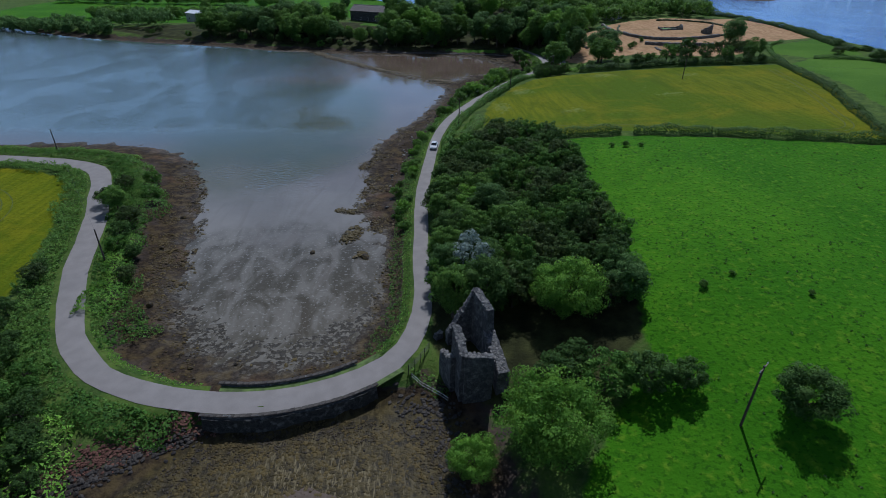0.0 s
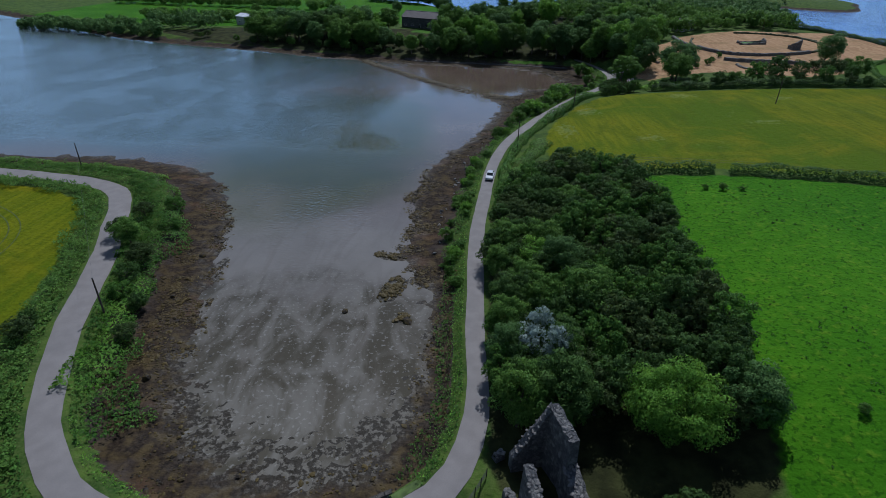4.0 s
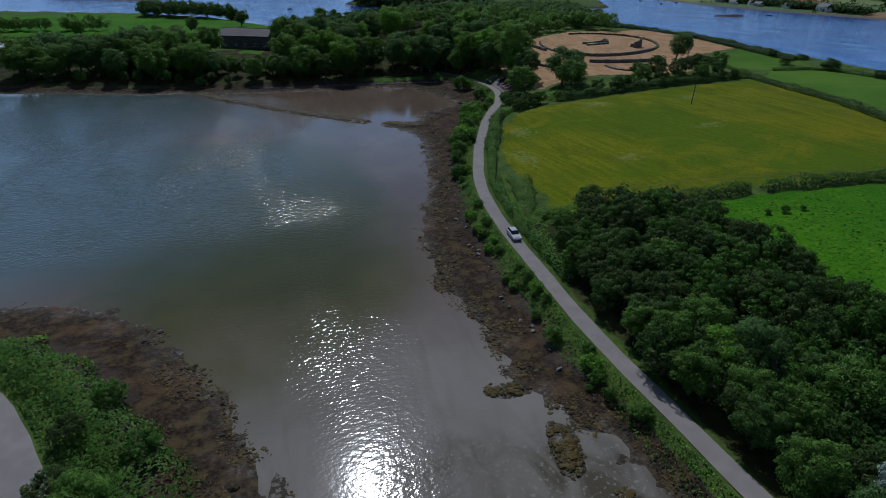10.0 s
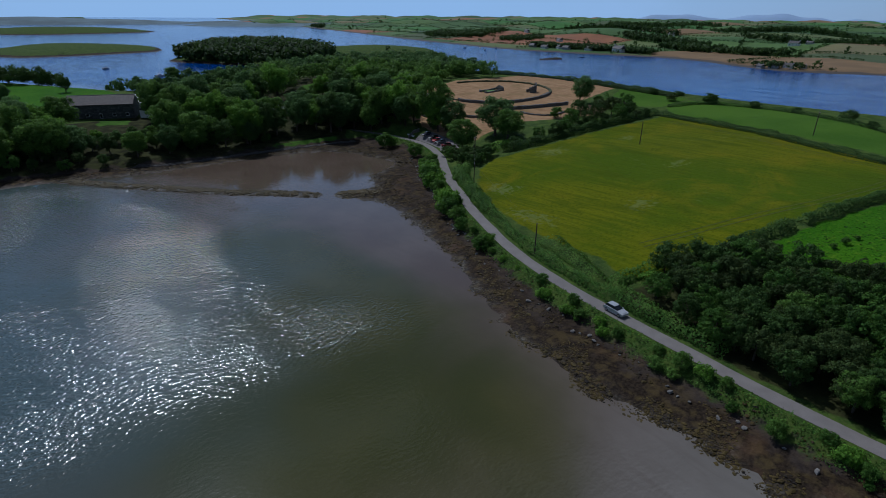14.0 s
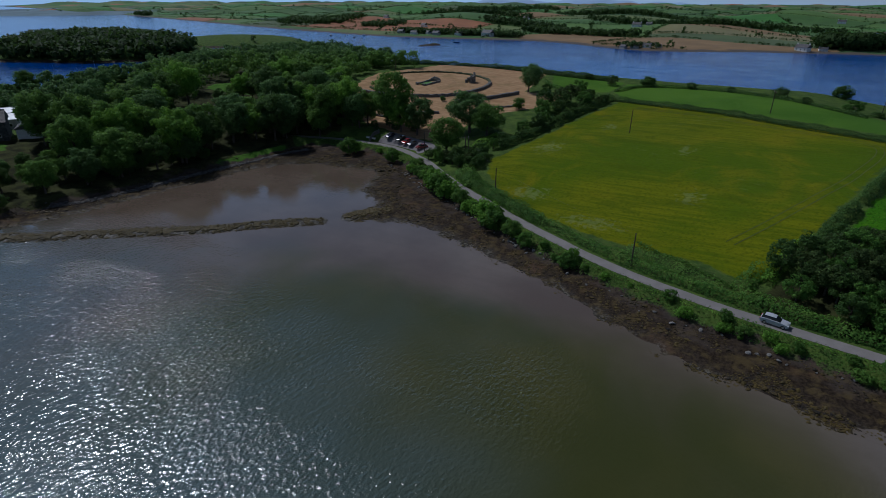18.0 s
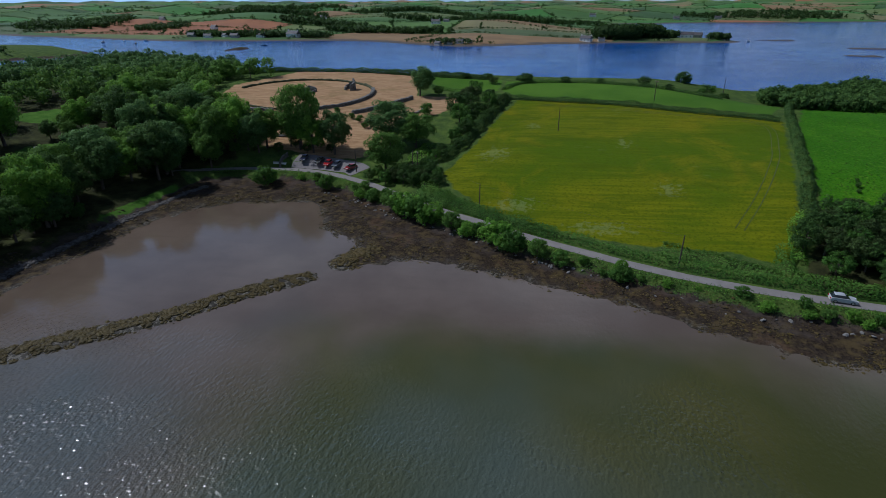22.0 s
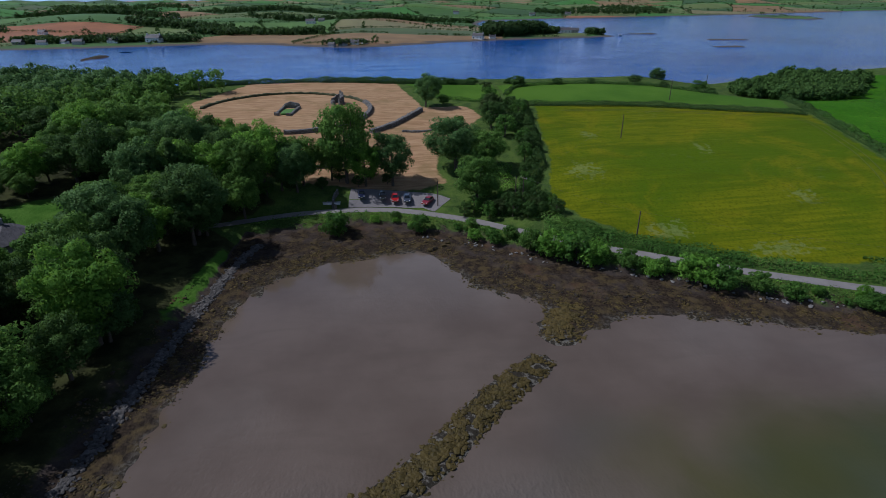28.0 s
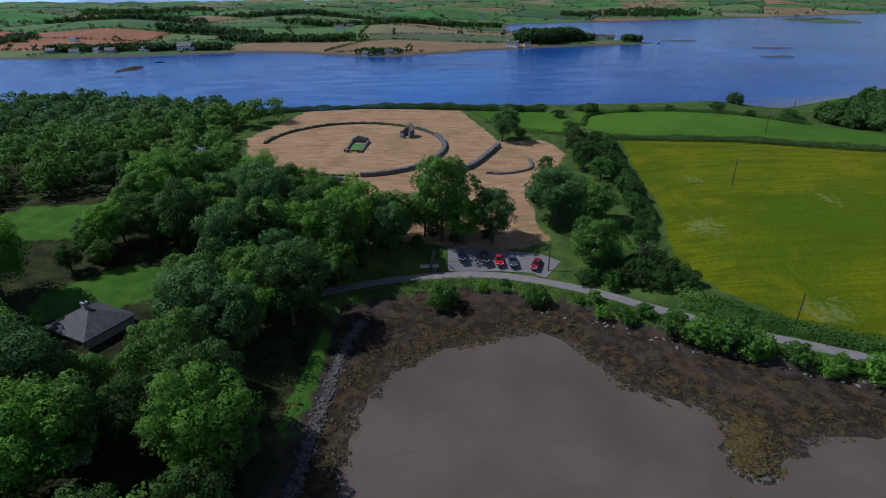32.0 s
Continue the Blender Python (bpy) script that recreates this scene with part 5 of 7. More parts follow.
M_ROCK = rock_material("shore_rock", (0.018, 0.015, 0.012), (0.060, 0.050, 0.040), 0.75)
M_WRACK = rock_material("wrack_covered_rock", (0.028, 0.021, 0.007), (0.088, 0.066, 0.018), 0.9, 0.6)
M_BOULDER = rock_material("pale_boulder", (0.09, 0.085, 0.078), (0.25, 0.235, 0.215), 0.0)
M_RUBBLE = rock_material("grey_rubble", (0.030, 0.026, 0.023), (0.098, 0.087, 0.076), 0.0)
CAR_COLORS = {"red": (0.42, 0.012, 0.012), "dark_red": (0.20, 0.012, 0.016), "navy": (0.012, 0.016, 0.045), "black": (0.012, 0.012, 0.013), "blue_grey": (0.05, 0.06, 0.085), "silver": (0.42, 0.43, 0.45)}
M_PAINT = {k: gloss(k + "_car_paint", c) for k, c in CAR_COLORS.items()}


def car(paint, label):
    """A parked hatchback, nose towards +x."""
    base = tagged(new("car"), label, "car")
    bm = bmesh.new()
    prism(bm, [(-2.05, 0.32), (-2.1, 0.62), (-2.0, 0.92), (-1.2, 0.98), (0.75, 0.95), (1.75, 0.80), (2.05, 0.62), (2.08, 0.32), (1.6, 0.22), (-1.6, 0.22)], -0.86, 0.86)
    body = part("body", soften(bm, 0.05), M_PAINT[paint], base)
    bm = bmesh.new()
    prism(bm, [(-1.9, 0.93), (-1.5, 1.40), (0.0, 1.42), (0.85, 0.95)], -0.72, 0.72)
    for v in bm.verts:
        if v.co.z > 1.2:
            v.co.y *= 0.84
    part("window_glass", soften(bm, 0.02), M_GLASS_DARK, base, "dark tinted car windows")
    bm = bmesh.new()
    prism(bm, [(-1.52, 1.40), (-1.4, 1.47), (-0.2, 1.49), (0.12, 1.42)], -0.60, 0.60)
    part("roof", soften(bm, 0.02), M_PAINT[paint], base)
    for x in (-1.28, 1.3):
        for y in (-0.80, 0.80):
            bm = wheel(bmesh.new(), 0.31, 0.2)
            bmesh.ops.translate(bm, vec=(x, y, 0.31), verts=bm.verts)
            tyre = part("wheel", bm, M_TYRE, base)
            bm = wheel(bmesh.new(), 0.2, 0.22)
            bmesh.ops.translate(bm, vec=(x, y, 0.31), verts=bm.verts)
            part("rim", bm, M_RIM, tyre)
    for y in (-0.62, 0.62):
        bm = bmesh.new()
        box(bm, 1.86, 2.03, y - 0.18, y + 0.18, 0.62, 0.75)
        part("headlight", soften(bm, 0.02), M_LAMP, base)
        bm = bmesh.new()
        box(bm, -2.11, -1.97, y - 0.14, y + 0.14, 0.66, 0.88)
        part("tail_light", soften(bm, 0.02), M_TAIL, base)
        bm = bmesh.new()
        box(bm, 0.55, 0.72, y * 1.5 - 0.07, y * 1.5 + 0.07, 0.92, 1.04)
        part("wing_mirror", soften(bm, 0.02), M_PAINT[paint], base)
    for x in (2.085, -2.10):
        bm = bmesh.new()
        box(bm, x - 0.012, x + 0.012, -0.26, 0.26, 0.42, 0.53)
        part("number_plate", bm, M_PLATE, base)
    return base


for paint, x, y, turn, label in (("navy", 63.7, 264.9, 184, "dark blue hatchback parked on the gravel"), ("black", 63.0, 259.6, 182, "black estate car parked on the gravel"), ("red", 62.1, 256.5, 181, "bright red hatchback parked on the gravel"),
                                 ("blue_grey", 61.5, 253.5, 179, "grey-blue hatchback parked on the gravel"), ("dark_red", 59.9, 248.4, 152, "dark red hatchback parked at an angle on the gravel")):
    c = tagged(car(paint, label), group="cars in the car park")
    c.matrix_world = pose(x, y, max(height_at(x, y) + 0.09, ROAD_Z + 0.02) + 0.01, 0, 0, turn)
c = car("silver", "silver hatchback on the narrow lane")
c.matrix_world = pose(3.3, 139.0, ROAD_Z + 0.045, 0, 0, -98)

# car park
p = spline([(58.4, 244.8), (61.2, 248.4), (62.6, 254.5), (63.6, 261), (64.0, 268)], 1.0)
strips = np.stack([offset(p, o) for o in np.linspace(-3.5, 3.5, 9)], 1).reshape(-1, 2)
LOT = np.column_stack([strips, np.maximum(heights(strips[:, 0], strips[:, 1]) + 0.09, ROAD_Z + 0.02)])
n = Nodes("car_park_gravel", 0.95)
n.color(n.mix(n.ramp(n.noise(6, 5), 0.3, 0.7), (0.13, 0.116, 0.110), (0.215, 0.195, 0.186))).bump(n.noise(20, 3), 0.02)
lot_ob = bulk("car_park", LOT, grid_faces(9, len(p)), n.mat, smooth=True)
tagged(lot_ob, "small grey gravel car park beside the lane", "car park", kind="structure")


def rubble_wall(name, line, thick, tall, seed, mat, label, category="wall", z=None, ragged=0.25, kind=""):
    """A stone wall along a line with an uneven top."""
    rng = np.random.default_rng(seed)
    p = spline(line, 0.8)
    left, right = offset(p, thick / 2), offset(p, -thick / 2)
    n = len(p)
    h = np.interp(np.arange(n), np.linspace(0, n - 1, len(np.atleast_1d(tall))), np.atleast_1d(tall)) if np.ndim(tall) else np.full(n, tall)
    h = h + rng.uniform(-ragged, ragged * 0.4, n)
    g = heights(p[:, 0], p[:, 1]) if z is None else np.full(n, z)
    j = lambda s: rng.normal(0, s, (n, 2))
    rows = [np.column_stack([left + j(0.03), g - 0.8]), np.column_stack([left + j(0.05), g + h * 0.5]), np.column_stack([left * 0.9 + right * 0.1 + j(0.05), g + h]),
            np.column_stack([(left + right) / 2 + j(0.05), g + h + rng.uniform(0, 0.12, n)]), np.column_stack([right * 0.9 + left * 0.1 + j(0.05), g + h + rng.uniform(-0.1, 0.1, n)]), np.column_stack([right + j(0.05), g + h * 0.5]), np.column_stack([right + j(0.03), g - 0.8])]
    v = np.stack(rows, 1).reshape(-1, 3)
    f = grid_faces(7, n)
    ends = np.array([[0, 1, 5, 6], [1, 2, 4, 5], [(n - 1) * 7, (n - 1) * 7 + 6, (n - 1) * 7 + 5, (n - 1) * 7 + 1], [(n - 1) * 7 + 1, (n - 1) * 7 + 5, (n - 1) * 7 + 4, (n - 1) * 7 + 2]])
    ob = bulk(name, v, np.vstack([f, ends]), mat)
    return tagged(ob, label, category, kind=kind)


def rock_mesh(name, seed, mat, flat=0.7):
    rng = np.random.default_rng(seed)
    bm = bmesh.new()
    bmesh.ops.create_icosphere(bm, subdivisions=1, radius=1)
    for v in bm.verts:
        v.co *= rng.uniform(0.72, 1.2)
        v.co.z *= flat
        v.co.x *= 1.25
    me = bpy.data.meshes.new(name)
    bm.to_mesh(me)
    bm.free()
    me.materials.append(mat)
    return me


def set_rock(name, me, parent, x, y, z, s, rng):
    ob = new(name, me)
    ob.parent = parent
    ob.matrix_world = pose(x, y, z, rng.uniform(-25, 25), rng.uniform(-25, 25), rng.uniform(0, 360)) @ Matrix.Diagonal((s * rng.uniform(0.8, 1.3), s, s * rng.uniform(0.7, 1.1), 1))
    return ob


# ruined tower house: walls of rubble masonry, each broken off at its own height
ruin = tagged(new("ruined_tower"), "roofless grey stone tower house ruin with broken walls", "ruin")
RR = np.random.default_rng(77)
# pale stones for the broken wall tops: lichen, and sunlight put in as colour
STONES = [rock_mesh("stone", 400 + k, M_BOULDER, 0.6) for k in range(3)]
RUIN = (((4.9, 48.3), (4.1, 52.6), 1.15, (6.5, 7.8)), ((4.8, 48.4), (8.3, 48.8), 1.15, (6.6, 6.0)), ((3.7, 50.0), (2.5, 53.4), 0.9, (4.7, 3.2)), ((9.8, 48.6), (8.6, 55.7), 1.7, (3.6, 4.8)),
        ((8.7, 55.2), (7.0, 58.9), 1.3, (8.0, 8.9)), ((6.9, 58.9), (3.2, 57.8), 1.15, (8.7, 2.4)), ((2.5, 59.3), (1.6, 58.7), 0.9, (1.7, 1.2)))
for k, (a, b, thick, tall) in enumerate(RUIN):
    w = rubble_wall("wall", [a, b], thick, tall, 300 + k, M_STONE, "", "", z=1.6, ragged=0.10)
    w.parent = ruin
    w.name = "wall"
    n = max(3, int(math.hypot(b[0] - a[0], b[1] - a[1]) / 0.36))
    for i in range(n):
        u = (i + 0.5) / n
        for side in np.arange(-thick / 2 + 0.18, thick / 2 - 0.1, 0.36):
            nx, ny = (b[1] - a[1]), -(b[0] - a[0])
            ln = math.hypot(nx, ny)
            ob = set_rock("stone", STONES[RR.integers(3)], ruin, a[0] + (b[0] - a[0]) * u + nx / ln * side + RR.uniform(-0.16, 0.16), a[1] + (b[1] - a[1]) * u + ny / ln * side + RR.uniform(-0.16, 0.16), 1.6 + tall[0] + (tall[1] - tall[0]) * u + RR.uniform(-0.10, 0.02), RR.uniform(0.10, 0.24), RR)

# causeway walls
south = stretch_of(offset(ROAD_LINE, -2.35), lambda x, y: -26.5 < x < -2.6 and y < 52.5)
wall_south = rubble_wall("causeway_wall", south, 0.5, 0.35, 310, M_STONE, "dark stone retaining wall along the pool side of the causeway", "wall", z=ROAD_Z, ragged=0.05)
face = rubble_wall("wall_face", [tuple(p) for p in offset(np.array(south), -0.28)], 0.5, 2.5, 311, M_WETSHADE, "", "", z=-0.2, ragged=0.05)
face.parent = wall_south
north = stretch_of(offset(ROAD_LINE, 2.9), lambda x, y: -26.5 < x < -6.0 and y < 56)
wall_north = rubble_wall("parapet_wall", north, 0.45, 0.6, 312, M_STONE, "low stone parapet wall along the bay side of the causeway", "wall", z=ROAD_Z - 0.25, ragged=0.06)
SLABS = []
for k in range(3):
    bm = bmesh.new()
    box(bm, -0.36, 0.36, -0.27, 0.27, -0.1, 0.07)
    for v in bm.verts:
        v.co += Vector((RR.uniform(-0.05, 0.05), RR.uniform(-0.04, 0.04), RR.uniform(-0.03, 0.03)))
    soften(bm, 0.03)
    me = bpy.data.meshes.new("coping_stone")
    bm.to_mesh(me)
    bm.free()
    me.materials.append(M_RUBBLE)
    SLABS.append(me)


def slab(wall, x, y, z):
    """A coping stone laid along the lane."""
    k = int(np.argmin(np.hypot(ROAD_LINE[:, 0] - x, ROAD_LINE[:, 1] - y)))
    t = ROAD_LINE[min(k + 1, len(ROAD_LINE) - 1)] - ROAD_LINE[max(k - 1, 0)]
    ob = new("coping_stone", SLABS[RR.integers(3)])
    ob.parent = wall
    ob.matrix_world = pose(x, y, z, RR.uniform(-3, 3), RR.uniform(-3, 3), math.degrees(math.atan2(t[1], t[0])) + RR.uniform(-4, 4))


for wall, line, zz in ((wall_south, spline(south, 0.74), ROAD_Z + 0.36), (wall_north, spline(north, 0.74), ROAD_Z + 0.37)):
    for x, y in line:
        slab(wall, x, y, zz)

# cashel walls, ruined church and tower stump on the hill
ring = [(131 + 27 * math.cos(a), 295 + 30 * math.sin(a)) for a in np.linspace(math.radians(188), math.radians(294), 14)]
bank = [(131 + 27 * math.cos(a), 295 + 30 * math.sin(a)) for a in np.linspace(math.radians(-64), math.radians(84), 16)]
rubble_wall("turf_bank", [(131 + 27 * math.cos(a), 295 + 30 * math.sin(a)) for a in np.linspace(math.radians(146), math.radians(187), 7)], 1.1, 0.6, 318, M_TURF, "low turf-covered bank beside the hay", "bank", ragged=0.25)
rubble_wall("turf_bank", bank, 1.3, 0.75, 319, M_TURF, "low turf-covered bank round the monastery ruins", "bank", ragged=0.25)
rubble_wall("cashel_wall", ring, 1.7, 1.15, 320, M_DRYSTONE, "curved dry stone enclosure wall round the monastery ruins", "wall", ragged=0.2)
rubble_wall("cashel_wall", [(101.1, 318), (100.6, 306), (101.6, 294)], 1.6, 1.1, 321, M_DRYSTONE, "short stretch of outer dry stone enclosure wall", "wall", ragged=0.2)
rubble_wall("cashel_wall", [(105.7, 264), (112.7, 257), (120.7, 252), (129.7, 247)], 1.8, 1.3, 322, M_DRYSTONE, "curved outer dry stone wall crossing the hay", "wall", ragged=0.2)
rubble_wall("field_wall", [(106.7, 254), (106.2, 248), (108.7, 241), (112.7, 239), (117.7, 239)], 1.0, 0.6, 323, M_DRYSTONE, "low tumbled stone wall in the mown hay", "wall", ragged=0.2)
rubble_wall("field_wall", [(84.6, 296), (83.8, 284), (86, 272), (90.7, 262)], 1.4, 0.9, 324, M_DRYSTONE, "low grassy stone bank across the hay", "wall", ragged=0.2)
rubble_wall("field_wall", [(78.1, 290), (78, 281), (80.2, 269)], 1.2, 0.7, 325, M_DRYSTONE, "low grassy stone bank below the enclosure", "wall", ragged=0.2)
church = tagged(new("church_ruin"), "ruined rectangular stone church with grass inside", "ruin")
for k, (line, tall) in enumerate((([(124.5, 297.2), (129, 296.6), (134.5, 295.8)], (0.6, 0.7, 1.0)), ([(124, 292.0), (129, 291.3), (134, 290.4)], (0.6, 0.7, 1.0)), ([(134.8, 295.9), (134.4, 293), (134, 290.3)], (1.3, 2.4, 1.5)), ([(124.5, 297.4), (124.2, 295.8)], (1.0, 0.9)), ([(124.0, 293.4), (123.9, 291.9)], (0.9, 1.0)))):
    w = rubble_wall("wall", line, 0.9, tall, 330 + k, M_DRYSTONE, "", "", ragged=0.2)
    w.parent = church
bm = bmesh.new()
zc = height_at(129, 294) + 0.25
box(bm, 124.8, 133.6, 291.9, 295.6, zc - 0.6, zc)
part("grass_floor", bm, plain("church_grass", (0.07, 0.17, 0.025), 0.95, 0, 0.25, 1.5, 0.03), church, "green mown grass floor")
stump = tagged(new("tower_stump"), "grey broken stump of a round stone tower", "ruin")
for k, (a0, a1, h0, h1) in enumerate(((200, 330, 2.2, 4.3), (-40, 70, 3.6, 1.8), (80, 150, 1.2, 1.4))):
    arc = [(140.5 + 2.0 * math.cos(math.radians(a)), 277.5 + 2.0 * math.sin(math.radians(a))) for a in np.linspace(a0, a1, 7)]
    w = rubble_wall("wall", arc, 1.1, (h0, h1), 340 + k, M_DRYSTONE, "", "", ragged=0.4)
    w.parent = stump
rubble_wall("entrance_wall", [(64.9, 271), (60.9, 272), (59.5, 271)], 0.5, 1.3, 345, M_DRYSTONE, "stone boundary wall at the end of the car park", "wall", ragged=0.1)
bm = bmesh.new()
box(bm, 61.4, 61.8, 270.2, 274.4, 2.0, 3.3)
rail = tagged(part("kiosk_wall", soften(bm, 0.03), M_WHITE, None), "low pale rendered wall beside the lane", "wall")
bm = bmesh.new()
box(bm, 61.3, 61.9, 270.1, 274.5, 3.3, 3.42)
part("coping", bm, M_GREYWALL, rail)


def pole(x, y, tall, arm=0.0, turn=0.0, label="tall dark wooden utility pole", lean=0.0):
    base = tagged(new("utility_pole"), label, "utility pole")
    v, f = tube([(0, 0, -0.8), (0, 0, tall * 0.5), (0, 0, tall)], (0.15, 0.13, 0.10), 8)
    bulk("shaft", v, f, M_POLE, base, smooth=True)
    bm = bmesh.new()
    box(bm, -0.1, 0.1, -0.1, 0.1, tall, tall + 0.05)
    part("cap", bm, M_IRON, base)
    if arm:
        bm = bmesh.new()
        box(bm, -arm, arm, -0.06, 0.06, tall - 0.35, tall - 0.22)
        part("crossarm", soften(bm, 0.01), M_WOOD, base)
        for k in (-0.9, 0.0, 0.9):
            v, f = tube([(arm * k, 0, tall - 0.22), (arm * k, 0, tall - 0.05), (arm * k, 0, tall + 0.02)], (0.05, 0.06, 0.02), 6)
            bulk("insulator", v, f, M_CERAMIC, base)
    base.matrix_world = pose(x, y, height_at(x, y), lean, 0, turn)
    return base


POLES = [(90.6, 188, 7.2, 0, 0), (33.6, 205.8, 6.5, 0, 0), (11.6, 164, 6.8, 0, 0), (134.7, 152.4, 7.5, 1.0, 30), (34.7, 40.3, 8.5, 1.1, 40), (-54.3, 80.9, 6.5, 0, 0), (-94.6, 137.5, 6.5, 0, 0), (53.2, 226, 7.5, 1.1, 30), (54.2, 227.6, 7.5, 0, 0), (58.2, 246, 6.5, 0, 0), (170.7, 118.4, 7.5, 0, 0), (150.6, 330, 6, 0, 0)]
for k, q in enumerate(POLES):
    pole(*q, label="dark wooden utility pole " + ("standing in the barley" if k in (0, 2) else "with a crossarm and insulators" if q[3] else "standing at the field's edge"))


def wire(a, b, sag=0.6):
    (x0, y0, z0), (x1, y1, z1) = a, b
    u = np.linspace(0, 1, 14)
    path = np.column_stack([x0 + (x1 - x0) * u, y0 + (y1 - y0) * u, z0 + (z1 - z0) * u - 4 * sag * u * (1 - u)])
    v, f = tube(path, np.full(14, 0.012), 4)
    return tagged(bulk("overhead_wire", v, f, M_WIRE), "thin dark overhead cable slung between poles", "cable")


def pole_top(k):
    x, y, h = POLES[k][:3]
    return x, y, height_at(x, y) + h - 0.1


for a, b in ((0, 3), (0, 7), (5, 6), (1, 7), (2, 1), (9, 7)):
    wire(pole_top(a), pole_top(b))

# gate and railing by the ruin
rail = tagged(new("metal_railing"), "dark metal railing at the causeway's end", "railing")
pts = [(-1.9, 52.2), (-1.1, 53.2), (-0.4, 54.4), (0.2, 55.5), (0.8, 56.7)]
for x, y in pts:
    v, f = tube([(x, y, 1.6), (x, y, 3.3)], (0.05, 0.05), 6)
    bulk("post", v, f, M_IRON, rail)
for z in (2.5, 2.85, 3.2):
    v, f = tube([(x, y, z) for x, y in pts], [0.03] * 5, 5)
    bulk("rail", v, f, M_IRON, rail)
fence = tagged(new("wire_fence"), "pale wire fence running down to the ruined tower", "fence")
pts = [(-1.5, 51.8), (-0.2, 50.8), (1, 49.9), (2.1, 49.1), (3, 48.2)]
for x, y in pts:
    v, f = tube([(x, y, 1.0), (x, y, height_at(x, y) + 1.1)], (0.05, 0.045), 6)
    bulk("post", v, f, M_WOOD, fence)
for z in (0.55, 1.0):
    v, f = tube([(x, y, height_at(x, y) + z) for x, y in pts], [0.025] * 5, 5)
    bulk("rail", v, f, M_CERAMIC, fence)


def house(name, length, width, eave, ridge, hip, wall_mat, roof_mat, label, chimneys=1, windows=3, category="house", over=0.4):
    """A house with its long side on x: walls, roof, windows with frames and sills, door, chimneys."""
    base = tagged(new(name), label, category)
    l, w = length / 2, width / 2
    bm = bmesh.new()
    if hip:
        box(bm, -l, l, -w, w, -1.5, eave)
    else:
        prism(bm, [(-w, -1.5), (w, -1.5), (w, eave), (0, ridge - 0.15), (-w, eave)], -l, l)
        bmesh.ops.rotate(bm, verts=bm.verts, matrix=Matrix.Rotation(radians(90), 3, "Z"))
    part("wall", bm, wall_mat, base)
    L, W, h = l + over, w + over, min(hip, 1) * (w + over)
    bm = bmesh.new()
    low = [bm.verts.new(p) for p in ((-L, -W, eave - 0.15), (L, -W, eave - 0.15), (L, W, eave - 0.15), (-L, W, eave - 0.15))]
    eav = [bm.verts.new((q.co.x, q.co.y, eave + 0.03)) for q in low]
    top = [bm.verts.new((-L + h, 0, ridge)), bm.verts.new((L - h, 0, ridge))]
    bm.faces.new(low[::-1])
    for k in range(4):
        bm.faces.new((low[k], low[(k + 1) % 4], eav[(k + 1) % 4], eav[k]))
    bm.faces.new((eav[0], eav[1], top[1], top[0]))
    bm.faces.new((eav[2], eav[3], top[0], top[1]))
    bm.faces.new((eav[1], eav[2], top[1]))
    bm.faces.new((eav[3], eav[0], top[0]))
    roof = part("roof", bm, roof_mat, base)
    v, f = tube([(-L + h, 0, ridge + 0.03), (L - h, 0, ridge + 0.03)], (0.12, 0.12), 6)
    bulk("ridge_tile", v, f, M_GREYWALL, roof)
    for k in range(chimneys):
        x = (-L + h + 0.8) if k == 0 else (L - h - 0.8)
        bm = bmesh.new()
        box(bm, x - 0.45, x + 0.45, -0.35, 0.35, ridge - 0.8, ridge + 1.0)
        box(bm, x - 0.52, x + 0.52, -0.42, 0.42, ridge + 1.0, ridge + 1.12)
        stack = part("chimney", bm, wall_mat, roof)
        for c in (-0.2, 0.2):
            v, f = tube([(x + c, 0, ridge + 1.1), (x + c, 0, ridge + 1.5)], (0.13, 0.11), 8)
            bulk("chimney_pot", v, f, M_BARK, roof)
    for side in (-1, 1):
        for k in range(windows):
            x = -l + length * (k + 0.5) / windows
            door = side < 0 and k == windows // 2
            z0, z1, hw = (0.05, 2.1, 0.5) if door else (0.9, 2.1, 0.65)
            bm = bmesh.new()
            box(bm, x - hw, x + hw, side * w - 0.05, side * w + 0.05, z0, z1)
            frame_ob = part("door" if door else "window", bm, M_WHITE if wall_mat is not M_WHITE or not door else M_WOOD, base)
            bm = bmesh.new()
            box(bm, x - hw + 0.1, x + hw - 0.1, side * w - 0.07, side * w + 0.07, z0 + 0.1, z1 - 0.1)
            part("pane", bm, M_GLASS_DARK, frame_ob)
            if not door:
                bm = bmesh.new()
                box(bm, x - hw - 0.1, x + hw + 0.1, side * w - 0.12, side * w + 0.12, z0 - 0.1, z0)
                part("sill", bm, M_GREYWALL, frame_ob)
    return base


def site(ob, x, y, turn, z=None):
    ob.matrix_world = pose(x, y, height_at(x, y) if z is None else z, 0, 0, turn)
    return ob


site(house("bungalow", 10, 8.6, 2.4, 4.9, 1, M_GREYWALL, M_SLATE, "hip-roofed grey slate bungalow among trees", 1), 34.6, 331, 62, height_at(34.6, 331) - 1.4)
site(house("barn", 24, 11, 5.5, 8.6, 0, M_STONE, M_BROWNROOF, "long stone barn with a dark brown roof", 0, 5, "barn"), -30, 360, -24)
site(house("farm_shed", 20, 8, 4.6, 6.0, 0, M_WHITE, M_SHEET, "low shed with a pale sheet roof behind the barn", 0, 4, "shed"), -9, 384, -24)
site(house("farm_shed", 30, 9, 4.6, 6.2, 0, M_GREYWALL, M_SHEET, "long low shed with a pale grey sheet roof", 0, 5, "shed"), -138.4, 384, -28)
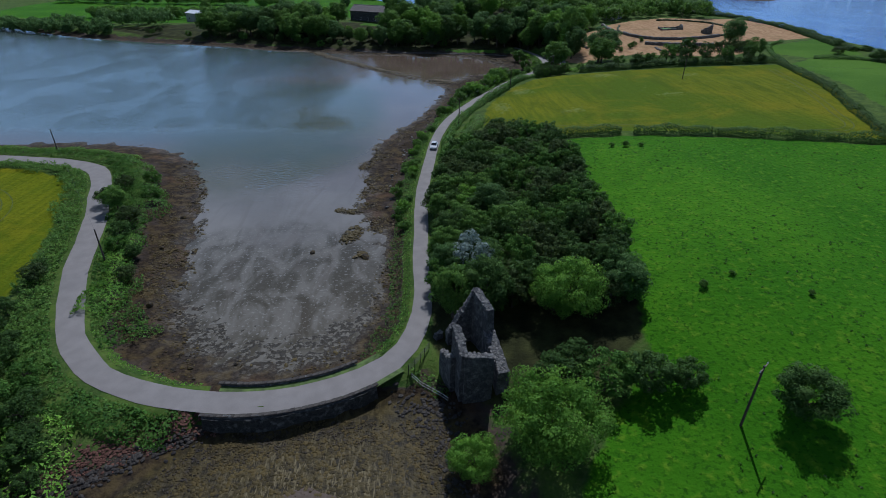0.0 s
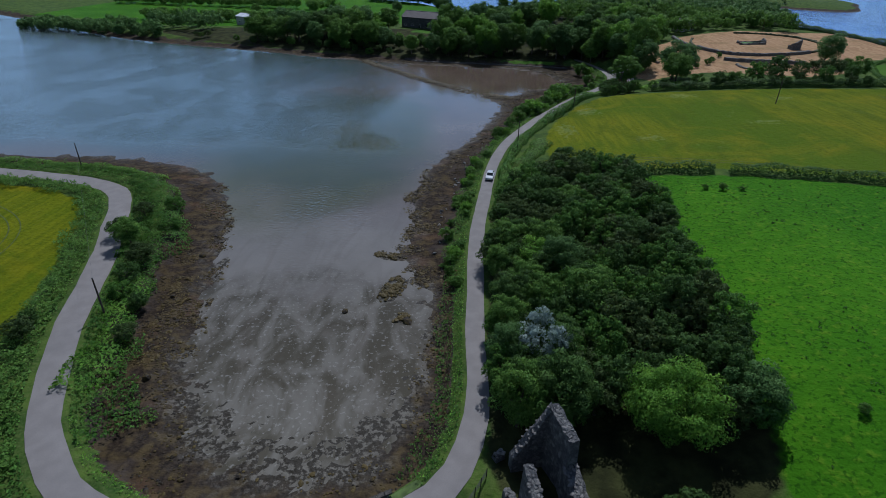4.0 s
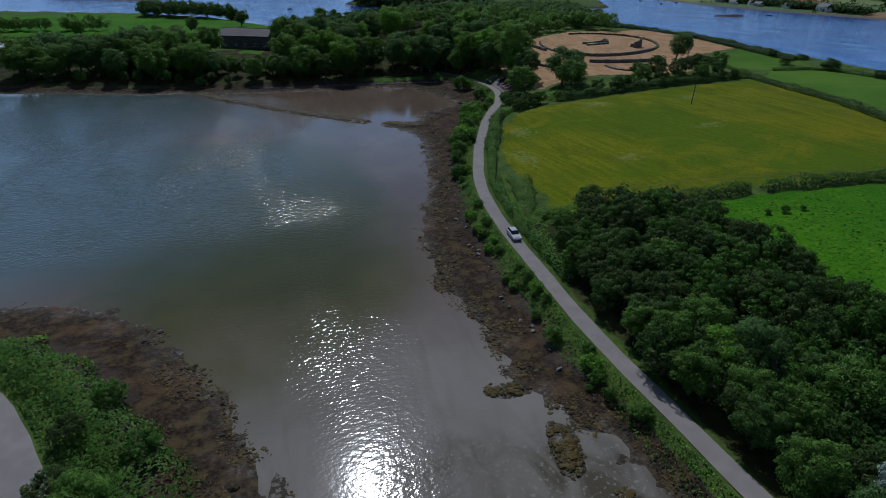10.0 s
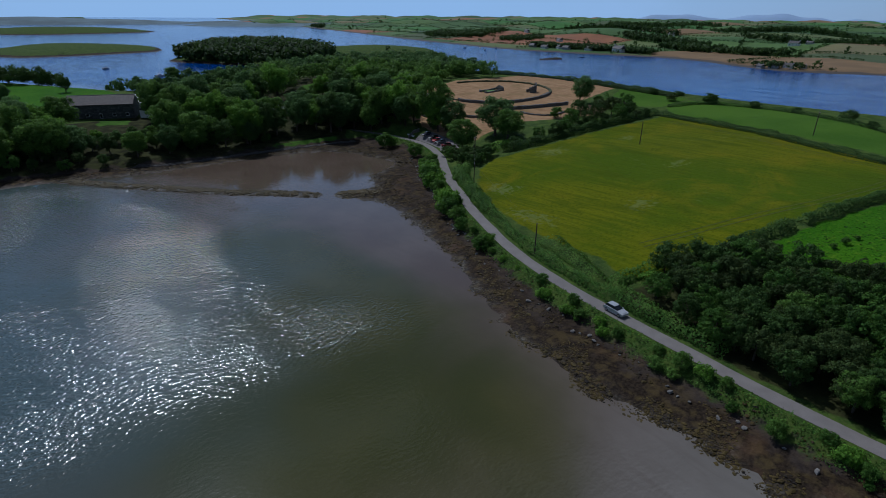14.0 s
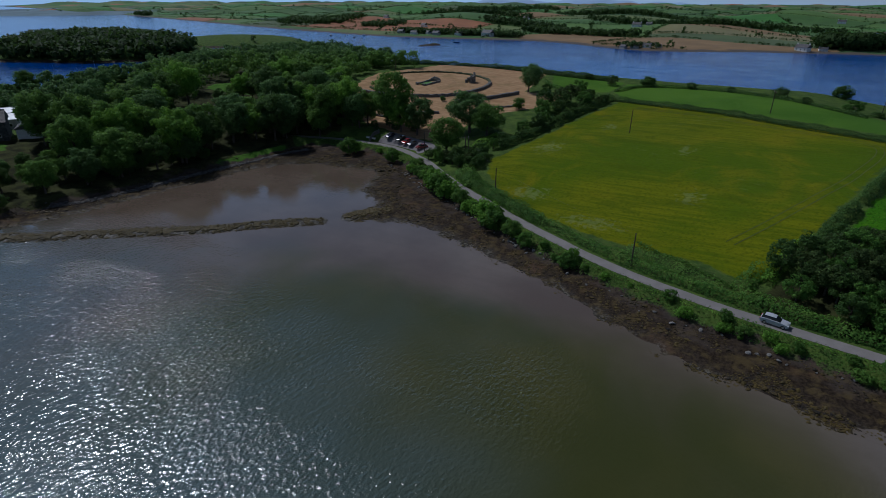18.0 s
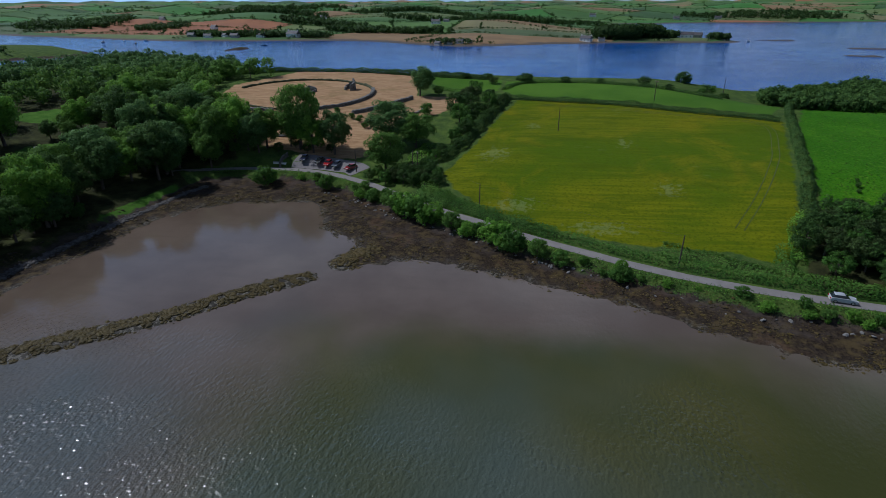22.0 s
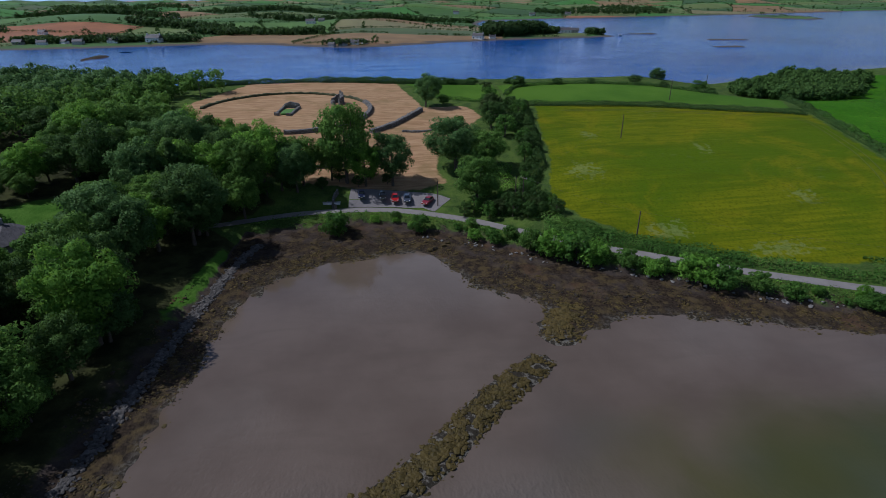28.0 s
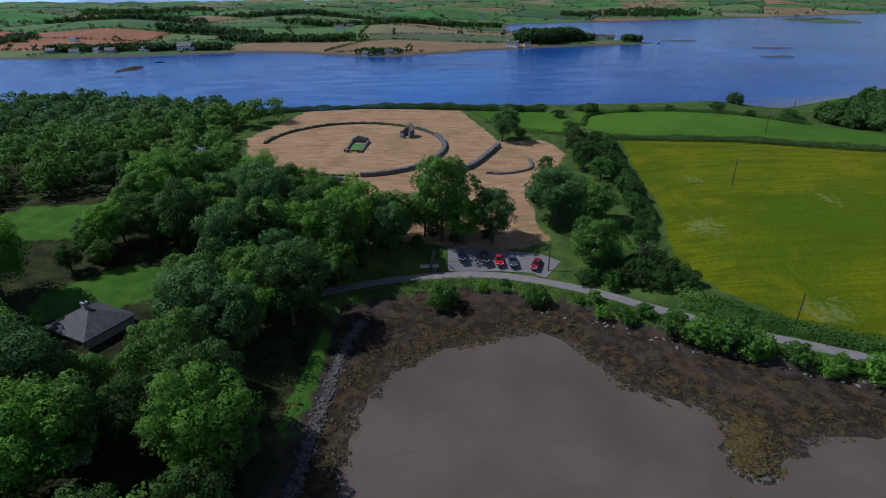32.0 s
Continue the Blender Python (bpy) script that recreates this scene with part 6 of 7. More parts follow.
site(house("boat_house", 12, 6, 2.6, 3.6, 0, M_WHITE, M_SHEET, "low white flat-roofed building by the landing", 0, 4, "building"), 204, 456, 84)
site(house("farm_store", 9, 7, 3.2, 5.2, 0, M_WHITE, M_SLATE, "white gabled farm store beside the barn", 0, 2, "building"), -14, 352, 62)
site(house("farm_shed", 12, 7, 3.4, 5.0, 0, M_GREYWALL, M_SHEET, "small grey shed with a pale roof in the farmyard", 0, 3, "shed"), -16, 374, -24)
site(house("stable", 22, 9, 4.4, 7.2, 0, M_GREYWALL, M_BROWNROOF, "long stable range with a dark brown roof", 0, 4, "barn"), -28, 374, -24)
site(house("cottage", 6.5, 5, 2.2, 3.6, 0, M_WHITE, M_SLATE, "small white cottage roof showing among trees", 1, 2, "house"), 9, 321, 20)
site(house("cottage", 10, 6, 2.8, 5.2, 0, M_GREYWALL, M_SLATE, "grey roofed cottage below the hay field", 1, 2, "house"), 112.6, 338, 35)


def boat(x, y, turn, size, mast, label):
    base = tagged(new("sailing_boat" if mast else "motor_boat"), label, "boat")
    v, f = [], []
    for k, (s, w, zk) in enumerate(((-0.5, 0.30, 0.0), (-0.2, 0.36, -0.05), (0.2, 0.30, -0.05), (0.5, 0.02, 0.1))):
        v += [(s, -w / 2, 0.16), (s, 0, zk - 0.05), (s, w / 2, 0.16)]
    f = [(a * 3 + i, a * 3 + i + 1, a * 3 + i + 4, a * 3 + i + 3) for a in range(3) for i in range(2)] + [(a * 3 + 2, a * 3, a * 3 + 3, a * 3 + 5) for a in range(3)]
    bulk("hull", np.array(v), np.array(f), M_WHITE, base)
    bm = bmesh.new()
    box(bm, -0.22, 0.12, -0.1, 0.1, 0.15, 0.27)
    part("cabin", soften(bm, 0.02), M_WHITE if mast else M_GREYWALL, base)
    if mast:
        v, f = tube([(0.05, 0, 0.2), (0.05, 0, 1.25)], (0.012, 0.008), 5)
        bulk("mast", v, f, M_RIM, base)
        v, f = tube([(0.05, 0, 0.36), (-0.4, 0, 0.34)], (0.018, 0.014), 5)
        bulk("boom", v, f, M_RIM, base)
    base.matrix_world = pose(x, y, 0.02, 0, 0, turn) @ Matrix.Scale(size, 4)
    return base


for k, (x, y, t, s, m) in enumerate(((74.5, 545, 30, 9, 1), (92.6, 530, 40, 10, 1), (50.1, 588, 10, 8, 1), (28.5, 678, 20, 6, 0), (113.2, 572, 60, 7, 0), (525, 742, 10, 7, 1), (547, 731, 40, 6, 0), (559, 709, 80, 7, 0), (514, 687, 20, 6, 0), (659, -33.1, 15, 7, 0), (581, 675, 30, 6, 0), (596, 772, 0, 5, 0))):
    tagged(boat(x, y, t, s, m, "white sailing yacht with bare mast at anchor" if m else "small white motor boat at anchor"), group="moored boats")

# ---- the far shore: hedged fields over drumlins ----
FAR_LEAF = leaf_material("far_leaves", (0.020, 0.044, 0.012), (0.048, 0.088, 0.020), (0.062, 0.11, 0.026))
FIELD_COLORS = [(0.058, 0.145, 0.016), (0.090, 0.185, 0.022), (0.040, 0.105, 0.016), (0.135, 0.185, 0.040), (0.085, 0.125, 0.035), (0.34, 0.135, 0.050), (0.27, 0.165, 0.065), (0.050, 0.195, 0.014), (0.22, 0.20, 0.075)]


def field_material(k, c):
    n = Nodes("far_field", 0.95)
    c = tuple(v * 0.8 for v in c)
    col = n.mix(n.ramp(n.noise(0.03, 5), 0.3, 0.7), tuple(v * 0.78 for v in c), tuple(v * 1.08 for v in c))
    col = n.mix(n.ramp(n.noise(0.5, 3, n.stretch((0.4, 0.03, 1), 40 * k)), 0.4, 0.7, 0, 0.4), col, tuple(v * 0.7 for v in c))
    d = n.t.nodes.new("ShaderNodeSeparateXYZ")
    n.put(d.inputs[0], n.place)
    low = n.ramp(n.math("ADD", d.outputs[2], n.ramp(n.noise(0.05, 4), 0.2, 0.8, -0.5, 0.5)), 0.8, 1.6)
    n.color(n.mix(low, (0.075, 0.06, 0.045), col))
    return n.mat


M_FIELDS = [field_material(k, c) for k, c in enumerate(FIELD_COLORS)]


def far_fields(name, us, vs, at, seed, label, weights):
    """Land cut into fields by two families of wandering hedge lines; returns the hedge lines."""
    rng = np.random.default_rng(seed)
    nu, nv, sub = len(us) - 1, len(vs) - 1, 6
    ju, jv = rng.uniform(-0.26, 0.26, (nv + 1, nu + 1)), rng.uniform(-0.26, 0.26, (nv + 1, nu + 1))
    U, V = np.meshgrid(us, vs)
    U = U + ju * np.gradient(us)[None, :]
    V = V + jv * np.gradient(vs)[:, None]
    a = np.arange(nu * sub + 1) / sub
    b = np.arange(nv * sub + 1) / sub
    ia, ib = np.minimum(a.astype(int), nu - 1), np.minimum(b.astype(int), nv - 1)
    fa, fb = (a - ia)[None, :], (b - ib)[:, None]

    def blend(G):
        g = lambda i, j: G[np.ix_(ib + i, ia + j)]
        return g(0, 0) * (1 - fa) * (1 - fb) + g(0, 1) * fa * (1 - fb) + g(1, 0) * (1 - fa) * fb + g(1, 1) * fa * fb
    X, Y = at(blend(U), blend(V))
    Z = far_height(X, Y)
    F = grid_faces(X.shape[1], X.shape[0])
    kind = rng.choice(len(FIELD_COLORS), size=(nv, nu), p=weights)
    kind[(vs[:-1] > 520) & (vs[:-1] < 860), 1:3] = 5
    kind[(vs[:-1] > 180) & (vs[:-1] < 440), 1] = 6
    fi, fj = np.meshgrid(np.arange(nu * sub) // sub, np.arange(nv * sub) // sub)
    index = kind[fj, fi].ravel()
    keep = Z.ravel()[F].max(1) > -1.5
    ob = bulk(name, np.stack([X.ravel(), Y.ravel(), Z.ravel()], 1), F[keep], M_FIELDS, index=index[keep], smooth=True)
    tagged(ob, label, "farmland", kind="structure")
    lines = [(X[j * sub], Y[j * sub], Z[j * sub]) for j in range(nv + 1)] + [(X[:, i * sub], Y[:, i * sub], Z[:, i * sub]) for i in range(nu + 1)]
    return lines


def far_growth(name, lines, seed, label, tall=2.2, step=3.0, per=5, trees=0.12, skip=0.15):
    """Hedgerows with scattered trees along lines, as one object of leaf sprays."""
    rng = np.random.default_rng(seed)
    cs, ss = [], []
    for X, Y, Z in lines:
        seg = np.hypot(np.diff(X), np.diff(Y))
        for k in range(len(seg)):
            far = math.hypot(X[k], Y[k] - 250)
            grow = max(1.0, far / 700)
            if rng.random() < skip or far > 2600:
                continue
            n = max(1, int(seg[k] / (step * grow)))
            u = rng.random(n)
            p = np.column_stack([X[k] + u * (X[k + 1] - X[k]), Y[k] + u * (Y[k + 1] - Y[k]), Z[k] + u * (Z[k + 1] - Z[k])])
            ok = p[:, 2] > 1.2
            p = p[ok]
            big = rng.random(len(p)) < trees
            s = np.where(big, rng.uniform(3.2, 6.0, len(p)), rng.uniform(0.7, 1.15, len(p)) * tall * 0.8)
            cs.append(p + np.column_stack([rng.normal(0, 0.6, (len(p), 2)), s * 0.75]))
            ss.append(s)
    return clumps(name, np.vstack(cs), np.concatenate(ss), per, seed, label)


def clumps(name, c, s, per, seed, label, mat=None, category="hedgerows"):
    rng = np.random.default_rng(seed)
    m = np.maximum(per, (per * s / 1.6).astype(int))
    k = np.repeat(np.arange(len(c)), m)
    d = ball(rng, len(k))
    d[:, 2] = np.abs(d[:, 2]) * np.where(rng.random(len(k)) < 0.7, 1, -1)
    at = c[k] + d * (s[k] * rng.uniform(0.45, 1.0, len(k)))[:, None]
    v, f = leaves(rng, at, d, np.clip(s[k] * 0.42, 0.5, 1.9))
    return tagged(bulk(name, v, f, mat or FAR_LEAF), label, category, kind="stuff")


W = np.array([0.20, 0.20, 0.12, 0.14, 0.06, 0.035, 0.06, 0.14, 0.045])
us = np.concatenate([np.arange(395, 1000, 78), np.arange(1010, 2000, 95), np.arange(2050, 4700, 190)]).astype(float)
vs = np.concatenate([np.arange(-2500, -700, 190), np.arange(-640, 1500, 165), np.arange(1560, 4600, 200)]).astype(float)
lines = far_fields("far_shore", us, vs, lambda u, v: (u + 0.12 * v + 70, v - 0.18 * (u - 400)), 5, "rolling patchwork of hedged green and tan fields across the water", W / W.sum())
far_growth("far_hedgerows", lines, 6, "dark hedgerows and trees between distant fields", per=6, trees=0.018, skip=0.02, step=1.2, tall=2.2)


def wood_patch(name, cx, cy, rx, ry, n, lo, hi, seed, label, mat=None, per=9):
    rng = np.random.default_rng(seed)
    a, r = rng.uniform(0, 2 * np.pi, n), np.sqrt(rng.uniform(0, 1, n))
    x, y = cx + rx * r * np.cos(a), cy + ry * r * np.sin(a)
    s = rng.uniform(lo, hi, n)
    z = far_height(x, y)
    ok = z > 0.8
    return clumps(name, np.column_stack([x, y, z + s * 0.85])[ok], s[ok], per, seed, label, mat, "woodland")


wood_patch("island_wood", 188, 728, 80, 108, 1150, 4.0, 8.0, 1, "dense dark wood covering a low island")
wood_patch("island_wood", 735, 1870, 170, 110, 600, 4, 8, 2, "dark wood on a distant island")
for k, (cx, cy, rx, ry, n, lo, hi) in enumerate(((612, 648, 14, 34, 150, 2.5, 4.6), (614, 585, 13, 42, 170, 2.5, 4.8), (622, 508, 12, 26, 90, 2.5, 4.5), (556, 310, 12, 24, 70, 1.5, 3.4), (700, 430, 20, 90, 200, 3.0, 5.5), (650, 120, 13, 26, 260, 6.0, 9.5), (666, 82, 12, 16, 160, 6.0, 9.0), (676, 56, 12, 12, 60, 3.0, 5.0), (664, 0, 10, 14, 50, 2.5, 4.5),
                                                  (930, 740, 24, 130, 220, 3, 6), (900, 330, 26, 160, 220, 3, 6), (760, 1000, 70, 100, 300, 3, 6), (1400, 900, 180, 140, 300, 4, 8), (1350, -250, 60, 180, 260, 4, 7), (720, 800, 34, 46, 150, 2.5, 4.5), (1000, 180, 20, 90, 140, 3, 5), (780, 560, 18, 80, 150, 3, 5), (1150, 480, 30, 180, 220, 4, 7))):
    wood_patch("far_wood", cx, cy, rx, ry, n, lo, hi, 20 + k, "dark copse on the far shore")
far_growth("island_shrubs", [(np.linspace(-20, 100, 24), np.full(24, 850.0) + 20 * np.sin(np.arange(24)), far_height(np.linspace(-20, 100, 24), np.full(24, 850.0) + 20 * np.sin(np.arange(24)))), (np.linspace(230, 350, 24), np.full(24, 680.0), far_height(np.linspace(230, 350, 24), np.full(24, 680.0)))], 33, "scattered shrubs on low grassy islands", step=6, trees=0.2, skip=0.4)
rng = np.random.default_rng(91)
for k, (x, y, t, s) in enumerate(((596, 668, 80, 1.0), (590, 640, 95, 0.9), (600, 622, 60, 0.9), (594, 604, 85, 1.0), (604, 572, 90, 1.0), (612, 530, 75, 1.5), (549, 312, 90, 0.8), (553, 300, 80, 0.8), (676, 34, 75, 1.3), (688, 20, 70, 1.2), (616, 158, 60, 1.2), (622, 140, 100, 0.7), (548, 324, 60, 0.7), (560, 290, 120, 0.6), (800, 380, 85, 1.2), (815, 366, 80, 0.8), (700, 700, 70, 1.0), (880, 600, 80, 1.0), (960, 450, 85, 1.0), (800, 860, 75, 1.0), (1080, 320, 80, 1.2), (1150, 690, 80, 1.1), (1250, 120, 85, 1.2), (1270, -60, 80, 1.2), (1290, -150, 80, 1.2), (1000, 250, 70, 1.3))):
    h = house("farmhouse", 13, 7, 3.4, 6.2, 0, M_WHITE if k % 3 else M_GREYWALL, M_SLATE, "small white farmhouse with a slate roof on the far shore" if k % 3 else "small grey farmhouse with a slate roof on the far shore", 2, 3)
    z = float(far_height(np.array([float(x)]), np.array([float(y)]))[0])
    h.matrix_world = pose(x, y, z, 0, 0, t) @ Matrix.Scale(s * 0.85, 4)
    tagged(h, group="far houses")

def far_ridge(name, a0, a1, reach, tall, seed, mat, label):
    """A long low ridge on the horizon, between two bearings from the north."""
    a = np.radians(np.linspace(a0, a1, 160))
    u = np.linspace(0, 1, 160)
    crest = tall * (0.35 + 0.65 * np.abs(wave(u * 900, u * 400 + seed * 50, 0.011, seed)) + 0.12 * wave(u * 900, u * 200, 0.06, seed)) * np.clip(np.minimum(u, 1 - u) * 7, 0.03, 1)
    rows = [np.column_stack([np.sin(a) * r, np.cos(a) * r, z]) for r, z in ((reach - 160, np.full(160, -2.0)), (reach - 60, crest * 0.6), (reach, crest), (reach + 260, np.full(160, -4.0)))]
    return tagged(bulk(name, np.stack(rows, 1).reshape(-1, 3), grid_faces(4, 160), mat, smooth=True), label, "hills", kind="structure")


# distance haze is painted into the colours of these hills and mountains
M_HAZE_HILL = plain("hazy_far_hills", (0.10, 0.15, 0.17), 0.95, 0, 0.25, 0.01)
M_HAZE_MOUNT = plain("haze_blue_mountains", (0.30, 0.42, 0.60), 0.95, 0, 0.08, 0.003)
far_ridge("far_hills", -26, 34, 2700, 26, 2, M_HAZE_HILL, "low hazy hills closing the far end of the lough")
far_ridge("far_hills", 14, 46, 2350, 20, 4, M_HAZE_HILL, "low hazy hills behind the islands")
far_ridge("far_mountains", 55, 80, 4300, 72, 3, M_HAZE_MOUNT, "mountains on the horizon coloured pale blue for haze")
# ---- stones, wrack, mud and field details ----
def scatter_rocks(name, xs, ys, sizes, mat, label, category="stones", seed=1, sink=0.25, flat=0.6, zs=None):
    """Many small stones in one object."""
    rng = np.random.default_rng(seed)
    ico = np.array([(0, 0, 1), (0.89, 0, 0.45), (0.28, 0.85, 0.45), (-0.72, 0.53, 0.45), (-0.72, -0.53, 0.45), (0.28, -0.85, 0.45), (0.72, 0.53, -0.45), (-0.28, 0.85, -0.45), (-0.89, 0, -0.45), (-0.28, -0.85, -0.45), (0.72, -0.53, -0.45), (0, 0, -1)])
    tri = np.array([(0, 1, 2), (0, 2, 3), (0, 3, 4), (0, 4, 5), (0, 5, 1), (1, 6, 2), (2, 7, 3), (3, 8, 4), (4, 9, 5), (5, 10, 1), (2, 6, 7), (3, 7, 8), (4, 8, 9), (5, 9, 10), (1, 10, 6)])
    n = len(xs)
    z = heights(xs, ys) if zs is None else zs
    v = ico[None] * rng.uniform(0.7, 1.25, (n, 12, 1))
    a = rng.uniform(0, 2 * np.pi, n)
    x = v[..., 0] * rng.uniform(0.9, 1.6, n)[:, None]
    y = v[..., 1]
    c, s = np.cos(a)[:, None], np.sin(a)[:, None]
    v = np.stack([x * c - y * s, x * s + y * c, v[..., 2] * flat], 2) * sizes[:, None, None]
    v += np.stack([xs, ys, z + sizes * (flat - sink) * 0.5], 1)[:, None]
    f = tri[None] + (np.arange(n) * 12)[:, None, None]
    return tagged(bulk(name, v.reshape(-1, 3), f.reshape(-1, 3), mat), label, category, kind="stuff")


def on_beach(n, seed, lo, hi, box4, clump=0.0):
    """Places between two distances from the water's edge, inside a stretch of the plan."""
    rng = np.random.default_rng(seed)
    x, y = rng.uniform(box4[0], box4[1], n), rng.uniform(box4[2], box4[3], n)
    d = shore_distance(x, y)
    keep = (d > lo) & (d < hi) & (line_dist(x, y, ROAD_LINE) > 3.2) & (poly_dist(x, y, POOL) < -2)
    if clump:
        keep &= np.array([noise.noise((a * 0.16, b * 0.16, 5)) for a, b in zip(x, y)]) > clump
    return x[keep], y[keep]


rng = np.random.default_rng(500)
STRETCHES = [((-60, -8, 52, 155), 42000), ((-22, 46, 58, 278), 60000), ((-60, 51, 257, 305), 25000), ((-300, -60, 290, 400), 9000)]
for k, (b, n) in enumerate(STRETCHES):
    x, y = on_beach(n, 510 + k, -1.2, 10.5, b, -0.02)
    ok = (y > 72) | (rng.random(len(x)) < 0.35)
    x, y = x[ok], y[ok]
    scatter_rocks("shore_stones", x, y, rng.uniform(0.05, 0.16, len(x)) * (1 + 1.3 * (rng.random(len(x)) < 0.06)), M_ROCK, "dark weed-covered stones strewn over the tidal shore", seed=520 + k)
    x, y = on_beach(n // 2, 530 + k, -2.0, 6.0, b, -0.12)
    ok = (y > 72) | (rng.random(len(x)) < 0.2)
    x, y = x[ok], y[ok]
    scatter_rocks("wrack", x, y, rng.uniform(0.07, 0.20, len(x)) * (1 + 1.0 * (rng.random(len(x)) < 0.08)), M_WRACK, "brown bladder wrack clinging to the stones", "seaweed", seed=540 + k, flat=0.4)
# wrack on the old dam, spit and reefs
M_RIDGE = rock_material("olive_wrack", (0.020, 0.015, 0.005), (0.10, 0.074, 0.016), 0.55, 0.6)
for k, (line, half, top) in enumerate(REEFS):
    p = spline(line, 0.25)
    n = int(len(p) * half * 13)
    j = rng.integers(len(p), size=n)
    w = rng.normal(0, 0.48 * half, (n, 2))
    x, y = p[j, 0] + w[:, 0], p[j, 1] + w[:, 1]
    z = heights(x, y)
    ok = (z > -0.2) & (np.array([noise.noise((a * 0.5, b * 0.5, 9)) for a, b in zip(x, y)]) > -0.22)
    scatter_rocks("wrack_reef", x[ok], y[ok], rng.uniform(0.08, 0.30, ok.sum()) * (1 + 0.7 * (rng.random(ok.sum()) < 0.1)), M_WRACK if k % 2 else M_RIDGE, "ridge of stones under brown and yellow wrack", "seaweed", seed=560 + k, flat=0.55)
# stony mud of the pool
x, y = rng.uniform(-45, 4, 16000), rng.uniform(33, 46, 16000)
d = poly_dist(x, y, POOL)
ok = (d > -2) & (d < 12) & (rng.random(16000) < np.clip(1 - d / 13, 0.1, 1)) & (line_dist(x, y, ROAD_LINE) > 3.0)
ok &= (d < 2.5) & (rng.random(16000) < 0.5) | (rng.random(16000) < 0.05)
scatter_rocks("pool_stones", x[ok], y[ok], rng.uniform(0.04, 0.17, ok.sum()), M_ROCK, "dark stones and weed on the drained pool bed", seed=571)
ok2 = (d > 1) & (rng.random(16000) < 0.2)
scatter_rocks("pool_wrack", x[ok2], y[ok2], rng.uniform(0.08, 0.3, ok2.sum()), M_WRACK, "flat brown weed on the drained pool bed", "seaweed", seed=572, flat=0.25)
# rubble bank beside the pool
M_RUST = rock_material("reddish_rubble", (0.06, 0.028, 0.02), (0.17, 0.085, 0.06), 0.0)
for k, (line, w, lo, hi, n, mat, what) in enumerate((([(-26.1, 44.2), (-31.1, 41.1), (-36.9, 37), (-42.8, 31)], 0.7, 0.08, 0.3, 420, M_RUBBLE, "grey rubble bank sloping to the pool"), ([(-26.2, 45.4), (-32.1, 42.9), (-38.9, 38.5)], 0.9, 0.06, 0.22, 900, M_RUST, "reddish-brown rubble on the bank above the pool"), ([(1.3, 47.6), (3, 42.6), (3.8, 36.5), (4.8, 30.5)], 1.2, 0.08, 0.28, 200, M_RUBBLE, "grey rubble at the foot of the ruined tower"), ([(-2.2, 48.1), (0.3, 47.6), (2.3, 45.6)], 1.3, 0.1, 0.32, 130, M_RUBBLE, "grey rubble at the causeway's end"))):
    p = spline(line, 0.3)
    j = rng.integers(len(p), size=n)
    x, y = p[j, 0] + rng.normal(0, w, n), p[j, 1] + rng.normal(0, w, n)
    scatter_rocks("rubble", x, y, rng.uniform(lo, hi, n), mat, what, "rubble", seed=580 + k)
# old sea wall below the wood: stones one by one where it is nearest
sea_wall = tagged(new("sea_wall"), "tumbled grey dry stone sea wall below the wood", "wall")
M_SEASTONE = rock_material("grey_wall_stone", (0.046, 0.042, 0.038), (0.150, 0.138, 0.124), 0.0)
WALL_STONES = [rock_mesh("stone", 600 + k, M_SEASTONE, 0.7) for k in range(4)]
p = spline([(43, 286.4), (36, 288.4), (28, 289.4), (15, 290.8), (5, 291.8), (-7, 292.6), (-20, 293.6), (-28, 295), (-34, 297)], 0.2)
for k in range(290):
    x, y = p[rng.integers(len(p) * 3 // 4)] + rng.normal(0, 0.42, 2)
    s = rng.uniform(0.2, 0.42)
    set_rock("stone", WALL_STONES[k % 4], sea_wall, x, y, height_at(x, y) + 0.12, s, rng)
j = rng.integers(len(p), size=1900)
x, y = p[j, 0] + rng.normal(0, 0.55, 1900), p[j, 1] + rng.normal(0, 0.55, 1900)
rest = scatter_rocks("small_stones", x, y, rng.uniform(0.12, 0.36, 1900), M_SEASTONE, "loose grey stones", "", seed=601)
rest.parent = sea_wall
# pale boulders along the lane's foot
BOULDERS = [rock_mesh("boulder", 620 + k, M_BOULDER, 0.75) for k in range(4)]
for k in range(104):
    y = rng.uniform(95, 262) if k < 70 else rng.uniform(184, 240)
    x = float(np.interp(y, ROAD_LINE[60:, 1], ROAD_LINE[60:, 0])) - rng.uniform(6.0, 8.6) - (3.0 if y > 225 else 0)
    b = set_rock("boulder", BOULDERS[k % 4], None, x, y, height_at(x, y) + 0.1, rng.uniform(0.14, 0.42), rng)
    tagged(b, "pale grey boulder at the top of the beach", "boulder", "boulders")
for x, y, s in ((-42.4, 64, 0.8), (-20.3, 86.6, 0.5), (-10.4, 84.8, 0.7), (-42.6, 70.1, 0.6), (-48.1, 88.1, 0.5), (-49.2, 101.1, 0.6), (38.5, 248, 0.7), (39.6, 246, 0.55), (40.6, 245, 0.6), (37.9, 249, 0.5)):
    tagged(set_rock("boulder", rock_mesh("boulder", int(700 + 7 * y), M_ROCK, 0.8), None, x, y, max(0, height_at(x, y)) + 0.15, s, rng), "dark weed-stained boulder on the mud", "boulder", "mud boulders")
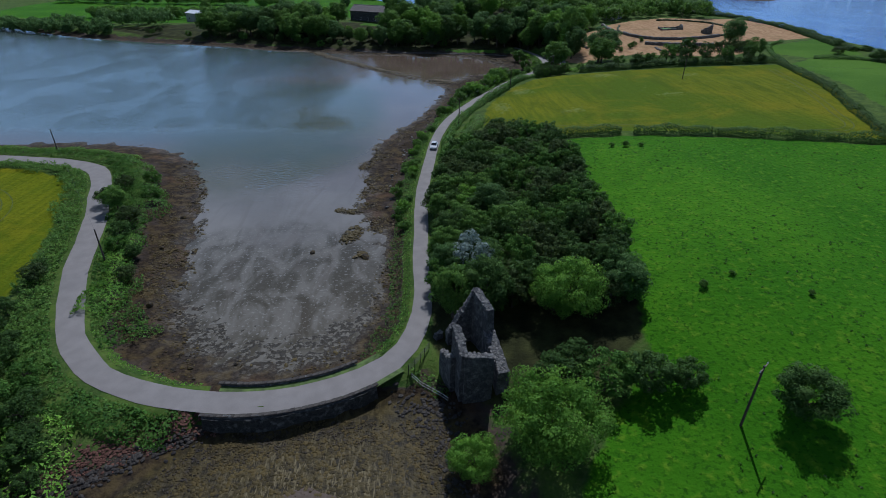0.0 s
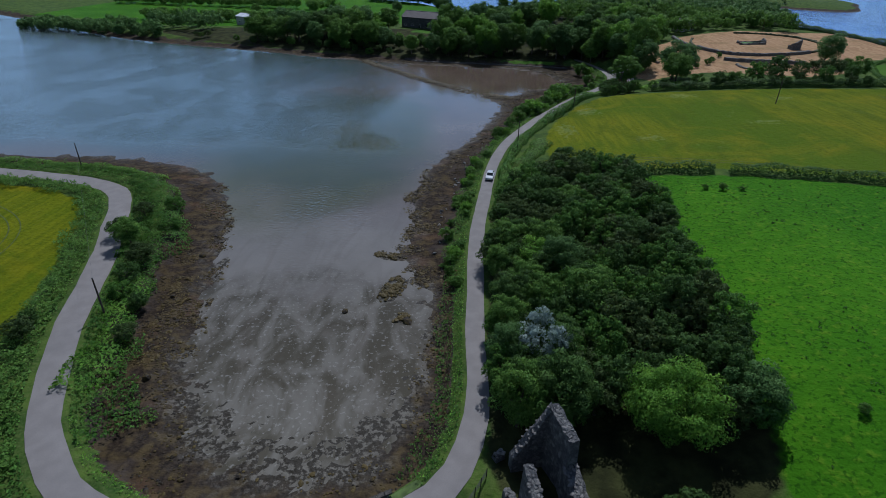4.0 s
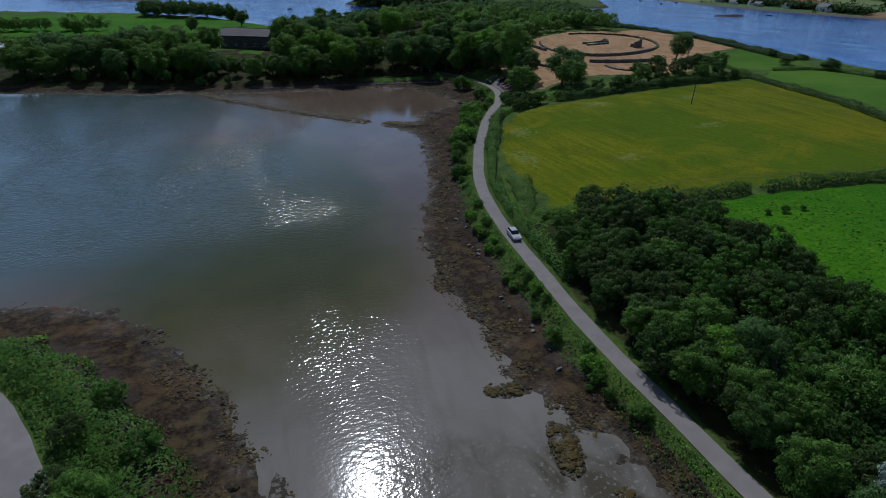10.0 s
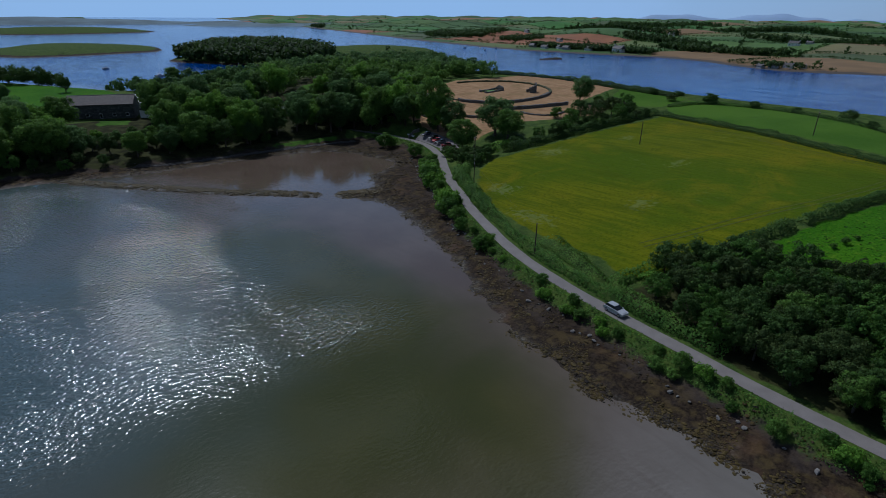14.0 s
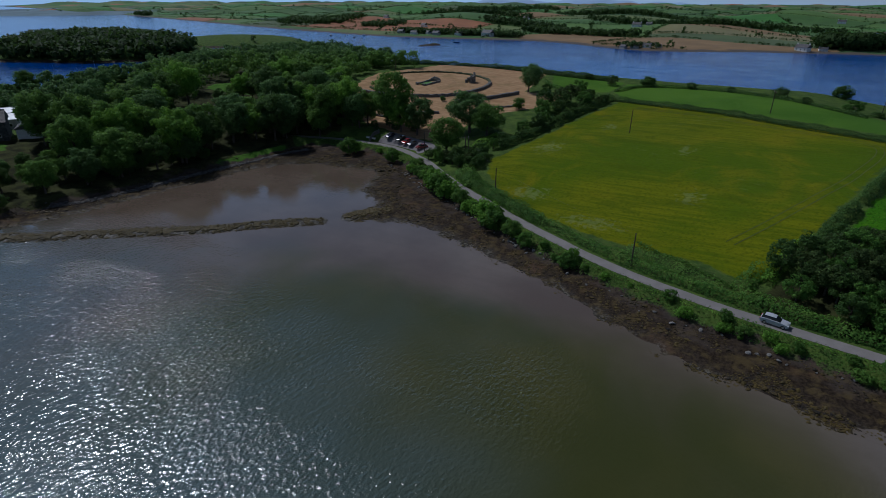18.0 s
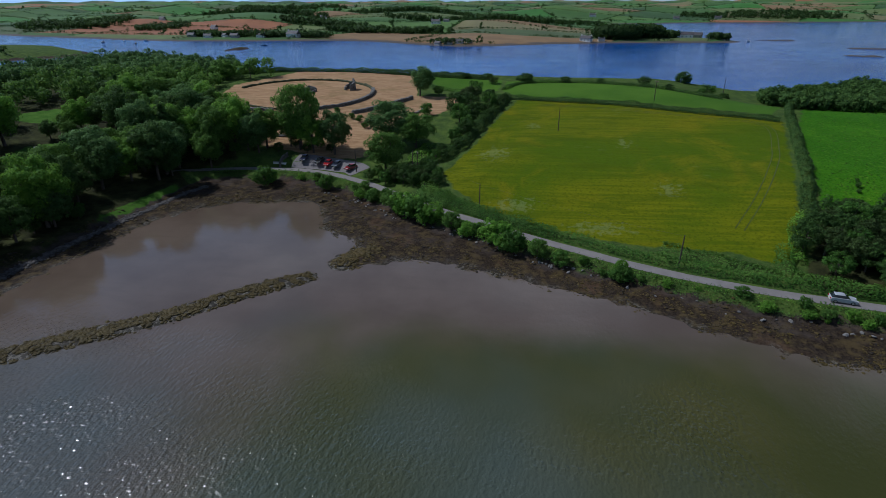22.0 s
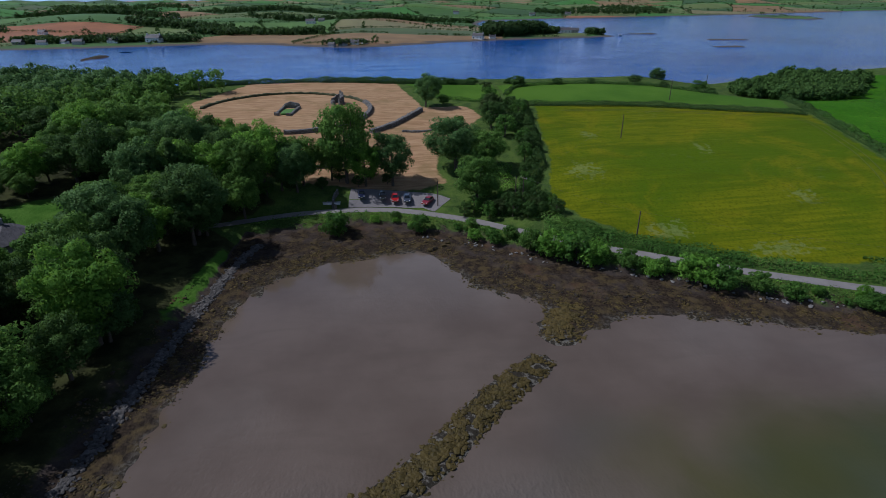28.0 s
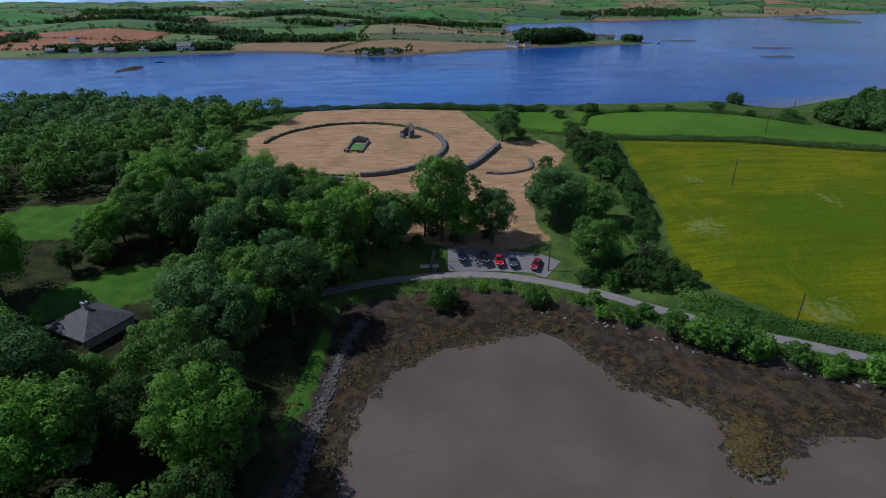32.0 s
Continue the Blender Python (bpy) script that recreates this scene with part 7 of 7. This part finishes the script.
# weeds and tussocks in the pasture
x, y = rng.uniform(30, 190, 5200), rng.uniform(-20, 140, 5200)
ok = (poly_dist(x, y, PASTURE) > 1.5) & (np.array([noise.noise((a * 0.05, b * 0.05, 2)) for a, b in zip(x, y)]) + rng.uniform(-0.3, 0.3, 5200) > 0.0)
x, y = x[ok], y[ok]
s = rng.uniform(0.12, 0.32, len(x))
k = np.repeat(np.arange(len(x)), 6)
dd = ball(rng, len(k))
at = np.column_stack([x[k] + dd[:, 0] * s[k], y[k] + dd[:, 1] * s[k], heights(x[k], y[k]) + np.abs(dd[:, 2]) * s[k] * 0.7])
v, f = leaves(rng, at, dd, np.full(len(k), 0.13))
tagged(bulk("pasture_tussocks", v, f, M_LEAF[2]), "dark tussocks and thistles scattered over the pasture", "grass", kind="stuff")
for x, y, s in ((40, 62.6, 0.45), (44.9, 64.5, 0.28), (47.7, 119.3, 0.5), (44.7, 120.4, 0.4), (50.7, 118.3, 0.35), (52.8, 58.4, 0.3)):
    tagged(put_tree(BUSH[2], x, y, s, 60 * x), "dark clump of thistles in the pasture", "weeds")

# wheel tracks in the barley
M_TRACK = plain("trodden_barley", (0.058, 0.080, 0.003), 0.95, 0, 0.3, 0.8)


def track(line, label):
    p = spline(line, 1.5)
    for o in (-0.9, 0.9):
        ob = ribbon("wheel_track", offset(p, o), 0.26, 0.0, M_TRACK, 0.0)
        v = np.empty(len(ob.data.vertices) * 3, np.float32)
        ob.data.vertices.foreach_get("co", v)
        v = v.reshape(-1, 3)
        v[:, 2] = heights(v[:, 0], v[:, 1]) + 0.06
        ob.data.vertices.foreach_set("co", v.ravel())
        tagged(ob, label, "track", kind="structure")


track([(-147.2, 120), (-110.4, 116.5), (-92.9, 110.9), (-83.9, 100.9), (-82.9, 86), (-91.1, 68.2)], "curved wheel track through the ripening barley")
track([(-148.4, 106.8), (-116.8, 104.9), (-102.1, 98.2), (-98.2, 86.2), (-105.2, 70.3)], "second curved wheel track through the barley")
track([(27.7, 149.1), (40.9, 142), (56.7, 134.9), (74.7, 128.4), (101.7, 123.4), (110.7, 140.4), (119.7, 168.4), (126.7, 196.4)], "faint wheel track along the edge of the barley")

for m in [WILLOW] + BROAD + SCRUB + BUSH + PINE + [SILVER]:
    for part_of in list(m.children):
        bpy.data.objects.remove(part_of)
    bpy.data.objects.remove(m)
